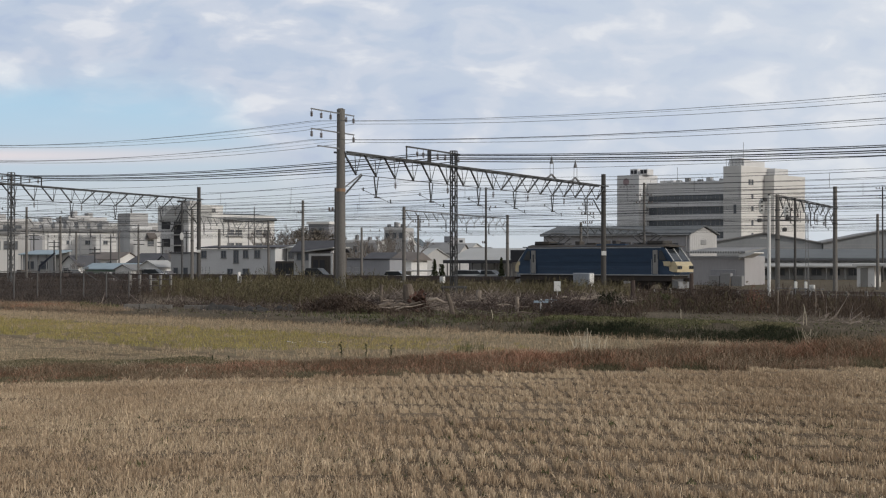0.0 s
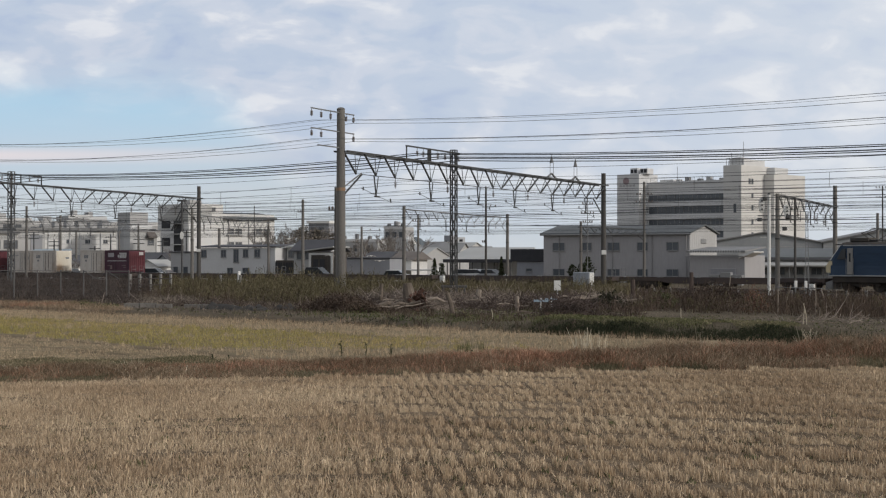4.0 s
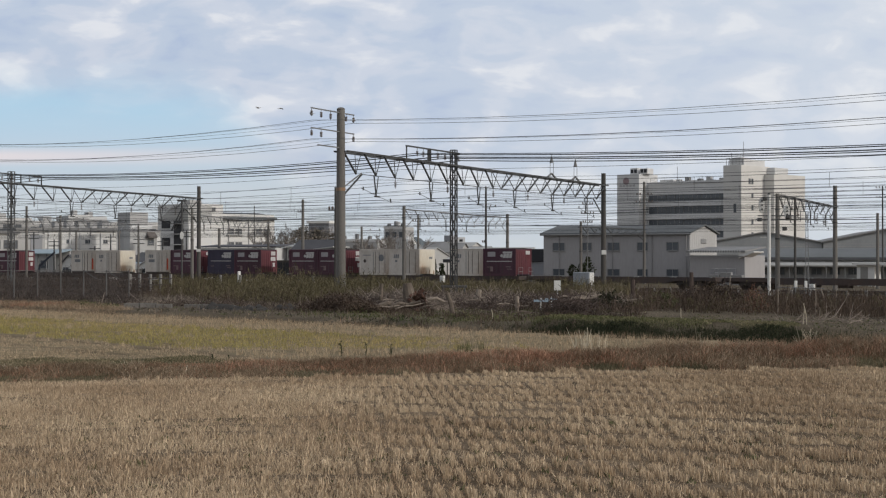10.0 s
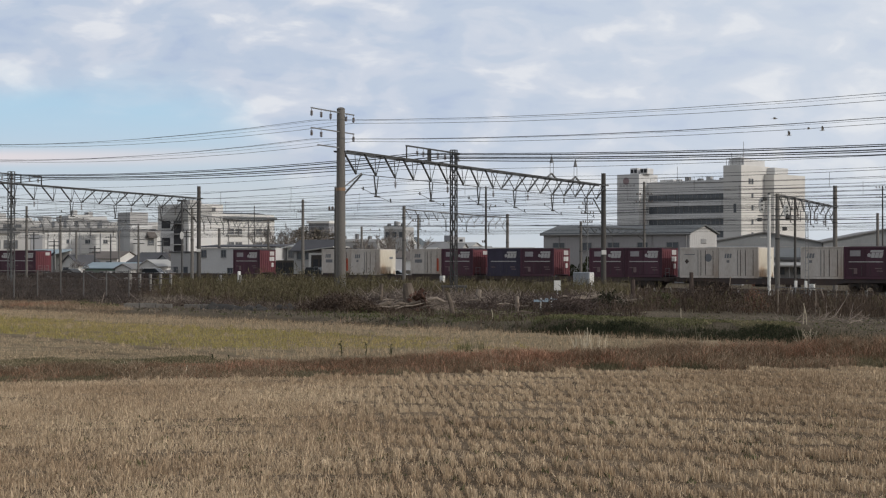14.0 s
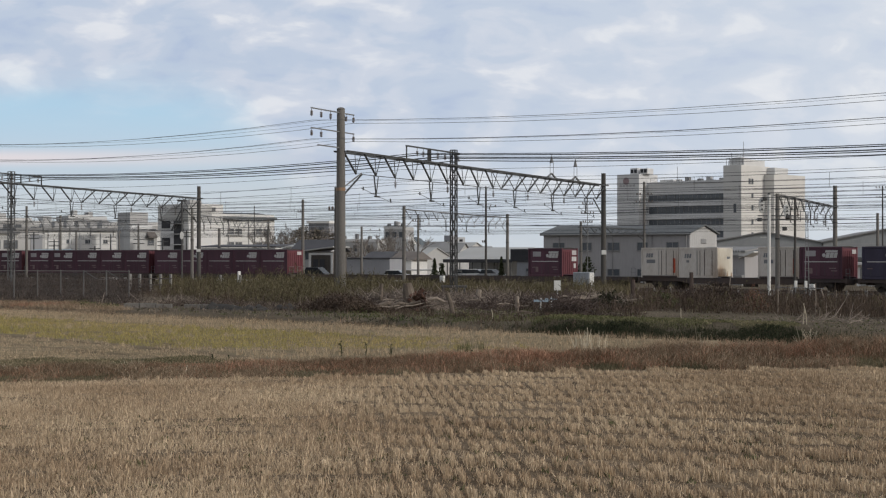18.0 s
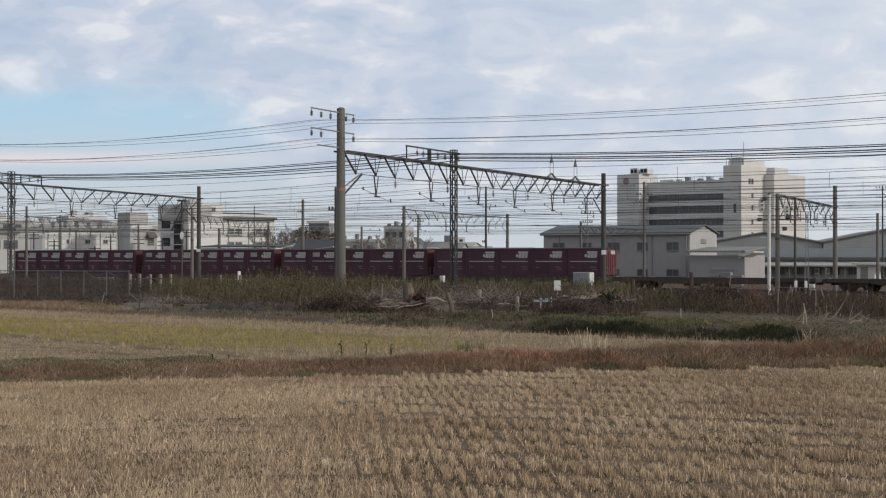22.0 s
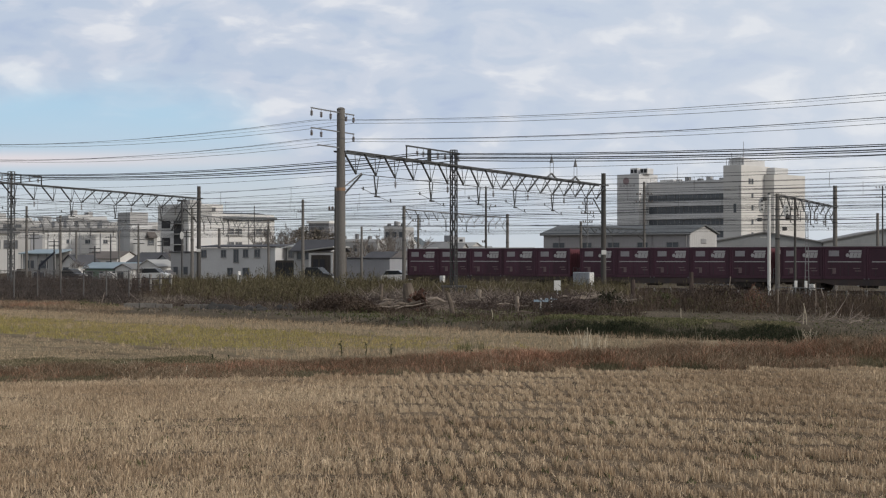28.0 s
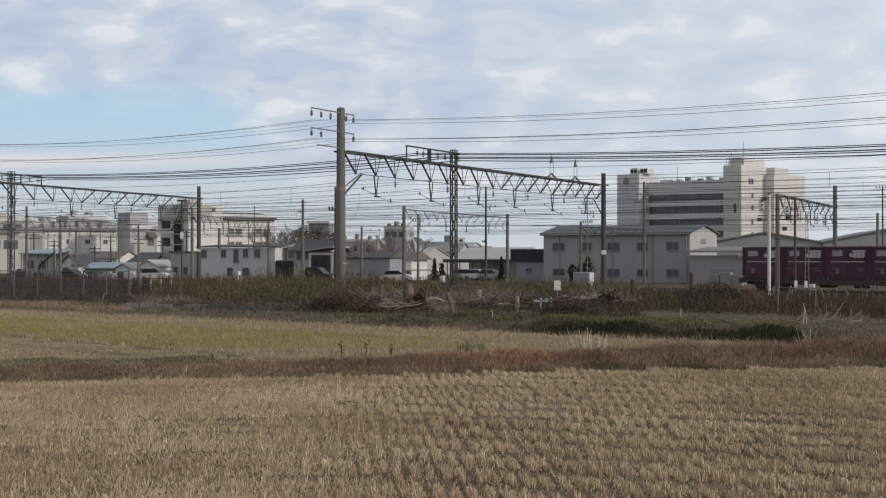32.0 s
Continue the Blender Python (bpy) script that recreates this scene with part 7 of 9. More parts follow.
    # loose straw lying between the rows
    xy = scatter(30000, -9.5, 9.5, 6.5, 23.5, lambda x, y: (ridge_of(x, y) < field_end(x)) & (abs(x) < 0.30 * y + 0.6))
    blades("straw_litter", xy, land(xy[:, 0], xy[:, 1]) + 0.012, rng.uniform(0.006, 0.022, len(xy)), 0.007, 4.5, straw_mat, "loose dry straw lying on the paddy", "straw")
    # a few green weeds in the gaps of the stubble
    xy = clumped(420, -6, 7, 8, 15, lambda x, y: ridge_of(x, y) < -0.6, 9, 0.03)
    blades("paddy_weeds", xy, land(xy[:, 0], xy[:, 1]), rng.uniform(0.015, 0.045, len(xy)), 0.011, 0.9, green_grass, "small green weeds among the stubble", "weeds")


def rut_of(x, y):
    """Metres along y beyond the first wheel track that crosses the second paddy."""
    return y + 1.2 * x - 20.5


def second_paddy():
    al = radians(44)
    a = np.array([math.cos(al), -math.sin(al)]) * 0.24
    b = np.array([math.sin(al), math.cos(al)]) * 0.3
    i, j = np.meshgrid(np.arange(-140, 141), np.arange(-110, 111), indexing="ij")
    c = i.reshape(-1, 1) * a + j.reshape(-1, 1) * b + np.array([-2, 33])
    lane = np.tile(np.arange(221), 281)
    c += rng.normal(0, 0.02, c.shape)
    e, d = edge_of(c[:, 0], c[:, 1]), ridge_of(c[:, 0], c[:, 1])
    w = rut_of(c[:, 0], c[:, 1])
    # wheel tracks stay bare, as does every fifth gap between rows on the dry side
    rut = ((abs(w) < 0.24) | (abs(w + 1.9) < 0.2) | (abs(w - 1.5) < 0.1)) & (rng.uniform(size=len(w)) < 0.62)
    ok = (e < -0.3) & (d > 0.85) & (abs(c[:, 0]) < 0.30 * c[:, 1] + 0.8) & (c[:, 1] < 54) & ~rut
    c, e, d, w, lane = c[ok], e[ok], d[ok], w[ok], lane[ok]
    bare = w < 0
    lush = (w > 0.4 + 1.1 * np.clip(c[:, 0] + 4.5, 0, 9)) & (w < 8.6 + 0.2 * c[:, 0] + rng.normal(0, 0.5, len(c))) & (c[:, 0] < 0.4 + rng.normal(0, 0.7, len(c)))
    green = ~bare & lush & (rng.uniform(size=len(c)) < 0.9)
    dry = ~green & ~bare & ((lane % 5 != 0) | (rng.uniform(size=len(c)) < 0.25))
    for sel, per, hh, sp, m, name, lab in ((green, 34, (0.025, 0.07), 0.05, regrow_mat, "rice_regrowth", "yellow-green rice regrowth in the second paddy"), (dry, 24, (0.03, 0.085), 0.05, stub2_mat, "pale_stubble", "pale dry stubble in the second paddy"),
                                           (bare, 44, (0.012, 0.04), 0.06, stub2_mat, "flattened_stubble", "flattened pale stubble along wheel tracks")):
        q = c[sel]
        xy = np.repeat(q, per, 0) + rng.normal(0, sp, (len(q) * per, 2))
        blades(name, xy, land(xy[:, 0], xy[:, 1]), rng.uniform(*hh, len(xy)), 0.007, 0.6, m, lab, "stubble")


def patchy(x, y, s=1.0, k=0.0):
    """Patches of one kind of weed, a few metres across."""
    return np.sin(0.9 * x * s + k) * np.sin(0.37 * y * s + 0.5 * x * s + 2 * k) + 0.5 * np.sin(2.1 * x * s - 0.8 * y * s + k)


def ridges():
    def half(x):
        return 0.95 + 0.1 * np.clip(x - 1, 0, 5)
    xy = scatter(820000, -9, 9, 17.5, 27.5, lambda x, y: (ridge_of(x, y) > field_end(x) + 0.02 + 0.06 * np.sin(3.1 * x) + 0.04 * np.sin(7.7 * x + 1) + 0.1 * rng.exponential(1, len(x))) & (ridge_of(x, y) < half(x) * (1 + 0.1 * np.sin(2.1 * x)) + 0.55 * np.clip(-1.5 - x, 0, 1) - 0.14 * rng.exponential(1, len(x))) & (abs(x) < 0.30 * y + 0.5))
    x, y = xy.T
    d = ridge_of(x, y)
    rough = 0.5 * np.sin(x * 2.3) + 0.42 * np.sin(x * 5.1 + y) + 0.3 * np.sin(x * 11.3 - 2 * y) + 0.25 * np.sin(x * 19.0 + 5 * y)
    tall = 0.072 + 0.016 * np.clip(x - 0.5, 0, 5) + 0.03 * np.clip(x + 1.5, 0, 1) + 0.032 * rough * (0.7 + 0.3 * np.clip(x, 0, 2))
    mid = np.clip(1.15 - abs(d) / half(x), 0.6, 1)
    h = np.clip(tall, 0.04, 0.4) * mid * rng.uniform(0.5, 1.3, len(x))
    pick = rng.uniform(size=len(x))
    # patches of green, rust and straw colour change along the ridge
    patch = np.sin(1.7 * x + 0.6 * np.sin(3.3 * x) + 2.5 * d) + 0.6 * np.sin(4.9 * x - 3.0 * d + 1)
    front = (d < -0.45 - 0.3 * rng.uniform(size=len(x))) & (patch + rng.normal(0, 0.5, len(x)) > 0.35)
    back = (d > 0.25 + 0.2 * rng.uniform(size=len(x))) & (x < -1.3 + 0.5 * rng.normal(0, 1, len(x)))
    far = (d > 0.3) & (x > 1.2)
    mainp = ~(back | far)
    low = mainp & (front | (pick < 0.06))
    dry = mainp & ~low & (pick > 0.85 + 0.2 * np.clip(patch, -1, 1) - 0.10 * np.clip(x - 1, 0, 3) - 0.12 * np.clip(-0.6 - x, 0, 1))
    brown = mainp & ~low & ~dry & (rng.uniform(size=len(x)) < 0.42 - 0.2 * patch + 0.25 * np.clip(-1 - x, 0, 1))
    red = mainp & ~low & ~dry & ~brown
    for sel, m, k, lab in ((dry, tan_grass, 1.1, "tan dry grass among the ridge's red grass"), (brown, ridge_brown, 0.95, "dull brown grass on the paddy ridge"), (red, red_grass, 1.0, "reddish-brown dry grass on the paddy ridge"), (low, verge_green, 0.62, "dark green grass at the foot of the ridge"), (back, verge_green, 0.85, "dull green grass behind the ridge"), (far, tan_grass, 1.15, "tan dry grass beyond the ridge")):
        n = int(sel.sum())
        blades("ridge_grass", xy[sel], land(x[sel], y[sel]), h[sel] * k * rng.uniform(0.8, 1.25, n), 0.0048, 1.5, m, lab, "grass", bend=True)
    # a strip of low green grass lies behind it in the west
    xy = scatter(70000, -8.5, -1.2, 19.5, 25.5, lambda x, y: (ridge_of(x, y) > 0.5) & (ridge_of(x, y) < 0.9 + 2.1 * np.clip((-1.4 - x) / 2.2, 0, 1) + 0.25 * np.sin(2.9 * x) + 0.15 * np.sin(6.1 * x)) & (abs(x) < 0.3 * y + 0.5) & (patchy(x, y, 2.3, 1) > -0.5 + 0.3 * rng.normal(0, 1, len(x))))
    bushes("ridge_grass", xy, rng.uniform(0.012, 0.035, len(xy)), 0.014, 0.03, 4, verge_green, "low dull green grass behind the ridge", "grass")
    # bleached stalks lie on it here and there
    xy = clumped(60, -8, 9, 19, 25, lambda x, y: (abs(ridge_of(x, y)) < 0.8) & (abs(x) < 0.3 * y), 7, 0.12)
    blades("ridge_straw", xy, land(xy[:, 0], xy[:, 1]) + 0.05, rng.uniform(0.02, 0.07, len(xy)), 0.006, 3.0, pale_reed, "bleached straw caught in the ridge's grass", "straw")
    # brown verge on the far edge of the second paddy
    xy = scatter(150000, -20, 10, 24, 60, lambda x, y: (edge_of(x, y) > -0.45) & (edge_of(x, y) < 0.9) & (abs(x) < 0.32 * y + 1))
    blades("verge_grass", xy, land(xy[:, 0], xy[:, 1]), rng.uniform(0.03, 0.12, len(xy)), 0.010, 0.8, tan_grass, "brown dry grass along the paddy's far edge", "grass")
    # green ditch bank, the slope's shade put into the grass colour
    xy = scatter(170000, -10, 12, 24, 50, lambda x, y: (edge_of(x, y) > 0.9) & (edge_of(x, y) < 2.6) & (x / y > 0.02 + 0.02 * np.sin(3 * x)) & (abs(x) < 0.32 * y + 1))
    blades("bank_grass", xy, land(xy[:, 0], xy[:, 1]), rng.uniform(0.03, 0.1, len(xy)), 0.011, 0.7, bank_green, "green grass on the ditch bank, coloured darker as shaded", "grass")
    xy = scatter(260000, -30, 0, 34, 64, lambda x, y: (edge_of(x, y) > 0.4) & (edge_of(x, y) < 5.6 + 0.9 * np.sin(1.3 * x) + 0.8 * rng.normal(0, 1, len(x))) & (x / y < -0.205 + 0.01 * np.sin(2 * y)) & (x / y > -0.285))
    more = scatter(210000, -16, 3, 30, 62, lambda x, y: (edge_of(x, y) > 0.2) & (edge_of(x, y) < 1.7 + 0.5 * np.sin(2.1 * x) + 0.4 * rng.normal(0, 1, len(x))) & (x / y > -0.21) & (x / y < 0.03 + 0.01 * np.sin(3 * y)) & (patchy(x, y, 2.2, 1) > -0.6))
    xy = np.concatenate([xy, more])
    rusty = patchy(xy[:, 0], xy[:, 1] * 1.6, 0.8, 2) + 0.35 * rng.normal(0, 1, len(xy)) > 1.0
    for sel, m, lab in ((rusty, red_grass, "rusty dry grass below the fence"), (~rusty, tan_grass, "tan dry grass below the fence")):
        q = xy[sel]
        blades("verge_grass", q, land(q[:, 0], q[:, 1]), rng.uniform(0.03, 0.14, len(q)), 0.013, 1.2, m, lab, "grass")


def waste_ground():
    # low green and grey cover
    xy = scatter(42000, -24, 24, 34, 74, lambda x, y: (edge_of(x, y) > 2.6) & (edge_of(x, y) < 18) & (x / y > -0.09) & (x / y < 0.11))
    blades("low_grass", xy, land(xy[:, 0], xy[:, 1]), rng.uniform(0.03, 0.13, len(xy)), 0.016, 0.8, green_grass, "short green grass on waste ground", "grass")
    xy = scatter(30000, -6, 26, 30, 66, lambda x, y: (edge_of(x, y) > 2.8) & (edge_of(x, y) < 17) & (x / y > 0.09))
    blades("low_grass", xy, land(xy[:, 0], xy[:, 1]), rng.uniform(0.02, 0.06, len(xy)), 0.016, 1.4, pale_brush, "short grey dry grass on waste ground", "grass")
    xy = scatter(20000, -24, 6, 40, 76, lambda x, y: (edge_of(x, y) > 2.6) & (edge_of(x, y) < 22) & (x / y < -0.06) & (x / y > -0.2))
    blades("low_grass", xy, land(xy[:, 0], xy[:, 1]), rng.uniform(0.03, 0.15, len(xy)), 0.018, 0.8, grey_brush, "sparse dry grass on waste ground", "grass")
    # tall weeds up to the railway
    def tall(n, per, keep, h0, h1, m, lab, w, spread=0.22, lean=0.5):
        xy = clumped(n, -45, 42, 44, 132, keep, per, spread)
        k = len(xy) // per
        h = (h0 + (h1 - h0) * rng.uniform(0, 1, len(xy)) ** 1.6) * np.repeat(rng.uniform(0.55, 1.25, k), per)
        blades("tall_weeds", xy, land(xy[:, 0], xy[:, 1]) - 0.05, h, w, lean, m, lab, "weeds")
    tall(5200, 22, lambda x, y: (edge_of(x, y) > 34) & (edge_of(x, y) < 58) & (x / y > -0.176 + 0.01 * np.sin(y)) & (x / y < 0.12), 0.4, 1.15, weed_mat, "tall yellow-green weeds beside the railway", 0.022)
    tall(4200, 24, lambda x, y: (edge_of(x, y) > 19 + 1.5 * np.sin(0.9 * x)) & (edge_of(x, y) < 34) & (x / y > -0.18) & (x / y < -0.025), 0.3, 0.95, weed_mat, "tall olive weeds on waste ground", 0.016)
    tall(4600, 22, lambda x, y: (edge_of(x, y) > 15) & (edge_of(x, y) < 34) & (x / y > -0.19) & (x / y < 0.125), 0.15, 0.6, brown_weed, "brown dead weeds on waste ground", 0.015)
    tall(5600, 26, lambda x, y: (edge_of(x, y) > 17 + 0.8 * np.sin(x)) & (edge_of(x, y) < 32) & (x / y > 0.122), 0.3, 1.0, brown_weed, "dense dark brown dead weeds", 0.015, 0.22, 0.5)
    tall(2400, 16, lambda x, y: (edge_of(x, y) > 30) & (edge_of(x, y) < 56) & (x / y > 0.12), 0.2, 0.6, brown_weed, "brown dead weeds beside the railway", 0.02)
    tall(1100, 18, lambda x, y: (edge_of(x, y) > 18) & (edge_of(x, y) < 27) & (x / y > 0.235), 0.4, 1.02, weed_mat, "tall yellowish weeds on waste ground", 0.016)
    tall(5200, 18, lambda x, y: (edge_of(x, y) > 23) & (edge_of(x, y) < 50) & (x / y < -0.19), 0.45, 1.15, fence_weed, "brown dead weeds behind a wire fence", 0.02)


def leafy_weeds():
    """Bushy dead and green plants that fill the ground between the paddies and the railway."""
    def grow(n, keep, h0, h1, leaf, spread, per, m, lab):
        xy = scatter(n, -45, 42, 24, 128, keep)
        h = (h0 + (h1 - h0) * rng.uniform(0, 1, len(xy)) ** 1.5) * (0.75 + 0.3 * np.sin(xy[:, 0] * 1.3) * np.sin(xy[:, 1] * 0.7 + xy[:, 0] * 0.4))
        slim = m in (weed_mat, brown_weed, fence_weed)
        bushes("leafy_weeds", xy, h, leaf * (1.6 if slim else 1.0), spread, int(per * (1.5 if slim else 1)), m, lab, "weeds", slim)
    grow(42000, lambda x, y: (edge_of(x, y) > 36) & (edge_of(x, y) < 58) & (x / y > -0.18) & (x / y < 0.12), 0.6, 1.2, 0.07, 0.16, 12, weed_mat, "bushy olive-brown weeds beside the railway")
    grow(26000, lambda x, y: (edge_of(x, y) > 18 + 2 * np.sin(0.9 * x)) & (edge_of(x, y) < 36) & (x / y > -0.178) & (x / y < -0.02), 0.35, 0.9, 0.055, 0.13, 13, weed_mat, "bushy olive-brown weeds on waste ground")
    grow(42000, lambda x, y: (edge_of(x, y) > 11 + 3 * np.sin(1.1 * x)) & (edge_of(x, y) < 36) & (x / y > -0.08) & (x / y < 0.125), 0.12, 0.55, 0.05, 0.14, 12, brown_weed, "low bushy brown weeds on waste ground")
    grow(42000, lambda x, y: (edge_of(x, y) > 17 + 0.8 * np.sin(x)) & (edge_of(x, y) < 34) & (x / y > 0.12), 0.45, 1.02, 0.055, 0.13, 13, brown_weed, "bushy dark brown dead weeds")
    grow(16000, lambda x, y: (edge_of(x, y) > 36) & (edge_of(x, y) < 58) & (x / y > -0.18) & (x / y < 0.12) & (patchy(x, y) > 0.25), 0.65, 1.35, 0.07, 0.16, 12, brown_weed, "dark brown bushy weeds beside the railway")
    grow(15000, lambda x, y: (edge_of(x, y) > 18) & (edge_of(x, y) < 36) & (x / y > -0.178) & (x / y < -0.02) & (patchy(x, y, 1.3, 1) > 0.2), 0.4, 1.0, 0.055, 0.13, 13, brown_weed, "dark brown bushy weeds on waste ground")
    grow(110000, lambda x, y: (edge_of(x, y) > 15.5 + 0.8 * np.sin(3 * x)) & (edge_of(x, y) < 22) & (x / y > -0.125) & (x / y < -0.035), 0.95, 1.6, 0.055, 0.12, 13, weed_mat, "bushy olive weeds hiding the pole's foot")
    grow(90000, lambda x, y: (edge_of(x, y) > 12.5 + np.sin(2 * x)) & (edge_of(x, y) < 20) & (x / y > -0.155) & (x / y < -0.03), 0.3, 0.85, 0.05, 0.12, 13, weed_mat, "bushy olive weeds round the pole's foot")
    grow(60000, lambda x, y: (edge_of(x, y) > 11 + np.sin(2 * x)) & (edge_of(x, y) < 20) & (x / y > -0.155) & (x / y < -0.03) & (patchy(x, y, 1.6, 2) > 0), 0.2, 0.75, 0.05, 0.12, 12, brown_weed, "bushy brown weeds round the pole's foot")
    grow(24000, lambda x, y: (edge_of(x, y) > 17) & (edge_of(x, y) < 34) & (x / y > 0.12) & (patchy(x, y, 1.4, 3) > 0.3), 0.5, 1.12, 0.055, 0.13, 12, weed_mat, "yellowish bushy weeds in patches")
    grow(9000, lambda x, y: (edge_of(x, y) > 22) & (edge_of(x, y) < 52) & (x / y < -0.185) & (patchy(x, y, 1.2, 4) > 0.3), 0.5, 1.0, 0.05, 0.16, 11, brown_weed, "paler dry weeds in patches behind a wire fence")
    grow(26000, lambda x, y: (edge_of(x, y) > 30) & (edge_of(x, y) < 56) & (x / y > 0.12), 0.2, 0.6, 0.06, 0.16, 10, brown_weed, "bushy brown dead weeds beside the railway")
    # dark low growth added to stand in for the shaded foot of the weeds
    grow(60000, lambda x, y: (edge_of(x, y) > 6.3 + 0.8 * np.sin(1.3 * x)) & (edge_of(x, y) < 23) & (x / y < -0.195 + 0.008 * np.sin(y)), 0.1, 0.42, 0.045, 0.13, 10, fence_weed, "low dead weeds round a wire fence, added as a dark shaded band")
    grow(38000, lambda x, y: (edge_of(x, y) > 22) & (edge_of(x, y) < 52) & (x / y < -0.185), 0.5, 1.1, 0.05, 0.16, 14, fence_weed, "bushy brown dead weeds behind a wire fence")
    # bank face painted dark for shade, its top bright for sunlight
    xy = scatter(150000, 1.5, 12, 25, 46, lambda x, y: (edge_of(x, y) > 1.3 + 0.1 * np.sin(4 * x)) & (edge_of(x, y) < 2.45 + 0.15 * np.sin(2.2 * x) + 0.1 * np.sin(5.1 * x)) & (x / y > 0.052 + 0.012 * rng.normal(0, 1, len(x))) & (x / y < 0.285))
    bushes("leafy_weeds", xy, rng.uniform(0.03, 0.085, len(xy)), 0.035, 0.04, 9, bank_green, "dense green grass on the ditch bank, coloured darker as shaded", "weeds", True)
    xy = scatter(90000, 1.5, 12, 25, 46, lambda x, y: (edge_of(x, y) > 2.4) & (edge_of(x, y) < 4.3) & (x / y > 0.05) & (x / y < 0.21 + 0.02 * np.sin(3 * x)) & (patchy(x, y, 1.6, 2) > -0.6))
    bushes("leafy_weeds", xy, rng.uniform(0.02, 0.07, len(xy)), 0.022, 0.04, 5, rim_green, "green grass along the top of the bank, coloured brighter as lit")
    grow(30000, lambda x, y: (edge_of(x, y) > 0.6) & (edge_of(x, y) < 3.5) & (x / y > -0.1) & (x / y < 0.03) & (y < 60), 0.05, 0.28, 0.035, 0.09, 10, dark_green, "scrubby growth on the ditch bank, coloured darker as shaded")
    grow(70000, lambda x, y: (edge_of(x, y) > 1.8) & (edge_of(x, y) < 8.5) & (x / y > -0.05 + 0.01 * np.sin(y)) & (x / y < 0.06 + 0.02 * np.sin(2 * y)) & (y < 60) & (patchy(x, y, 1.5, 3) > 0.15), 0.06, 0.24, 0.036, 0.09, 11, green_grass, "green grassy mound below the brush")
    grow(40000, lambda x, y: (edge_of(x, y) > 2.2 + 0.5 * np.sin(2 * x)) & (edge_of(x, y) < 8) & (x / y > -0.04) & (x / y < 0.085) & (y < 60) & (patchy(x, y, 1.8, 2) > -0.3), 0.08, 0.34, 0.04, 0.09, 12, brown_weed, "brown brush spilling down to the ditch bank")
    grow(26000, lambda x, y: (edge_of(x, y) > 2.6) & (edge_of(x, y) < 5.5) & (x / y > 0.06) & (x / y < 0.24) & (y < 60), 0.03, 0.12, 0.03, 0.08, 9, green_grass, "low green grass above the ditch bank")
    grow(30000, lambda x, y: (edge_of(x, y) > 3) & (edge_of(x, y) < 14) & (x / y > 0.09) & (x / y < 0.3) & (y < 60) & (patchy(x, y, 1.1, 5) > -0.4), 0.03, 0.11, 0.03, 0.1, 9, green_grass, "short green grass on waste ground")
    grow(60000, lambda x, y: (edge_of(x, y) > 3.2) & (edge_of(x, y) < 7) & (x / y > -0.232 + 0.006 * np.sin(3 * y)) & (x / y < -0.206) & (y < 76), 0.06, 0.22, 0.05, 0.1, 10, green_grass, "green weedy patch beside a kerb")
    grow(26000, lambda x, y: (edge_of(x, y) > 1) & (edge_of(x, y) < 12) & (x / y > -0.17) & (x / y < -0.07) & (y < 70) & (patchy(x, y, 1.7, 6) > 0.1), 0.03, 0.14, 0.04, 0.1, 9, green_grass, "low green weeds by the ditch")
    grow(22000, lambda x, y: (edge_of(x, y) > 5) & (edge_of(x, y) < 14) & (x / y > -0.18) & (x / y < -0.07) & (y < 72) & (patchy(x, y, 1.9, 7) > 0.2), 0.05, 0.2, 0.045, 0.1, 10, brown_weed, "low brown weeds by the ditch")
    grow(9000, lambda x, y: (edge_of(x, y) > 2.6) & (edge_of(x, y) < 5) & (x / y > -0.21) & (x / y < -0.11) & (patchy(x, y, 2.6, 3) > 0.1), 0.05, 0.2, 0.04, 0.08, 8, dark_green, "dark weeds leaning over the kerb")
    grow(20000, lambda x, y: (edge_of(x, y) > 3) & (edge_of(x, y) < 17) & (x / y > -0.08) & (x / y < 0.13) & (y < 66), 0.04, 0.2, 0.035, 0.09, 8, green_grass, "low green weeds on waste ground")
    grow(12000, lambda x, y: (edge_of(x, y) > 3) & (edge_of(x, y) < 20) & (x / y < -0.09) & (x / y > -0.21) & (y < 76), 0.04, 0.22, 0.04, 0.1, 8, grey_brush, "low dry scrub on waste ground")


rng = np.random.default_rng(11)
stubble()
second_paddy()
ridges()
waste_ground()
leafy_weeds()


def lone_bush(x, y, n, sx, sy, h0, h1, leaf, m, label):
    xy = np.stack([rng.normal(x, sx, n), rng.normal(y, sy, n)], 1)
    fall = np.exp(-((xy[:, 0] - x) / sx / 1.6) ** 2)
    bushes("bush", xy, (h0 + (h1 - h0) * rng.uniform(0.3, 1, n)) * (0.35 + 0.65 * fall), leaf, 0.1, 16, m, label, "bush")


lone_bush(10.23, 52.00, 55, 0.22, 0.25, 0.5, 1.0, 0.034, rust_bush, "rust-red dry bush on waste ground")
lone_bush(-3.09, 47.50, 420, 0.55, 0.35, 0.3, 0.62, 0.04, brown_weed, "dark brown scrubby mound by the paddy")
lone_bush(-2.42, 47.00, 260, 0.4, 0.3, 0.15, 0.34, 0.04, brown_weed, "brown scrub at the mound's foot")
lone_bush(9.79, 57.00, 560, 0.85, 0.3, 0.6, 1.1, 0.034, brown_weed, "dark dead climber on a fence")
lone_bush(7.76, 57.00, 160, 0.4, 0.3, 0.3, 0.7, 0.045, green_grass, "green bush among dead weeds")
lone_bush(5.82, 56.00, 140, 0.35, 0.3, 0.3, 0.75, 0.045, dark_green, "dark green bush by the brush heap")
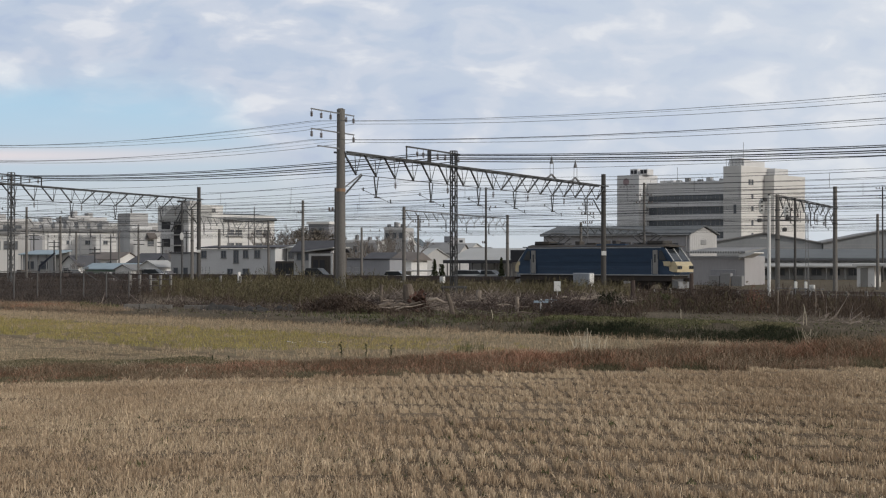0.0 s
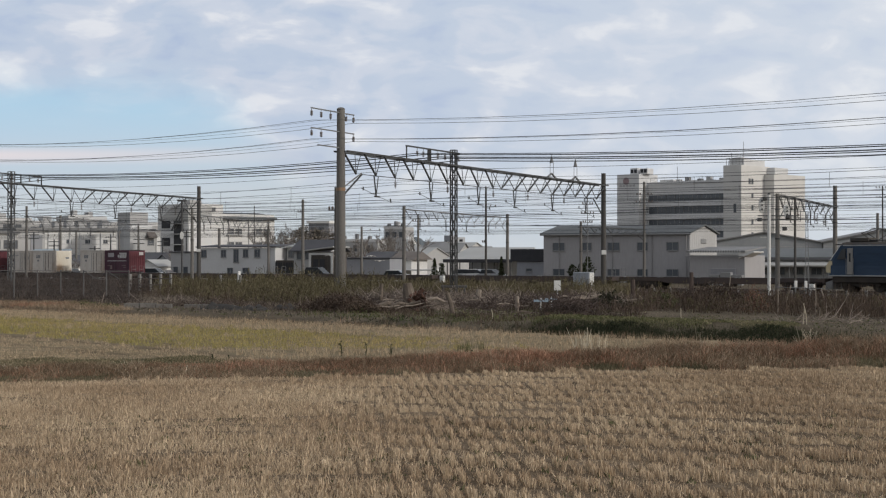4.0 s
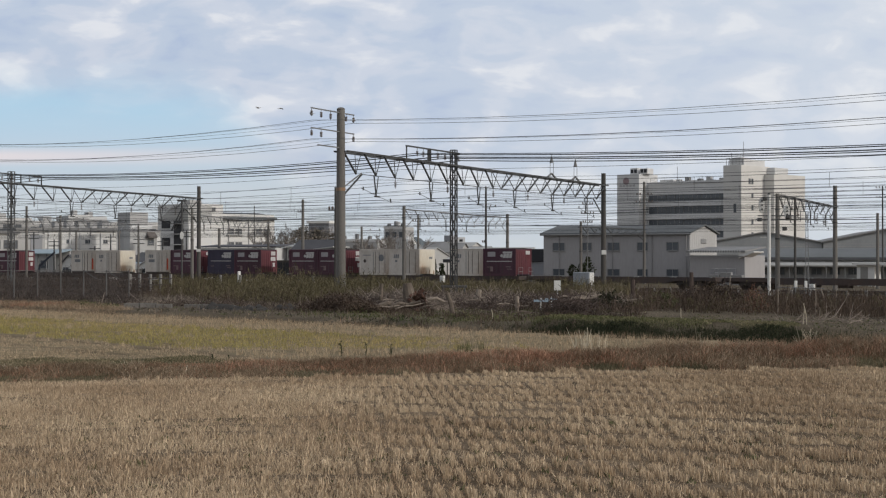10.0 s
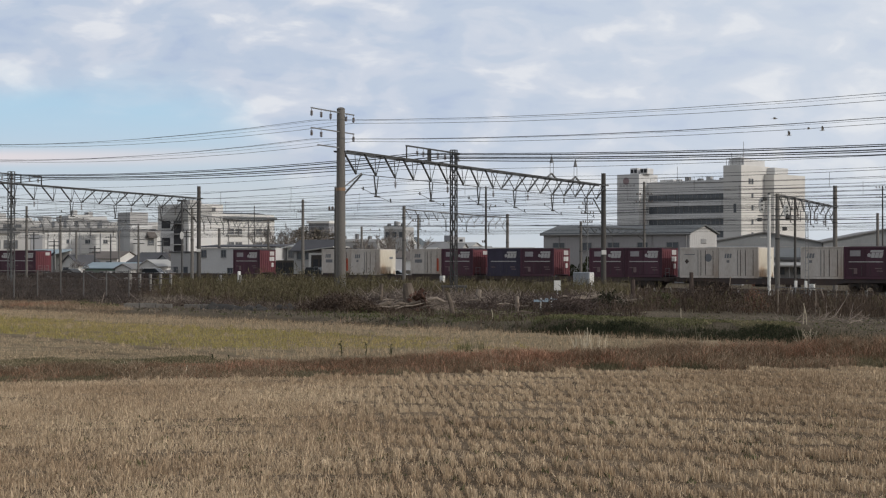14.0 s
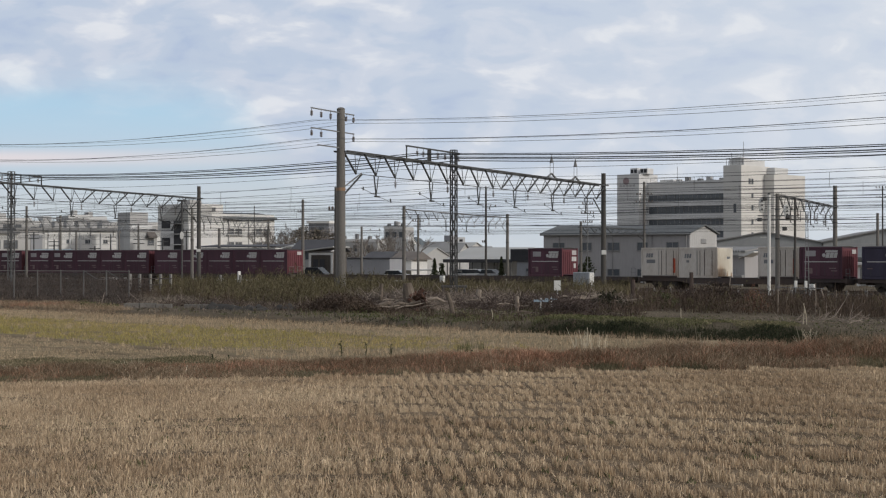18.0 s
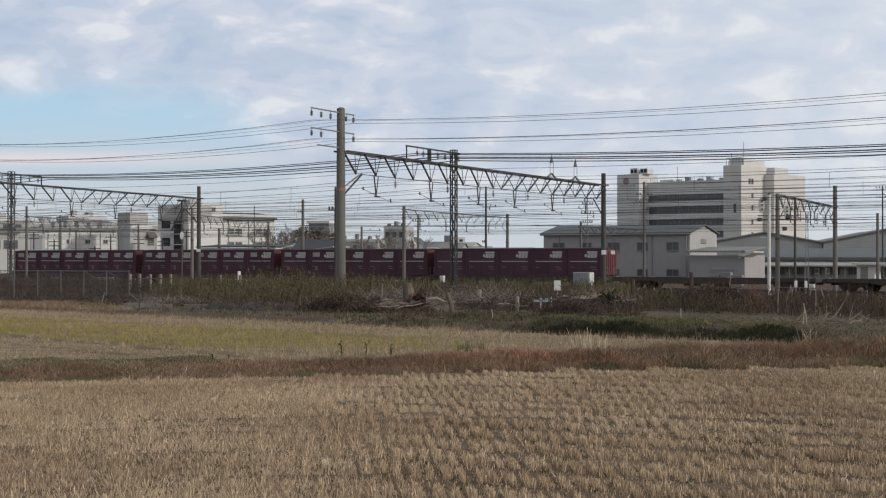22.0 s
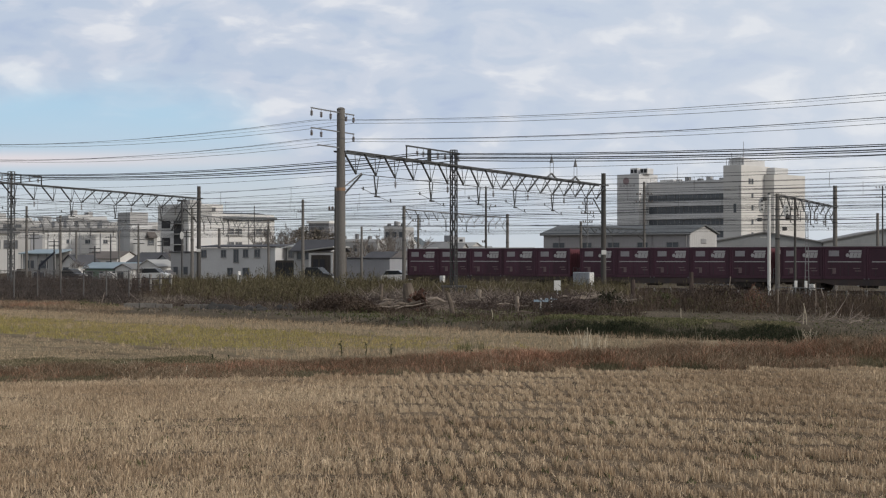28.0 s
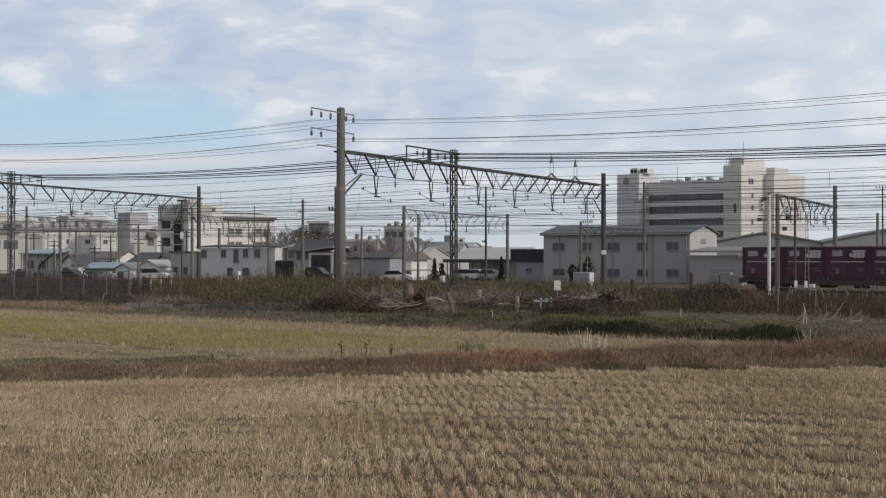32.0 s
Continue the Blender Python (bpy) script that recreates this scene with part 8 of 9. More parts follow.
lone_bush(4.63, 43.50, 160, 0.3, 0.3, 0.08, 0.16, 0.03, grey_brush, "small heap of pale cut straw")

# stubble goes on round the place where the eye stands
xy = scatter(7600, -15, 15, -9, 24, lambda x, y: (ridge_of(x, y) < -0.8) & ((y < 6.6) | (abs(x) > 0.31 * y + 1.0)))
fan("rice_stubble", xy, 14, 0.04, 0.06, rng.uniform(0.85, 1.15, len(xy)), 0.012, straw_mat, "cut dry rice stubble in a paddy", "stubble")


def sticks(name, n, centre, sx, sy, hgt, m, label, r=0.008, long=(0.25, 0.85)):
    """A tangled heap of dead branches."""
    g = Geo()
    rnd = random.Random(name + label)
    for i in range(n):
        x, y = centre[0] + rnd.gauss(0, sx), centre[1] + rnd.gauss(0, sy)
        q = math.exp(-((x - centre[0]) / sx / 1.5) ** 2)
        z = float(land(x, y)) + rnd.uniform(0, hgt * q)
        a, t, l = rnd.uniform(0, math.pi * 2), rnd.uniform(-0.4, 0.95), rnd.uniform(*long) * rnd.uniform(0.5, 1)
        p, pts = Vector((x, y, z)), []
        d = Vector((math.cos(a) * math.cos(t), math.sin(a) * math.cos(t), math.sin(t)))
        for k in range(4):
            pts.append(tuple(p))
            d = (d + Vector((rnd.uniform(-1, 1), rnd.uniform(-1, 1), rnd.uniform(-1, 1))) * 0.22).normalized()
            p = p + d * l / 3
            p.z = max(p.z, float(land(p.x, p.y)) + 0.02)
        g.tube(pts, r * rnd.uniform(0.6, 1.6), 4, r * 0.4)
    ob = part(name, g, m)
    return tagged(ob, label, "brush", "", "stuff")


bark = mat("bark", (0.19, 0.155, 0.125), (0.10, 0.08, 0.065), 0.95, grain=30, blot=3, amount=0.5, bump=0.5)
pale_wood = mat("pale_wood", (0.34, 0.285, 0.235), (0.14, 0.115, 0.095), 0.9, grain=25, blot=3, amount=0.45, stretch=(1, 1, 0.2))
red_root = mat("red_root", (0.12, 0.062, 0.046), (0.055, 0.036, 0.03), 0.95, grain=14, blot=3, amount=0.5, bump=0.6)
twig_mat = mat("twigs", (0.32, 0.265, 0.225), (0.14, 0.115, 0.095), 0.95, grain=3, blot=0.8, amount=0.5, island=0.45)
tree_twig = mat("tree_twig", (0.29, 0.26, 0.235), (0.13, 0.115, 0.105), 0.95, grain=3, blot=0.8, amount=0.5, island=0.35)
twig_dark = mat("twigs_dark", (0.10, 0.075, 0.065), (0.055, 0.042, 0.038), 0.95, grain=3, blot=0.8, amount=0.5, island=0.45)

for (x, y), sx, sy, h, n, m, lab in (((-1.68, 50.00), 1.15, 0.8, 0.55, 1000, twig_mat, "heap of grey dead branches on waste ground"), ((-2.52, 49.00), 0.9, 0.6, 0.38, 520, twig_dark, "low heap of dark dead twigs"),
                                     ((1.92, 56.00), 1.3, 1.1, 0.55, 900, twig_mat, "spread heap of dead branches"), ((4.09, 53.00), 0.8, 0.9, 0.5, 600, twig_dark, "dark tangled brush heap"), ((3.38, 43.00), 0.42, 0.4, 0.6, 520, twig_dark, "dark bramble bush on the bank"),
                                     ((5.72, 58.00), 1.0, 0.9, 0.5, 560, twig_mat, "heap of grey dead branches"), ((1.22, 45.00), 0.45, 0.5, 0.4, 160, twig_dark, "dark twiggy scrub on the bank"), ((0.12, 58.00), 1.3, 1.0, 0.5, 700, twig_mat, "spread dead branches on waste ground"),
                                     ((11.10, 58.00), 2.4, 1.2, 0.8, 420, twig_dark, "thin dead stems standing in weeds"), ((9.94, 40.00), 0.9, 0.8, 0.2, 150, twig_mat, "fallen dead reeds on the bank"), ((-7.36, 53.00), 1.5, 0.7, 0.12, 260, twig_dark, "dark dead stalks scattered by the ditch"), ((-9.85, 57.00), 1.3, 0.6, 0.1, 160, twig_mat, "dry stalks scattered along the kerb"),
                                     ((-3.22, 49.00), 0.9, 0.7, 0.3, 380, twig_dark, "low dark scrubby heap of twigs"), ((-0.82, 52.00), 1.2, 0.8, 0.55, 620, twig_dark, "dark tangled branches round the stump"), ((3.01, 54.00), 1.2, 0.8, 0.45, 520, twig_dark, "dark tangled dead branches")):
    sticks("brush_heap", n, (x, y), sx, sy, h, m, lab)


def log(x, y, z0, dx, dy, dz, r, m, label, name="log"):
    root = part(name, Geo().tube([(0, 0, 0), (dx * 0.3, dy * 0.3, dz * 0.3 + r * 0.9), (dx * 0.62, dy * 0.62 + r, dz * 0.62 - r * 0.3), (dx, dy, dz)], r * 0.72, 8, r * 0.4), m)
    root.location = (x, y, z0)
    tagged(root, label, "log", "dead wood")
    return root


for px, D, z, d, r, m in ((-0.46, 54.00, 0.15, (2.4, 0.4, 0.05), 0.07, pale_wood), (-2.96, 50.00, 0.0, (1.2, 0.2, 0.02), 0.06, pale_wood), (-1.57, 50.00, 0.05, (0.9, 0.3, 0.22), 0.07, pale_wood), (-1.86, 52.00, 0.42, (1.0, 0.3, -0.1), 0.05, pale_wood),
                          (3.95, 55.00, 0.28, (1.6, 0.4, 0.22), 0.05, pale_wood), (5.21, 57.00, 0.3, (1.3, 0.2, -0.1), 0.06, pale_wood), (1.71, 50.00, 0.22, (1.0, 0.2, -0.05), 0.05, pale_wood), (2.03, 47.00, -0.02, (1.1, 0.1, 0.0), 0.05, bark),
                          (11.12, 56.00, 0.1, (0.9, 0.2, 0.1), 0.035, pale_wood), (-2.17, 47.00, 0.06, (0.9, 0.3, 0.1), 0.045, pale_wood), (-2.07, 47.50, 0.12, (1.3, 0.3, 0.12), 0.13, bark), (-1.59, 47.50, 0.08, (0.9, 0.1, 0.2), 0.1, bark), (-0.45, 48.50, 0.38, (0.8, 0.1, -0.08), 0.08, pale_wood), (3.59, 50.00, 0.45, (0.9, 0.3, 0.05), 0.05, pale_wood), (3.89, 50.00, 0.38, (1.0, 0.2, 0.1), 0.06, pale_wood), (-1.87, 48.50, 0.1, (1.5, 0.3, 0.18), 0.055, bark), (-1.41, 47.00, 0.12, (0.8, 0.2, 0.16), 0.035, pale_wood), (-2.03, 49.00, 0.3, (1.0, 0.2, 0.06), 0.05, pale_wood), (-0.72, 48.00, 0.06, (0.7, -0.1, 0.16), 0.04, bark), (0.53, 53.00, 0.2, (0.9, 0.2, 0.2), 0.04, pale_wood), (2.82, 54.00, 0.2, (1.1, 0.1, 0.12), 0.04, pale_wood), (3.27, 52.00, 0.1, (0.8, 0.2, 0.25), 0.035, bark), (5.92, 56.00, 0.25, (1.2, 0.2, 0.12), 0.04, pale_wood), (-2.52, 49.00, 0.05, (1.4, -0.2, 0.05), 0.09, bark)):
    log(px, D, z + float(land(px, D)) + 0.05 if z < 0.1 else z + float(land(px, D)), *d, r, m, "bleached fallen branch on the brush")

# stakes and dead posts
for x, y, h, lean, r, m, lab in ((1.14, 54.00, 0.66, 0.12, 0.13, pale_wood, "leaning grey wooden post"), (1.21, 54.00, 0.55, -0.1, 0.04, pale_wood, "leaning grey wooden post"), (2.34, 50.00, 0.5, 0.0, 0.075, pale_wood, "short grey wooden post"), (0.30, 46.00, 0.62, -0.25, 0.085, bark, "short rotten wooden stake"),
                                 (-1.96, 49.00, 0.85, 0.06, 0.07, bark, "dead upright broken stump"), (6.96, 58.00, 1.05, 0.0, 0.11, twig_dark, "dark wooden fence post"), (9.39, 60.00, 1.35, 0.02, 0.1, twig_dark, "dark rotten upright board"), (10.76, 60.00, 1.2, 0.1, 0.025, pale_wood, "thin pale dead weed stem"),
                                 (12.49, 58.00, 0.9, 0.25, 0.03, pale_wood, "leaning pale wooden stake"), (10.57, 50.00, 0.8, 0.02, 0.02, pale_wood, "thin pale wooden stake standing"), (11.77, 50.00, 1.0, 0.0, 0.02, pale_wood, "thin pale wooden stake standing"), (14.53, 60.00, 0.8, -0.2, 0.025, pale_wood, "leaning pale wooden stake"),
                                 (14.42, 58.00, 0.75, 0.0, 0.025, pale_wood, "thin pale wooden stake standing"), (8.74, 38.00, 0.55, -0.12, 0.012, pale_reed, "single bleached reed stem standing"), (8.63, 38.00, 0.45, 0.1, 0.012, pale_reed, "single bleached reed stem standing"), (5.70, 38.00, 0.4, 0.02, 0.012, pale_reed, "single bleached reed stem standing"), (1.26, 40.00, 0.3, -0.1, 0.012, pale_reed, "single bleached reed stem standing")):
    g = Geo().tube([(0, 0, -0.1), (lean * h * 0.5 + 0.01, 0, h * 0.5), (lean * h * 1.2, 0.02, h)], r, 8, r * 0.75)
    ob = part("stake", g, m)
    ob.location = (x, y, float(land(x, y)))
    tagged(ob, lab, "stake", "dead wood")

# uprooted stump
x, y = -0.91, 50.00
r0 = thing("tree_stump", pose(x, y - 0.9, float(land(x, y)) + 0.16), "uprooted reddish tree stump with broken roots", "stump")
g = Geo().tube([(-0.05, 0, -0.2), (-0.12, 0, 0.25), (-0.17, 0, 0.5), (-0.2, 0, 0.72)], 0.26, 11, 0.13)
part("trunk", g, bark, r0)
g = Geo()
rnd = random.Random(5)
for k in range(30):
    a = rnd.uniform(0, 6.28)
    e = Vector((math.cos(a) * 0.36 + 0.16, rnd.uniform(-0.45, 0.1), 0.22 + math.sin(a) * 0.36))
    g.tube([(0.0, 0, 0.15), tuple(e * 0.7), tuple(e * 0.8 + Vector((rnd.uniform(-0.15, 0.12), 0, rnd.uniform(-0.16, 0.12))))], 0.09, 6, 0.045)
part("root", g, red_root, r0, "tangled reddish roots")

# sprouts on the ridge
for x, y, h in ((-1.56, 24.20, 0.24), (-1.18, 24.20, 0.22), (-0.79, 24.00, 0.2), (-3.41, 23.40, 0.09), (-3.17, 23.40, 0.08), (0.44, 24.00, 0.12)):
    r0 = thing("weed_sprout", pose(x, y, float(land(x, y))), "dark leafy weed sprouting on the ridge", "weed", "ridge weeds")
    part("stem", Geo().tube([(0, 0, -0.02), (0.01, 0, h * 0.5), (-0.005, 0, h)], 0.008, 5, 0.004), dark_leaf, r0)
    g = Geo()
    rnd = random.Random(int(x * 1000))
    for k in range(11):
        z, a = h * (0.2 + 0.07 * k), rnd.uniform(0, 6.28)
        l = h * rnd.uniform(0.14, 0.3)
        c, s = math.cos(a), math.sin(a)
        g.add([(0, 0, z), (c * l * 0.5 - s * 0.015, s * l * 0.5 + c * 0.015, z + l * 0.4), (c * l, s * l, z + l * 0.5), (c * l * 0.5 + s * 0.015, s * l * 0.5 - c * 0.015, z + l * 0.3)], [(0, 1, 2, 3)])
    part("foliage", g, dark_leaf, r0)
xy = clumped(9, 2.28, 2.61, 25, 26.5, lambda x, y: x > -99, 7, 0.05)
blades("reed_stems", xy, land(xy[:, 0], xy[:, 1]), rng.uniform(0.15, 0.36, len(xy)), 0.012, 0.5, pale_reed, "bleached reed stems on the ridge", "reeds")
xy = clumped(7, 4.26, 7.36, 26.5, 29, lambda x, y: x > -99, 6, 0.08)
blades("reed_stems", xy, land(xy[:, 0], xy[:, 1]), rng.uniform(0.15, 0.38, len(xy)), 0.012, 0.8, pale_reed, "bleached reed stems on the bank", "reeds")
xy = clumped(9, 0.26, 0.69, 25.0, 26.2, lambda x, y: x > -99, 10, 0.04)
blades("green_tuft", xy, land(xy[:, 0], xy[:, 1]), rng.uniform(0.08, 0.2, len(xy)), 0.012, 0.4, green_grass, "green grass tuft behind the ridge", "grass")


# ---- trackside furniture ----
def board_sign():
    x, y = 4.62, 64.00
    z = float(land(x, y)) - 0.1
    r = thing("notice_board", pose(x, y, z), "small blank white notice board on a white post", "sign")
    part("post", Geo().tube([(0, 0, 0), (0, 0, 0.54 - z)], 0.025, 8), white_paint, r)
    part("board", Geo().cbox(-0.13, 0.13, -0.045, -0.02, 0.22 - z, 0.61 - z, 0.008), white_paint, r)
    part("back_frame", Geo().box(-0.14, 0.14, -0.02, -0.01, 0.21 - z, 0.62 - z), steel_grey, r)


def cabinet():
    x, y = 9.20, 112.00
    z = float(land(x, y)) - 0.1
    r = thing("relay_cabinet", pose(x, y, z, 0, 0, -38), "pale grey steel relay cabinet beside the track", "cabinet")
    L, W, h = 1.37, 0.62, 0.54 - z
    part("body", Geo().cbox(0, L, 0, W, 0.1, h, 0.03), mat("cabinet_grey", (0.38, 0.40, 0.43), (0.3, 0.31, 0.33), 0.5, amount=0.35), r)
    part("end_panel", Geo().cbox(L - 0.01, L + 0.02, 0.03, W - 0.03, 0.15, h - 0.05, 0.01), white_paint, r, "white end panel")
    part("plinth", Geo().box(-0.05, L + 0.05, -0.05, W + 0.05, -0.2, 0.1), concrete_pole, r)
    for k in range(3):
        d = part("door", Geo().cbox(0.04 + k * (L - 0.06) / 3, 0.02 + (k + 1) * (L - 0.06) / 3, -0.025, 0.0, 0.16, h - 0.06, 0.008), mat("cabinet_door", (0.36, 0.385, 0.42), rough=0.5) if k == 0 else bpy.data.materials["cabinet_door"], r)
        part("handle", Geo().box(0.1 + k * (L - 0.06) / 3, 0.13 + k * (L - 0.06) / 3, -0.05, -0.025, h * 0.5, h * 0.5 + 0.15), steel_dark, d)


def survey_stakes():
    for x, y, z0, z1 in ((3.09, 50.00, -0.32, 0.25), (3.57, 52.00, -0.21, 0.24)):
        r = thing("survey_stake", pose(x, y, float(land(x, y))), "white survey stake with blue tape", "stake", "survey stakes")
        part("post", Geo().tube([(0, 0, -0.1), (0, 0, z1 - float(land(x, y)))], 0.022, 6), white_paint, r)
        part("tape", Geo().cbox(-0.22, 0.24, -0.03, 0.03, z1 - float(land(x, y)) - 0.12, z1 - float(land(x, y)) - 0.05, 0.004), mat("blue_tape", (0.33, 0.42, 0.5), rough=0.6) if "blue_tape" not in bpy.data.materials else bpy.data.materials["blue_tape"], r)


def kerb_stakes():
    """Short concrete fence posts in a line beside the railway."""
    me = Geo().cbox(-0.07, 0.07, -0.07, 0.07, -0.3, 0.68, 0.015).mesh("concrete_stake", mat("stake_concrete", (0.27, 0.262, 0.25), (0.18, 0.17, 0.16), 0.9, grain=20, amount=0.4))
    s = 3.0
    k = 0
    while s < 62:
        x, y, th = track_point(s, -13.5)
        ob = part("fence_post", me, None)
        ob.matrix_basis = pose(x, y, float(land(x, y)) + 0.06 + 0.05 * math.sin(k * 2.3), 2 * math.sin(k * 1.7), 2.5 * math.sin(k), -math.degrees(th))
        tagged(ob, "short grey concrete fence post beside the railway", "post", "concrete fence posts")
        s += 1.48
        k += 1
    for x, y in ((-17.41, 88.00), (-17.26, 90.00), (-17.02, 92.00), (-16.79, 94.00), (-16.53, 96.00), (-13.33, 104.00), (-8.54, 104.00), (4.44, 112.00), (-14.35, 102.00)):
        ob = part("fence_post", me, None)
        ob.matrix_basis = pose(x, y, float(land(x, y)) + 0.36, 0, 1.5, -35)
        tagged(ob, "short grey concrete fence post among weeds", "post", "concrete fence posts")
    for a, b, z in (((-17.47, 88.00), (-16.46, 96.00), 0.78), ((-17.47, 88.00), (-16.46, 96.00), 0.42)):
        g = Geo().tube([(*a, float(land(*a)) + z), (*b, float(land(*b)) + z)], 0.035, 5)
        tagged(part("fence_rail", g, rust_steel), "dark horizontal fence rail between concrete posts", "fence rail", "fence rails")


def wire_fence():
    steel_grey = mat("fence_steel", (0.15, 0.15, 0.15), (0.1, 0.09, 0.085), 0.6, 0.3, amount=0.5)
    r = thing("wire_fence", pose(0, 0, 0), "grey steel post and wire mesh fence", "fence")
    ends = [(-18.54 + 0.83 * k, 61.5 + 0.375 * k) for k in range(8)]
    tops = []
    for i, (x, y) in enumerate(ends):
        z = float(land(x, y)) - 0.1
        t = 1.03 + 0.007 * (4 - i)
        part("post", Geo().tube([(x, y, z), (x, y, t)], 0.028, 8), steel_grey, r)
        part("post_cap", Geo().tube([(x, y, t), (x, y, t + 0.02)], 0.032, 8, 0.015), steel_grey, r)
        tops.append((x, y, t - 0.02))
    part("top_rail", Geo().tube(tops, 0.014, 6), steel_grey, r)
    for i in (5, 6):
        x, y = ends[i]
        part("brace", Geo().tube([(x, y, 1.02), (x + 0.56, y - 0.22, 0.69)], 0.017, 6), steel_grey, r, "sloping barbed-wire arm")
    for k in range(5):
        part("strand", Geo().tube([(x, y, z - 0.12 - 0.2 * k) for x, y, z in tops], 0.0035, 3), steel_grey, r)
    mesh = Geo()
    for (xa, ya, za), (xb, yb, zb) in zip(tops, tops[1:]):
        n = 14
        for k in range(n):
            q, w = k / n, min(1, k / n + 0.5)
            mesh.tube([(xa + (xb - xa) * q, ya + (yb - ya) * q, za), (xa + (xb - xa) * w, ya + (yb - ya) * w, za - 1.0 * (w - q) / 0.5)], 0.0018, 3, caps=False)
            w = max(0, k / n - 0.5)
            mesh.tube([(xa + (xb - xa) * q, ya + (yb - ya) * q, za), (xa + (xb - xa) * w, ya + (yb - ya) * w, za - 1.0 * (q - w) / 0.5)], 0.0018, 3, caps=False)
    ob = part("mesh", mesh, steel_grey, r)
    ob["kind"] = "stuff"


def ditch_works():
    # weathered concrete lips of an old channel, and dark mulch sheets
    for a, b, h, w in (((-10.1, 50.0), (-8.62, 50.3), 0.15, 0.25), ((-8.3, 50.6), (-6.6, 50.3), 0.12, 0.25)):
        g = Geo()
        n = 3
        for k in range(n):
            p, q = lerp(a, b, k / n + 0.01), lerp(a, b, (k + 0.96) / n)
            z = float(land(*lerp(p, q, 0.5)))
            t = h + 0.025 * math.sin(k * 2.7)
            g.add([(x, y + d, z + u) for u in (-0.12, t) for x, y, d in ((*p, 0), (*q, 0), (*q, w), (*p, w))],
                  [(0, 1, 5, 4), (4, 5, 6, 7), (1, 2, 6, 5), (3, 0, 4, 7), (2, 3, 7, 6)])
        tagged(part("concrete_kerb", g, concrete_pole), "low weathered concrete kerb by a ditch", "kerb", "", "structure")
    sheet = mat("mulch_sheet", (0.03, 0.03, 0.03), (0.075, 0.07, 0.065), 0.95, grain=9, blot=1.2, amount=0.6, spec=0.05)
    for (x, y), sx, sy in (((-6.85, 49.20), 0.6, 0.8), ((-5.85, 48.20), 0.5, 0.7), ((-4.89, 49.00), 0.35, 0.5)):
        m = 14
        v, f = [], []
        for i in range(m + 1):
            for j in range(m + 1):
                u, w = 2 * i / m - 1, 2 * j / m - 1
                px, py = x + u * sx * (1 + 0.15 * math.sin(5 * w)), y + w * sy * (1 + 0.2 * math.sin(4 * u))
                h = 0.22 * (1 - max(abs(u), abs(w)) ** 3) * (0.5 + 0.9 * noise.noise(Vector((px * 4.5, py * 3.0, 0)))) + 0.02
                v.append((px, py, float(land(px, py)) + h))
                if i and j:
                    k = i * (m + 1) + j
                    f.append((k - m - 2, k - 1, k, k - m - 1))
        ob = part("plastic_sheet", Geo().add(v, f), sheet, smooth=True)
        tagged(ob, "crumpled black plastic mulch sheet on the ground", "plastic sheet", "mulch sheets")
    # grey drain pipe and handrail right of the signal
    g = Geo()
    p0, p1 = (21.91, 104.00), (24.31, 101.00)
    z = -0.38
    g.tube([(*p0, z), (*p1, z - 0.03)], 0.03, 6)
    r = thing("pipe_rail", pose(0, 0, 0), "low pale pipe rail beside the track", "rail")
    part("pipe", g, steel_grey, r)
    for q in (0.05, 0.5, 0.95):
        x, y = lerp(p0, p1, q)
        part("foot", Geo().tube([(x, y, float(land(x, y)) - 0.1), (x, y, z)], 0.025, 6), steel_grey, r)
    for x, y, w, h, m, lab in ((25.65, 110.00, 0.34, 0.45, white_paint, "small white trackside box"), (-0.04, 100.00, 0.28, 0.42, white_paint, "small white marker box beside the track"), (-13.92, 108.00, 0.12, 0.8, white_paint, "white trackside marker post")):
        r = thing("trackside_box", pose(x, y, float(land(x, y)), 0, 0, -35), lab, "box")
        top = 1.15 if h < 0.6 else 1.3
        part("box", Geo().cbox(-w / 2, w / 2, -0.12, 0.12, top - h, top, 0.02), m, r)
        part("foot", Geo().tube([(0, 0, -0.1), (0, 0, top - h)], 0.05, 6), steel_grey, r)
    # two short stands beside the ladder mast
    for x, y in ((24.07, 108.00), (24.76, 108.00)):
        r = thing("trackside_stand", pose(x, y, float(land(x, y))), "short grey trackside equipment stand", "stand")
        part("leg", Geo().tube([(0, 0, -0.1), (0, 0, 1.0)], 0.05, 6), steel_grey, r)
        part("head", Geo().cbox(-0.09, 0.09, -0.09, 0.09, 0.9, 1.4, 0.02), white_paint, r)


board_sign()
cabinet()
survey_stakes()
kerb_stakes()
wire_fence()
ditch_works()


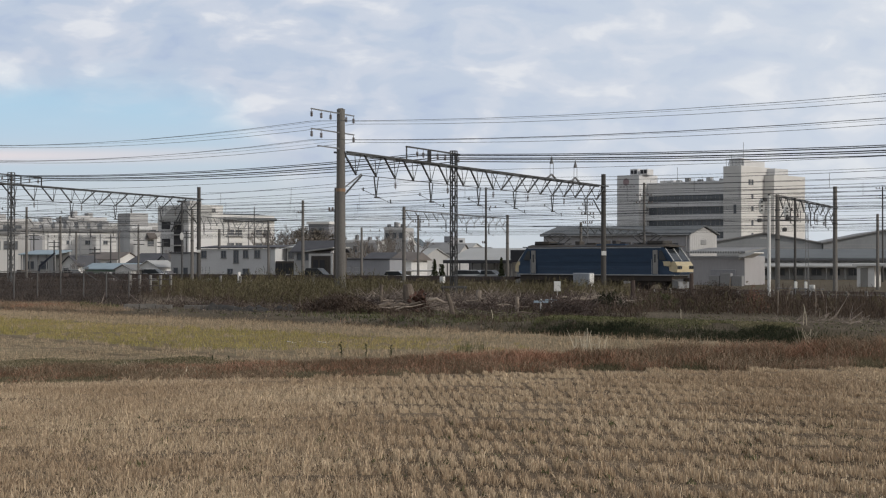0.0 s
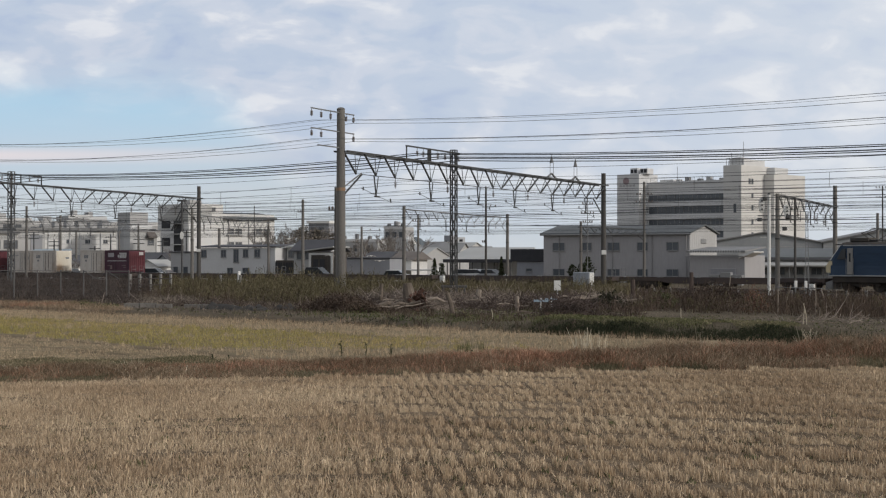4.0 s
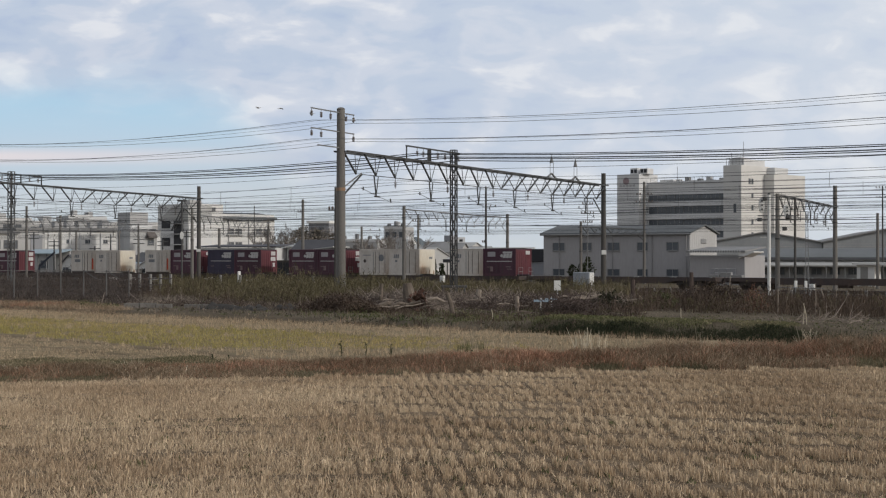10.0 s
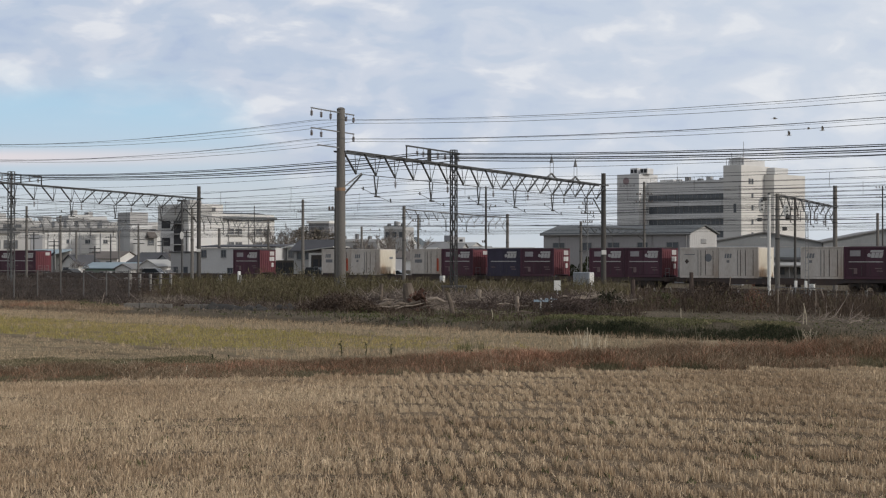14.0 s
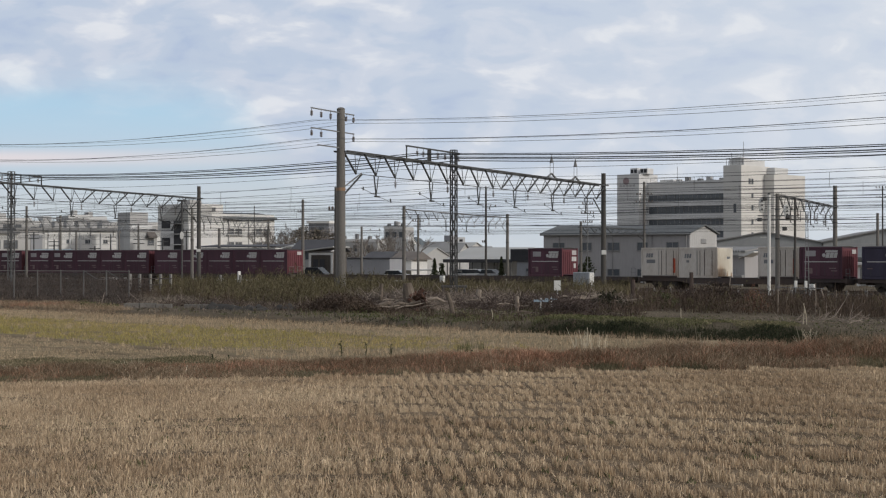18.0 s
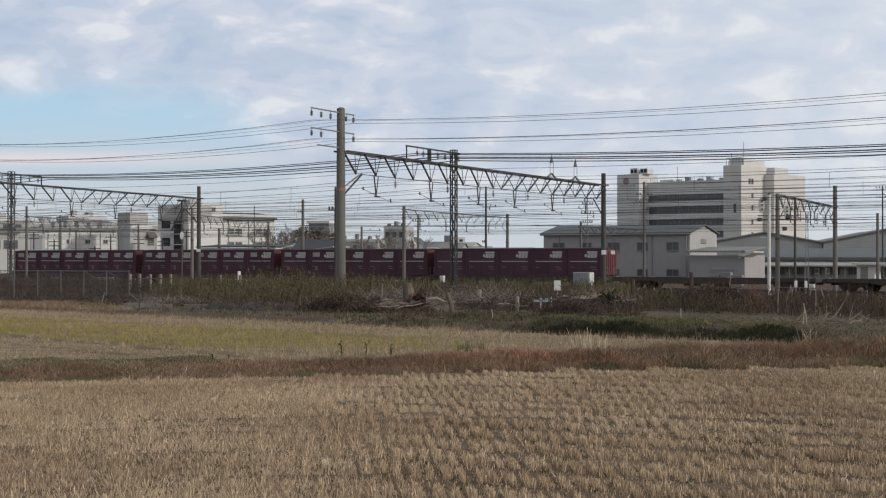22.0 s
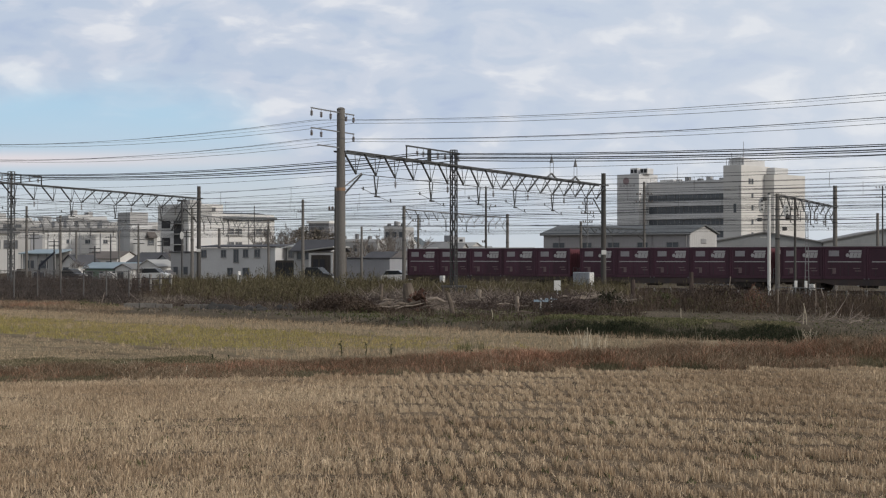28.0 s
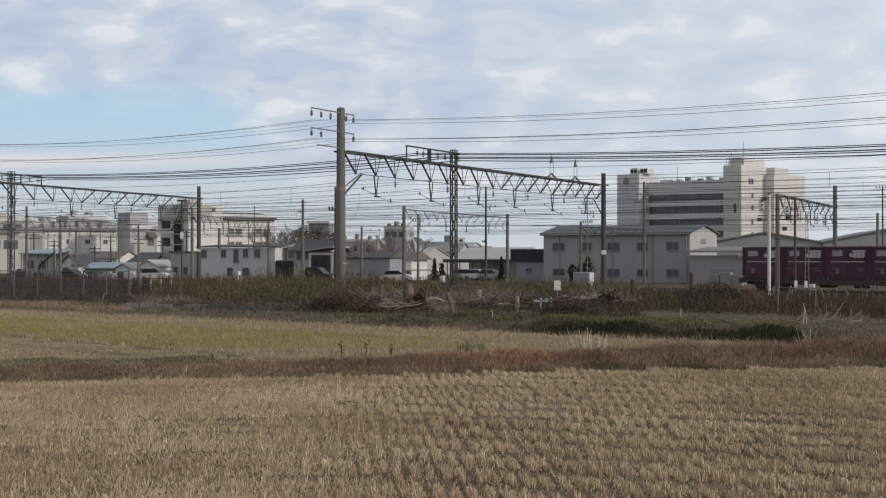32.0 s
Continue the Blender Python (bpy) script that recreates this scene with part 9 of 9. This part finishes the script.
# ---- trees and shrubs ----
def bare_tree(x, y, h, seed, label, spread=0.55, m=None):
    r = thing("bare_tree", pose(x, y, -1.5), label, "tree", "bare trees")
    rnd = random.Random(seed)
    trunk, limbs, twigs = Geo(), Geo(), Geo()
    trunk.tube([(0, 0, 0), (0.1, 0, h * 0.25), (0, 0.1, h * 0.5)], h * 0.028, 8, h * 0.014)

    def grow(p, d, l, rad, depth):
        q = p + d * l
        (limbs if depth < 2 else twigs).tube([tuple(p), tuple(p + d * l * 0.5 + Vector((rnd.uniform(-1, 1), rnd.uniform(-1, 1), 0)) * l * 0.06), tuple(q)], rad, 4, rad * 0.6)
        if depth < 4:
            for k in range(3 if depth < 3 else 6):
                e = (d + Vector((rnd.uniform(-1, 1), rnd.uniform(-1, 1), rnd.uniform(-0.5, 0.9))) * spread).normalized()
                grow(p + d * l * rnd.uniform(0.55, 1.0), e, l * rnd.uniform(0.55, 0.8), rad * 0.6, depth + 1)
    for k in range(4):
        a = k * 1.57 + rnd.uniform(-0.5, 0.5)
        grow(Vector((0, 0.05, h * rnd.uniform(0.2, 0.48))), Vector((math.cos(a) * 0.7, math.sin(a) * 0.7, 0.9)).normalized(), h * 0.24, h * 0.012, 0)
    part("trunk", trunk, bark, r)
    part("limbs", limbs, bark, r)["kind"] = "stuff"
    part("twig_mass", twigs, m or bark, r)["kind"] = "stuff"


def leafy(x, y, w, h, seed, label, name="shrub", conifer=False, m=None):
    r = thing(name, pose(x, y, -1.5), label, "tree" if conifer else "shrub", "yard trees")
    rnd = np.random.default_rng(seed)
    part("trunk", Geo().tube([(0, 0, 0), (0.03, 0, h * 0.4), (0, 0, h * 0.85)], max(0.06, h * 0.03), 7, 0.02), bark, r)
    n = 700
    z = rnd.uniform(0.12, 1.0, n)
    if conifer:
        rad = w * (1 - z) * 0.9 * (0.55 + 0.45 * np.abs(np.sin(z * 16))) + 0.08
    else:
        rad = w * np.sqrt(np.clip(1 - (2 * z - 1.05) ** 2, 0.02, 1)) * (0.75 + 0.3 * np.sin(z * 9 + seed))
    a = rnd.uniform(0, 6.283, n)
    q = np.sqrt(rnd.uniform(0.15, 1, n)) * rad * (0.8 + 0.35 * np.sin(3 * a + seed))
    c = np.stack([q * np.cos(a), q * np.sin(a), z * h], 1)
    s = rnd.uniform(0.07, 0.17, (n, 1)) * (0.6 + h * 0.12)
    d1, d2 = rnd.normal(size=(n, 3)), rnd.normal(size=(n, 3))
    d1 /= np.linalg.norm(d1, axis=1, keepdims=True)
    d2 /= np.linalg.norm(d2, axis=1, keepdims=True)
    v = np.stack([c - d1 * s, c + d2 * s * 0.7, c + d1 * s, c - d2 * s * 0.7], 1).reshape(-1, 3)
    part("crown", sheet_np("crown", v, np.arange(4 * n).reshape(-1, 4), m or dark_leaf), None, r)


for x, y, h, sd in ((-26.57, 262.00, 9.0, 1), (-25.27, 268.00, 9.3, 2), (-22.93, 272.00, 9.4, 3), (-20.71, 266.00, 9.2, 4), (-27.43, 256.00, 8.6, 5), (-19.09, 262.00, 8.6, 6), (-50.14, 216.00, 3.0, 13), (-49.29, 217.00, 2.6, 14), (-38.10, 226.00, 4.6, 15), (-15.66, 255.00, 5.8, 7), (-14.37, 258.00, 6.2, 8), (-8.98, 262.00, 8.0, 9), (-7.92, 264.00, 6.5, 10), (-4.59, 262.00, 8.2, 11), (-11.96, 270.00, 6.8, 12), (-24.2, 246.0, 8.6, 16), (-28.6, 250.0, 8.2, 17), (-8.3, 250.0, 5.6, 18), (-6.9, 246.0, 5.0, 19), (-17.6, 240.0, 7.0, 20), (-21.0, 238.0, 8.0, 21), (-12.4, 250.0, 7.2, 22), (-9.9, 252.0, 6.6, 23)):
    bare_tree(x, y, h, sd, "bare grey-brown winter tree behind the houses", 0.6, tree_twig)
brown_leaf = grass_mat("brown_leaf", ((0.10, 0.09, 0.072), (0.15, 0.13, 0.105), (0.20, 0.17, 0.14)), 0.8, 0.7)
for x, y, w, h, sd in ((-25.40, 280.00, 4.0, 7.4, 20), (-22.60, 285.00, 4.2, 8.2, 21), (-19.40, 280.00, 3.4, 6.4, 22), (-16.76, 276.00, 3.2, 5.0, 23), (-9.40, 280.00, 2.6, 6.6, 24), (-22.1, 250.00, 2.8, 8.0, 25), (-19.6, 248.00, 2.6, 7.4, 26), (-17.2, 246.00, 2.3, 6.2, 27), (-18.8, 236.00, 2.7, 7.3, 28), (-16.4, 237.00, 2.1, 6.7, 29), (-20.9, 235.00, 2.2, 7.0, 30)):
    leafy(x, y, w, h, sd, "dull brown-leaved tree behind the houses", "tree", False, brown_leaf)
for x, y, w, h, sd, con in ((-1.05, 196.00, 0.8, 3.0, 31, True), (7.36, 200.00, 0.65, 3.2, 32, True), (15.15, 186.00, 0.8, 2.3, 33, False), (16.82, 184.00, 1.0, 3.2, 34, False), (16.12, 185.00, 0.8, 2.4, 35, False), (-0.14, 200.00, 0.7, 2.4, 36, False)):
    leafy(x, y, w, h, sd, "dark green conifer in the yard" if con else "dark green shrub by a building", "conifer" if con else "shrub", con)


# ---- birds ----
white_feather = mat("white_feather", (0.72, 0.70, 0.67), (0.6, 0.58, 0.54), 0.8, amount=0.3)
feather = mat("feather", (0.17, 0.16, 0.15), (0.26, 0.245, 0.23), 0.8, amount=0.4)
BIRDS = []


def bird(coat, label, group):
    r = thing("bird", pose(0, 0, 0), label, "bird", group)
    body = Geo()
    n = 8
    prof = [(-0.083, 0.004), (-0.058, 0.012), (-0.02, 0.02), (0.02, 0.021), (0.045, 0.014), (0.058, 0.013), (0.074, 0.007), (0.086, 0.0015)]
    v, f = [], []
    for i, (x, q) in enumerate(prof):
        v += [(x, q * math.cos(6.2832 * k / n), q * math.sin(6.2832 * k / n) * 0.9) for k in range(n)]
        if i:
            f += [((i - 1) * n + k, (i - 1) * n + (k + 1) % n, i * n + (k + 1) % n, i * n + k) for k in range(n)]
    part("body", body.add(v, f), white_feather, r)
    part("tail", Geo().prism([(-0.077, -0.002), (-0.077, 0.002), (-0.128, 0.004), (-0.128, 0.0)], -0.016, 0.016), white_feather, r, "white tail")
    part("belly", Geo().tube([(-0.05, 0, -0.007), (0.0, 0, -0.011), (0.04, 0, -0.007)], 0.0155, 8, 0.008), white_feather, r, "white belly")
    wings = []
    for s in (-1, 1):
        g = Geo()
        pts = [(0.03, 0.0), (-0.03, 0.0), (-0.034, 0.085), (-0.016, 0.155), (0.006, 0.168), (0.036, 0.08)]
        g.add([(x, s * y, 0.003) for x, y in pts] + [(x, s * y, -0.003) for x, y in pts], [tuple(range(6)), tuple(range(11, 5, -1))] + [(i, i + 6, (i + 1) % 6 + 6, (i + 1) % 6) for i in range(6)])
        w = part("wing", g, coat, r)
        part("wing_bar", Geo().box(-0.032, 0.004, min(0, s * 0.12), max(0, s * 0.12), -0.005, 0.005), white_feather, w, "white wing bar")
        w.location = (0, 0.01 * s, 0.01)
        wings.append((w, s))
    return r, wings


# they rest in the second paddy, take off together and circle over the railway
FLIGHTS = (
    ((0, (-2.68, 28.60, -0.01)), (1.5, (-2.66, 28.80, 0.04)), (1.8, (-2.83, 30.00, 0.17)), (2.0, (-2.96, 31.00, 0.32)), (2.4, (-3.13, 34.00, 0.75)), (2.6, (-3.09, 35.00, 0.93)), (3.0, (-3.08, 38.00, 1.17)), (4.2, (-4.89, 45.00, 2.27)), (5.5, (-10.88, 54.00, 3.68)), (6.2, (-13.34, 58.00, 4.32)), (6.6, (-13.63, 60.00, 4.95)), (7.0, (-13.53, 61.00, 5.60)), (7.5, (-13.15, 62.00, 6.50)), (9.0, (-10.05, 60.00, 7.39)), (9.5, (-8.51, 59.00, 7.27)), (10.5, (-4.87, 57.00, 6.75)), (11.5, (-0.66, 54.00, 6.17)), (12.5, (3.92, 52.00, 5.88)), (14.5, (12.27, 48.00, 5.84)), (32, (59.96, 31.00, 4.91))),
    ((0, (2.56, 28.00, -0.04)), (1.4, (2.52, 28.20, -0.02)), (1.6, (2.24, 29.00, -0.01)), (1.8, (2.24, 30.00, 0.21)), (2.0, (2.04, 31.00, 0.15)), (2.5, (1.23, 33.00, 0.33)), (3.0, (0.27, 36.00, 0.68)), (3.5, (-0.65, 39.00, 1.03)), (4.5, (-3.68, 46.00, 2.29)), (5.5, (-7.33, 53.00, 3.71)), (6.2, (-8.54, 56.00, 4.28)), (6.6, (-10.29, 58.00, 4.61)), (7.0, (-11.49, 60.00, 5.31)), (7.5, (-11.65, 62.00, 6.17)), (9.0, (-9.35, 61.00, 7.29)), (9.5, (-7.91, 60.00, 7.31)), (10.5, (-4.02, 58.00, 6.68)), (11.5, (0.02, 55.00, 5.86)), (12.5, (4.39, 53.00, 5.59)), (14.5, (13.05, 49.00, 5.35)), (32, (63.04, 32.00, 4.56))),
    ((0, (0.58, 28.20, -0.03)), (1.7, (0.57, 28.40, -0.01)), (2.0, (0.29, 29.00, 0.06)), (2.2, (0.16, 30.00, 0.26)), (2.6, (-0.21, 32.00, 0.30)), (2.8, (-0.42, 33.00, 0.36)), (3.2, (-0.61, 35.00, 0.66)), (3.5, (-0.85, 37.00, 0.94)), (4.5, (-2.73, 44.00, 2.10)), (5.5, (-5.26, 52.00, 3.67)), (6.0, (-6.31, 54.00, 3.91)), (6.4, (-7.20, 56.00, 4.32)), (7.0, (-9.99, 59.00, 5.29)), (7.5, (-10.39, 61.00, 6.03)), (9.0, (-8.44, 60.00, 7.24)), (9.5, (-7.00, 59.00, 7.13)), (10.5, (-2.48, 56.00, 6.34)), (11.5, (0.57, 53.00, 5.78)), (12.5, (4.83, 51.00, 5.62)), (14.5, (13.03, 47.00, 5.39)), (32, (62.18, 31.00, 4.80))),
    ((0, (-2.13, 28.60, -0.01)), (2.0, (-2.15, 28.80, -0.00)), (2.4, (-2.08, 30.00, 0.15)), (3.0, (-2.23, 34.00, 0.63)), (3.5, (-2.57, 38.00, 1.07)), (4.5, (-3.44, 45.00, 2.19)), (5.5, (-4.72, 52.00, 3.32)), (6.2, (-6.08, 56.00, 3.76)), (7.0, (-8.55, 60.00, 4.89)), (7.4, (-9.52, 62.00, 5.71)), (7.6, (-9.63, 63.00, 6.18)), (9.0, (-6.95, 62.00, 7.32)), (9.5, (-5.53, 61.00, 7.12)), (10.5, (-0.86, 59.00, 6.39)), (11.5, (3.68, 56.00, 5.90)), (12.5, (6.34, 54.00, 5.88)), (14.5, (14.57, 50.00, 5.57)), (32, (67.37, 33.00, 4.89))))
for path in FLIGHTS:
    BIRDS.append((*bird(feather, "small black and white bird of a flock", "flock of birds"), path))
# one white bird crosses low over the waste ground at the end
LATE_FLIGHT = ((0, (-80.00, 44.00, 0.60)), (28.5, (-22.60, 45.00, 0.40)), (30.5, (-11.06, 46.00, 0.07)), (30.7, (-10.18, 46.50, 0.14)), (30.8, (-9.72, 47.00, 0.12)), (31, (-8.86, 48.00, 0.30)), (31.2, (-7.86, 49.00, 0.56)), (31.3, (-7.32, 49.60, 0.56)), (31.5, (-6.30, 51.00, 0.88)), (31.8, (-4.62, 53.00, 1.20)), (32, (-3.33, 54.50, 1.32)))
BIRDS.append((*bird(white_feather, "small white bird flying low over waste ground", ""), LATE_FLIGHT))


# ---- what moves ----
def motions():
    for ob, off, z in MOVING:
        rows = []
        for i in range(33):
            x, y, th = track_point(train_at(float(i)) - off)
            rows.append((float(i), pose(x, y, RAIL_Z + z, 0, 0, -math.degrees(th))))
        walk(ob, rows)
    for k, (ob, wings, path) in enumerate(BIRDS):
        rows = []
        yaw = None
        for i, (t, p) in enumerate(path):
            a, b = path[max(i - 1, 0)][1], path[min(i + 1, len(path) - 1)][1]
            new_yaw = math.degrees(math.atan2(b[1] - a[1], b[0] - a[0]))
            turn = 0 if yaw is None else (new_yaw - yaw + 180) % 360 - 180
            yaw = new_yaw if yaw is None else yaw + max(-75, min(75, turn))
            rows.append((float(t), pose(*p, 0, 0, yaw)))
        walk(ob, rows)
        for w, s in wings:
            beats = [(0.0, pose(*w.location, s * 10, 0, 0))]
            t, up = path[1][0], 1
            while t < (15 if path[1][0] < 15 else 31.8):
                beats.append((round(t, 1), pose(*w.location, s * (40 * up + 6), 0, 0)))
                t, up = t + 0.2 + 0.1 * (k % 2), -up
            beats.append((32.0, pose(*w.location, s * 10, 0, 0)))
            walk(w, beats)
    walk(backdrop, [(0.0, pose(-24, 3500, 6)), (32.0, pose(24, 3500, -6))])


motions()
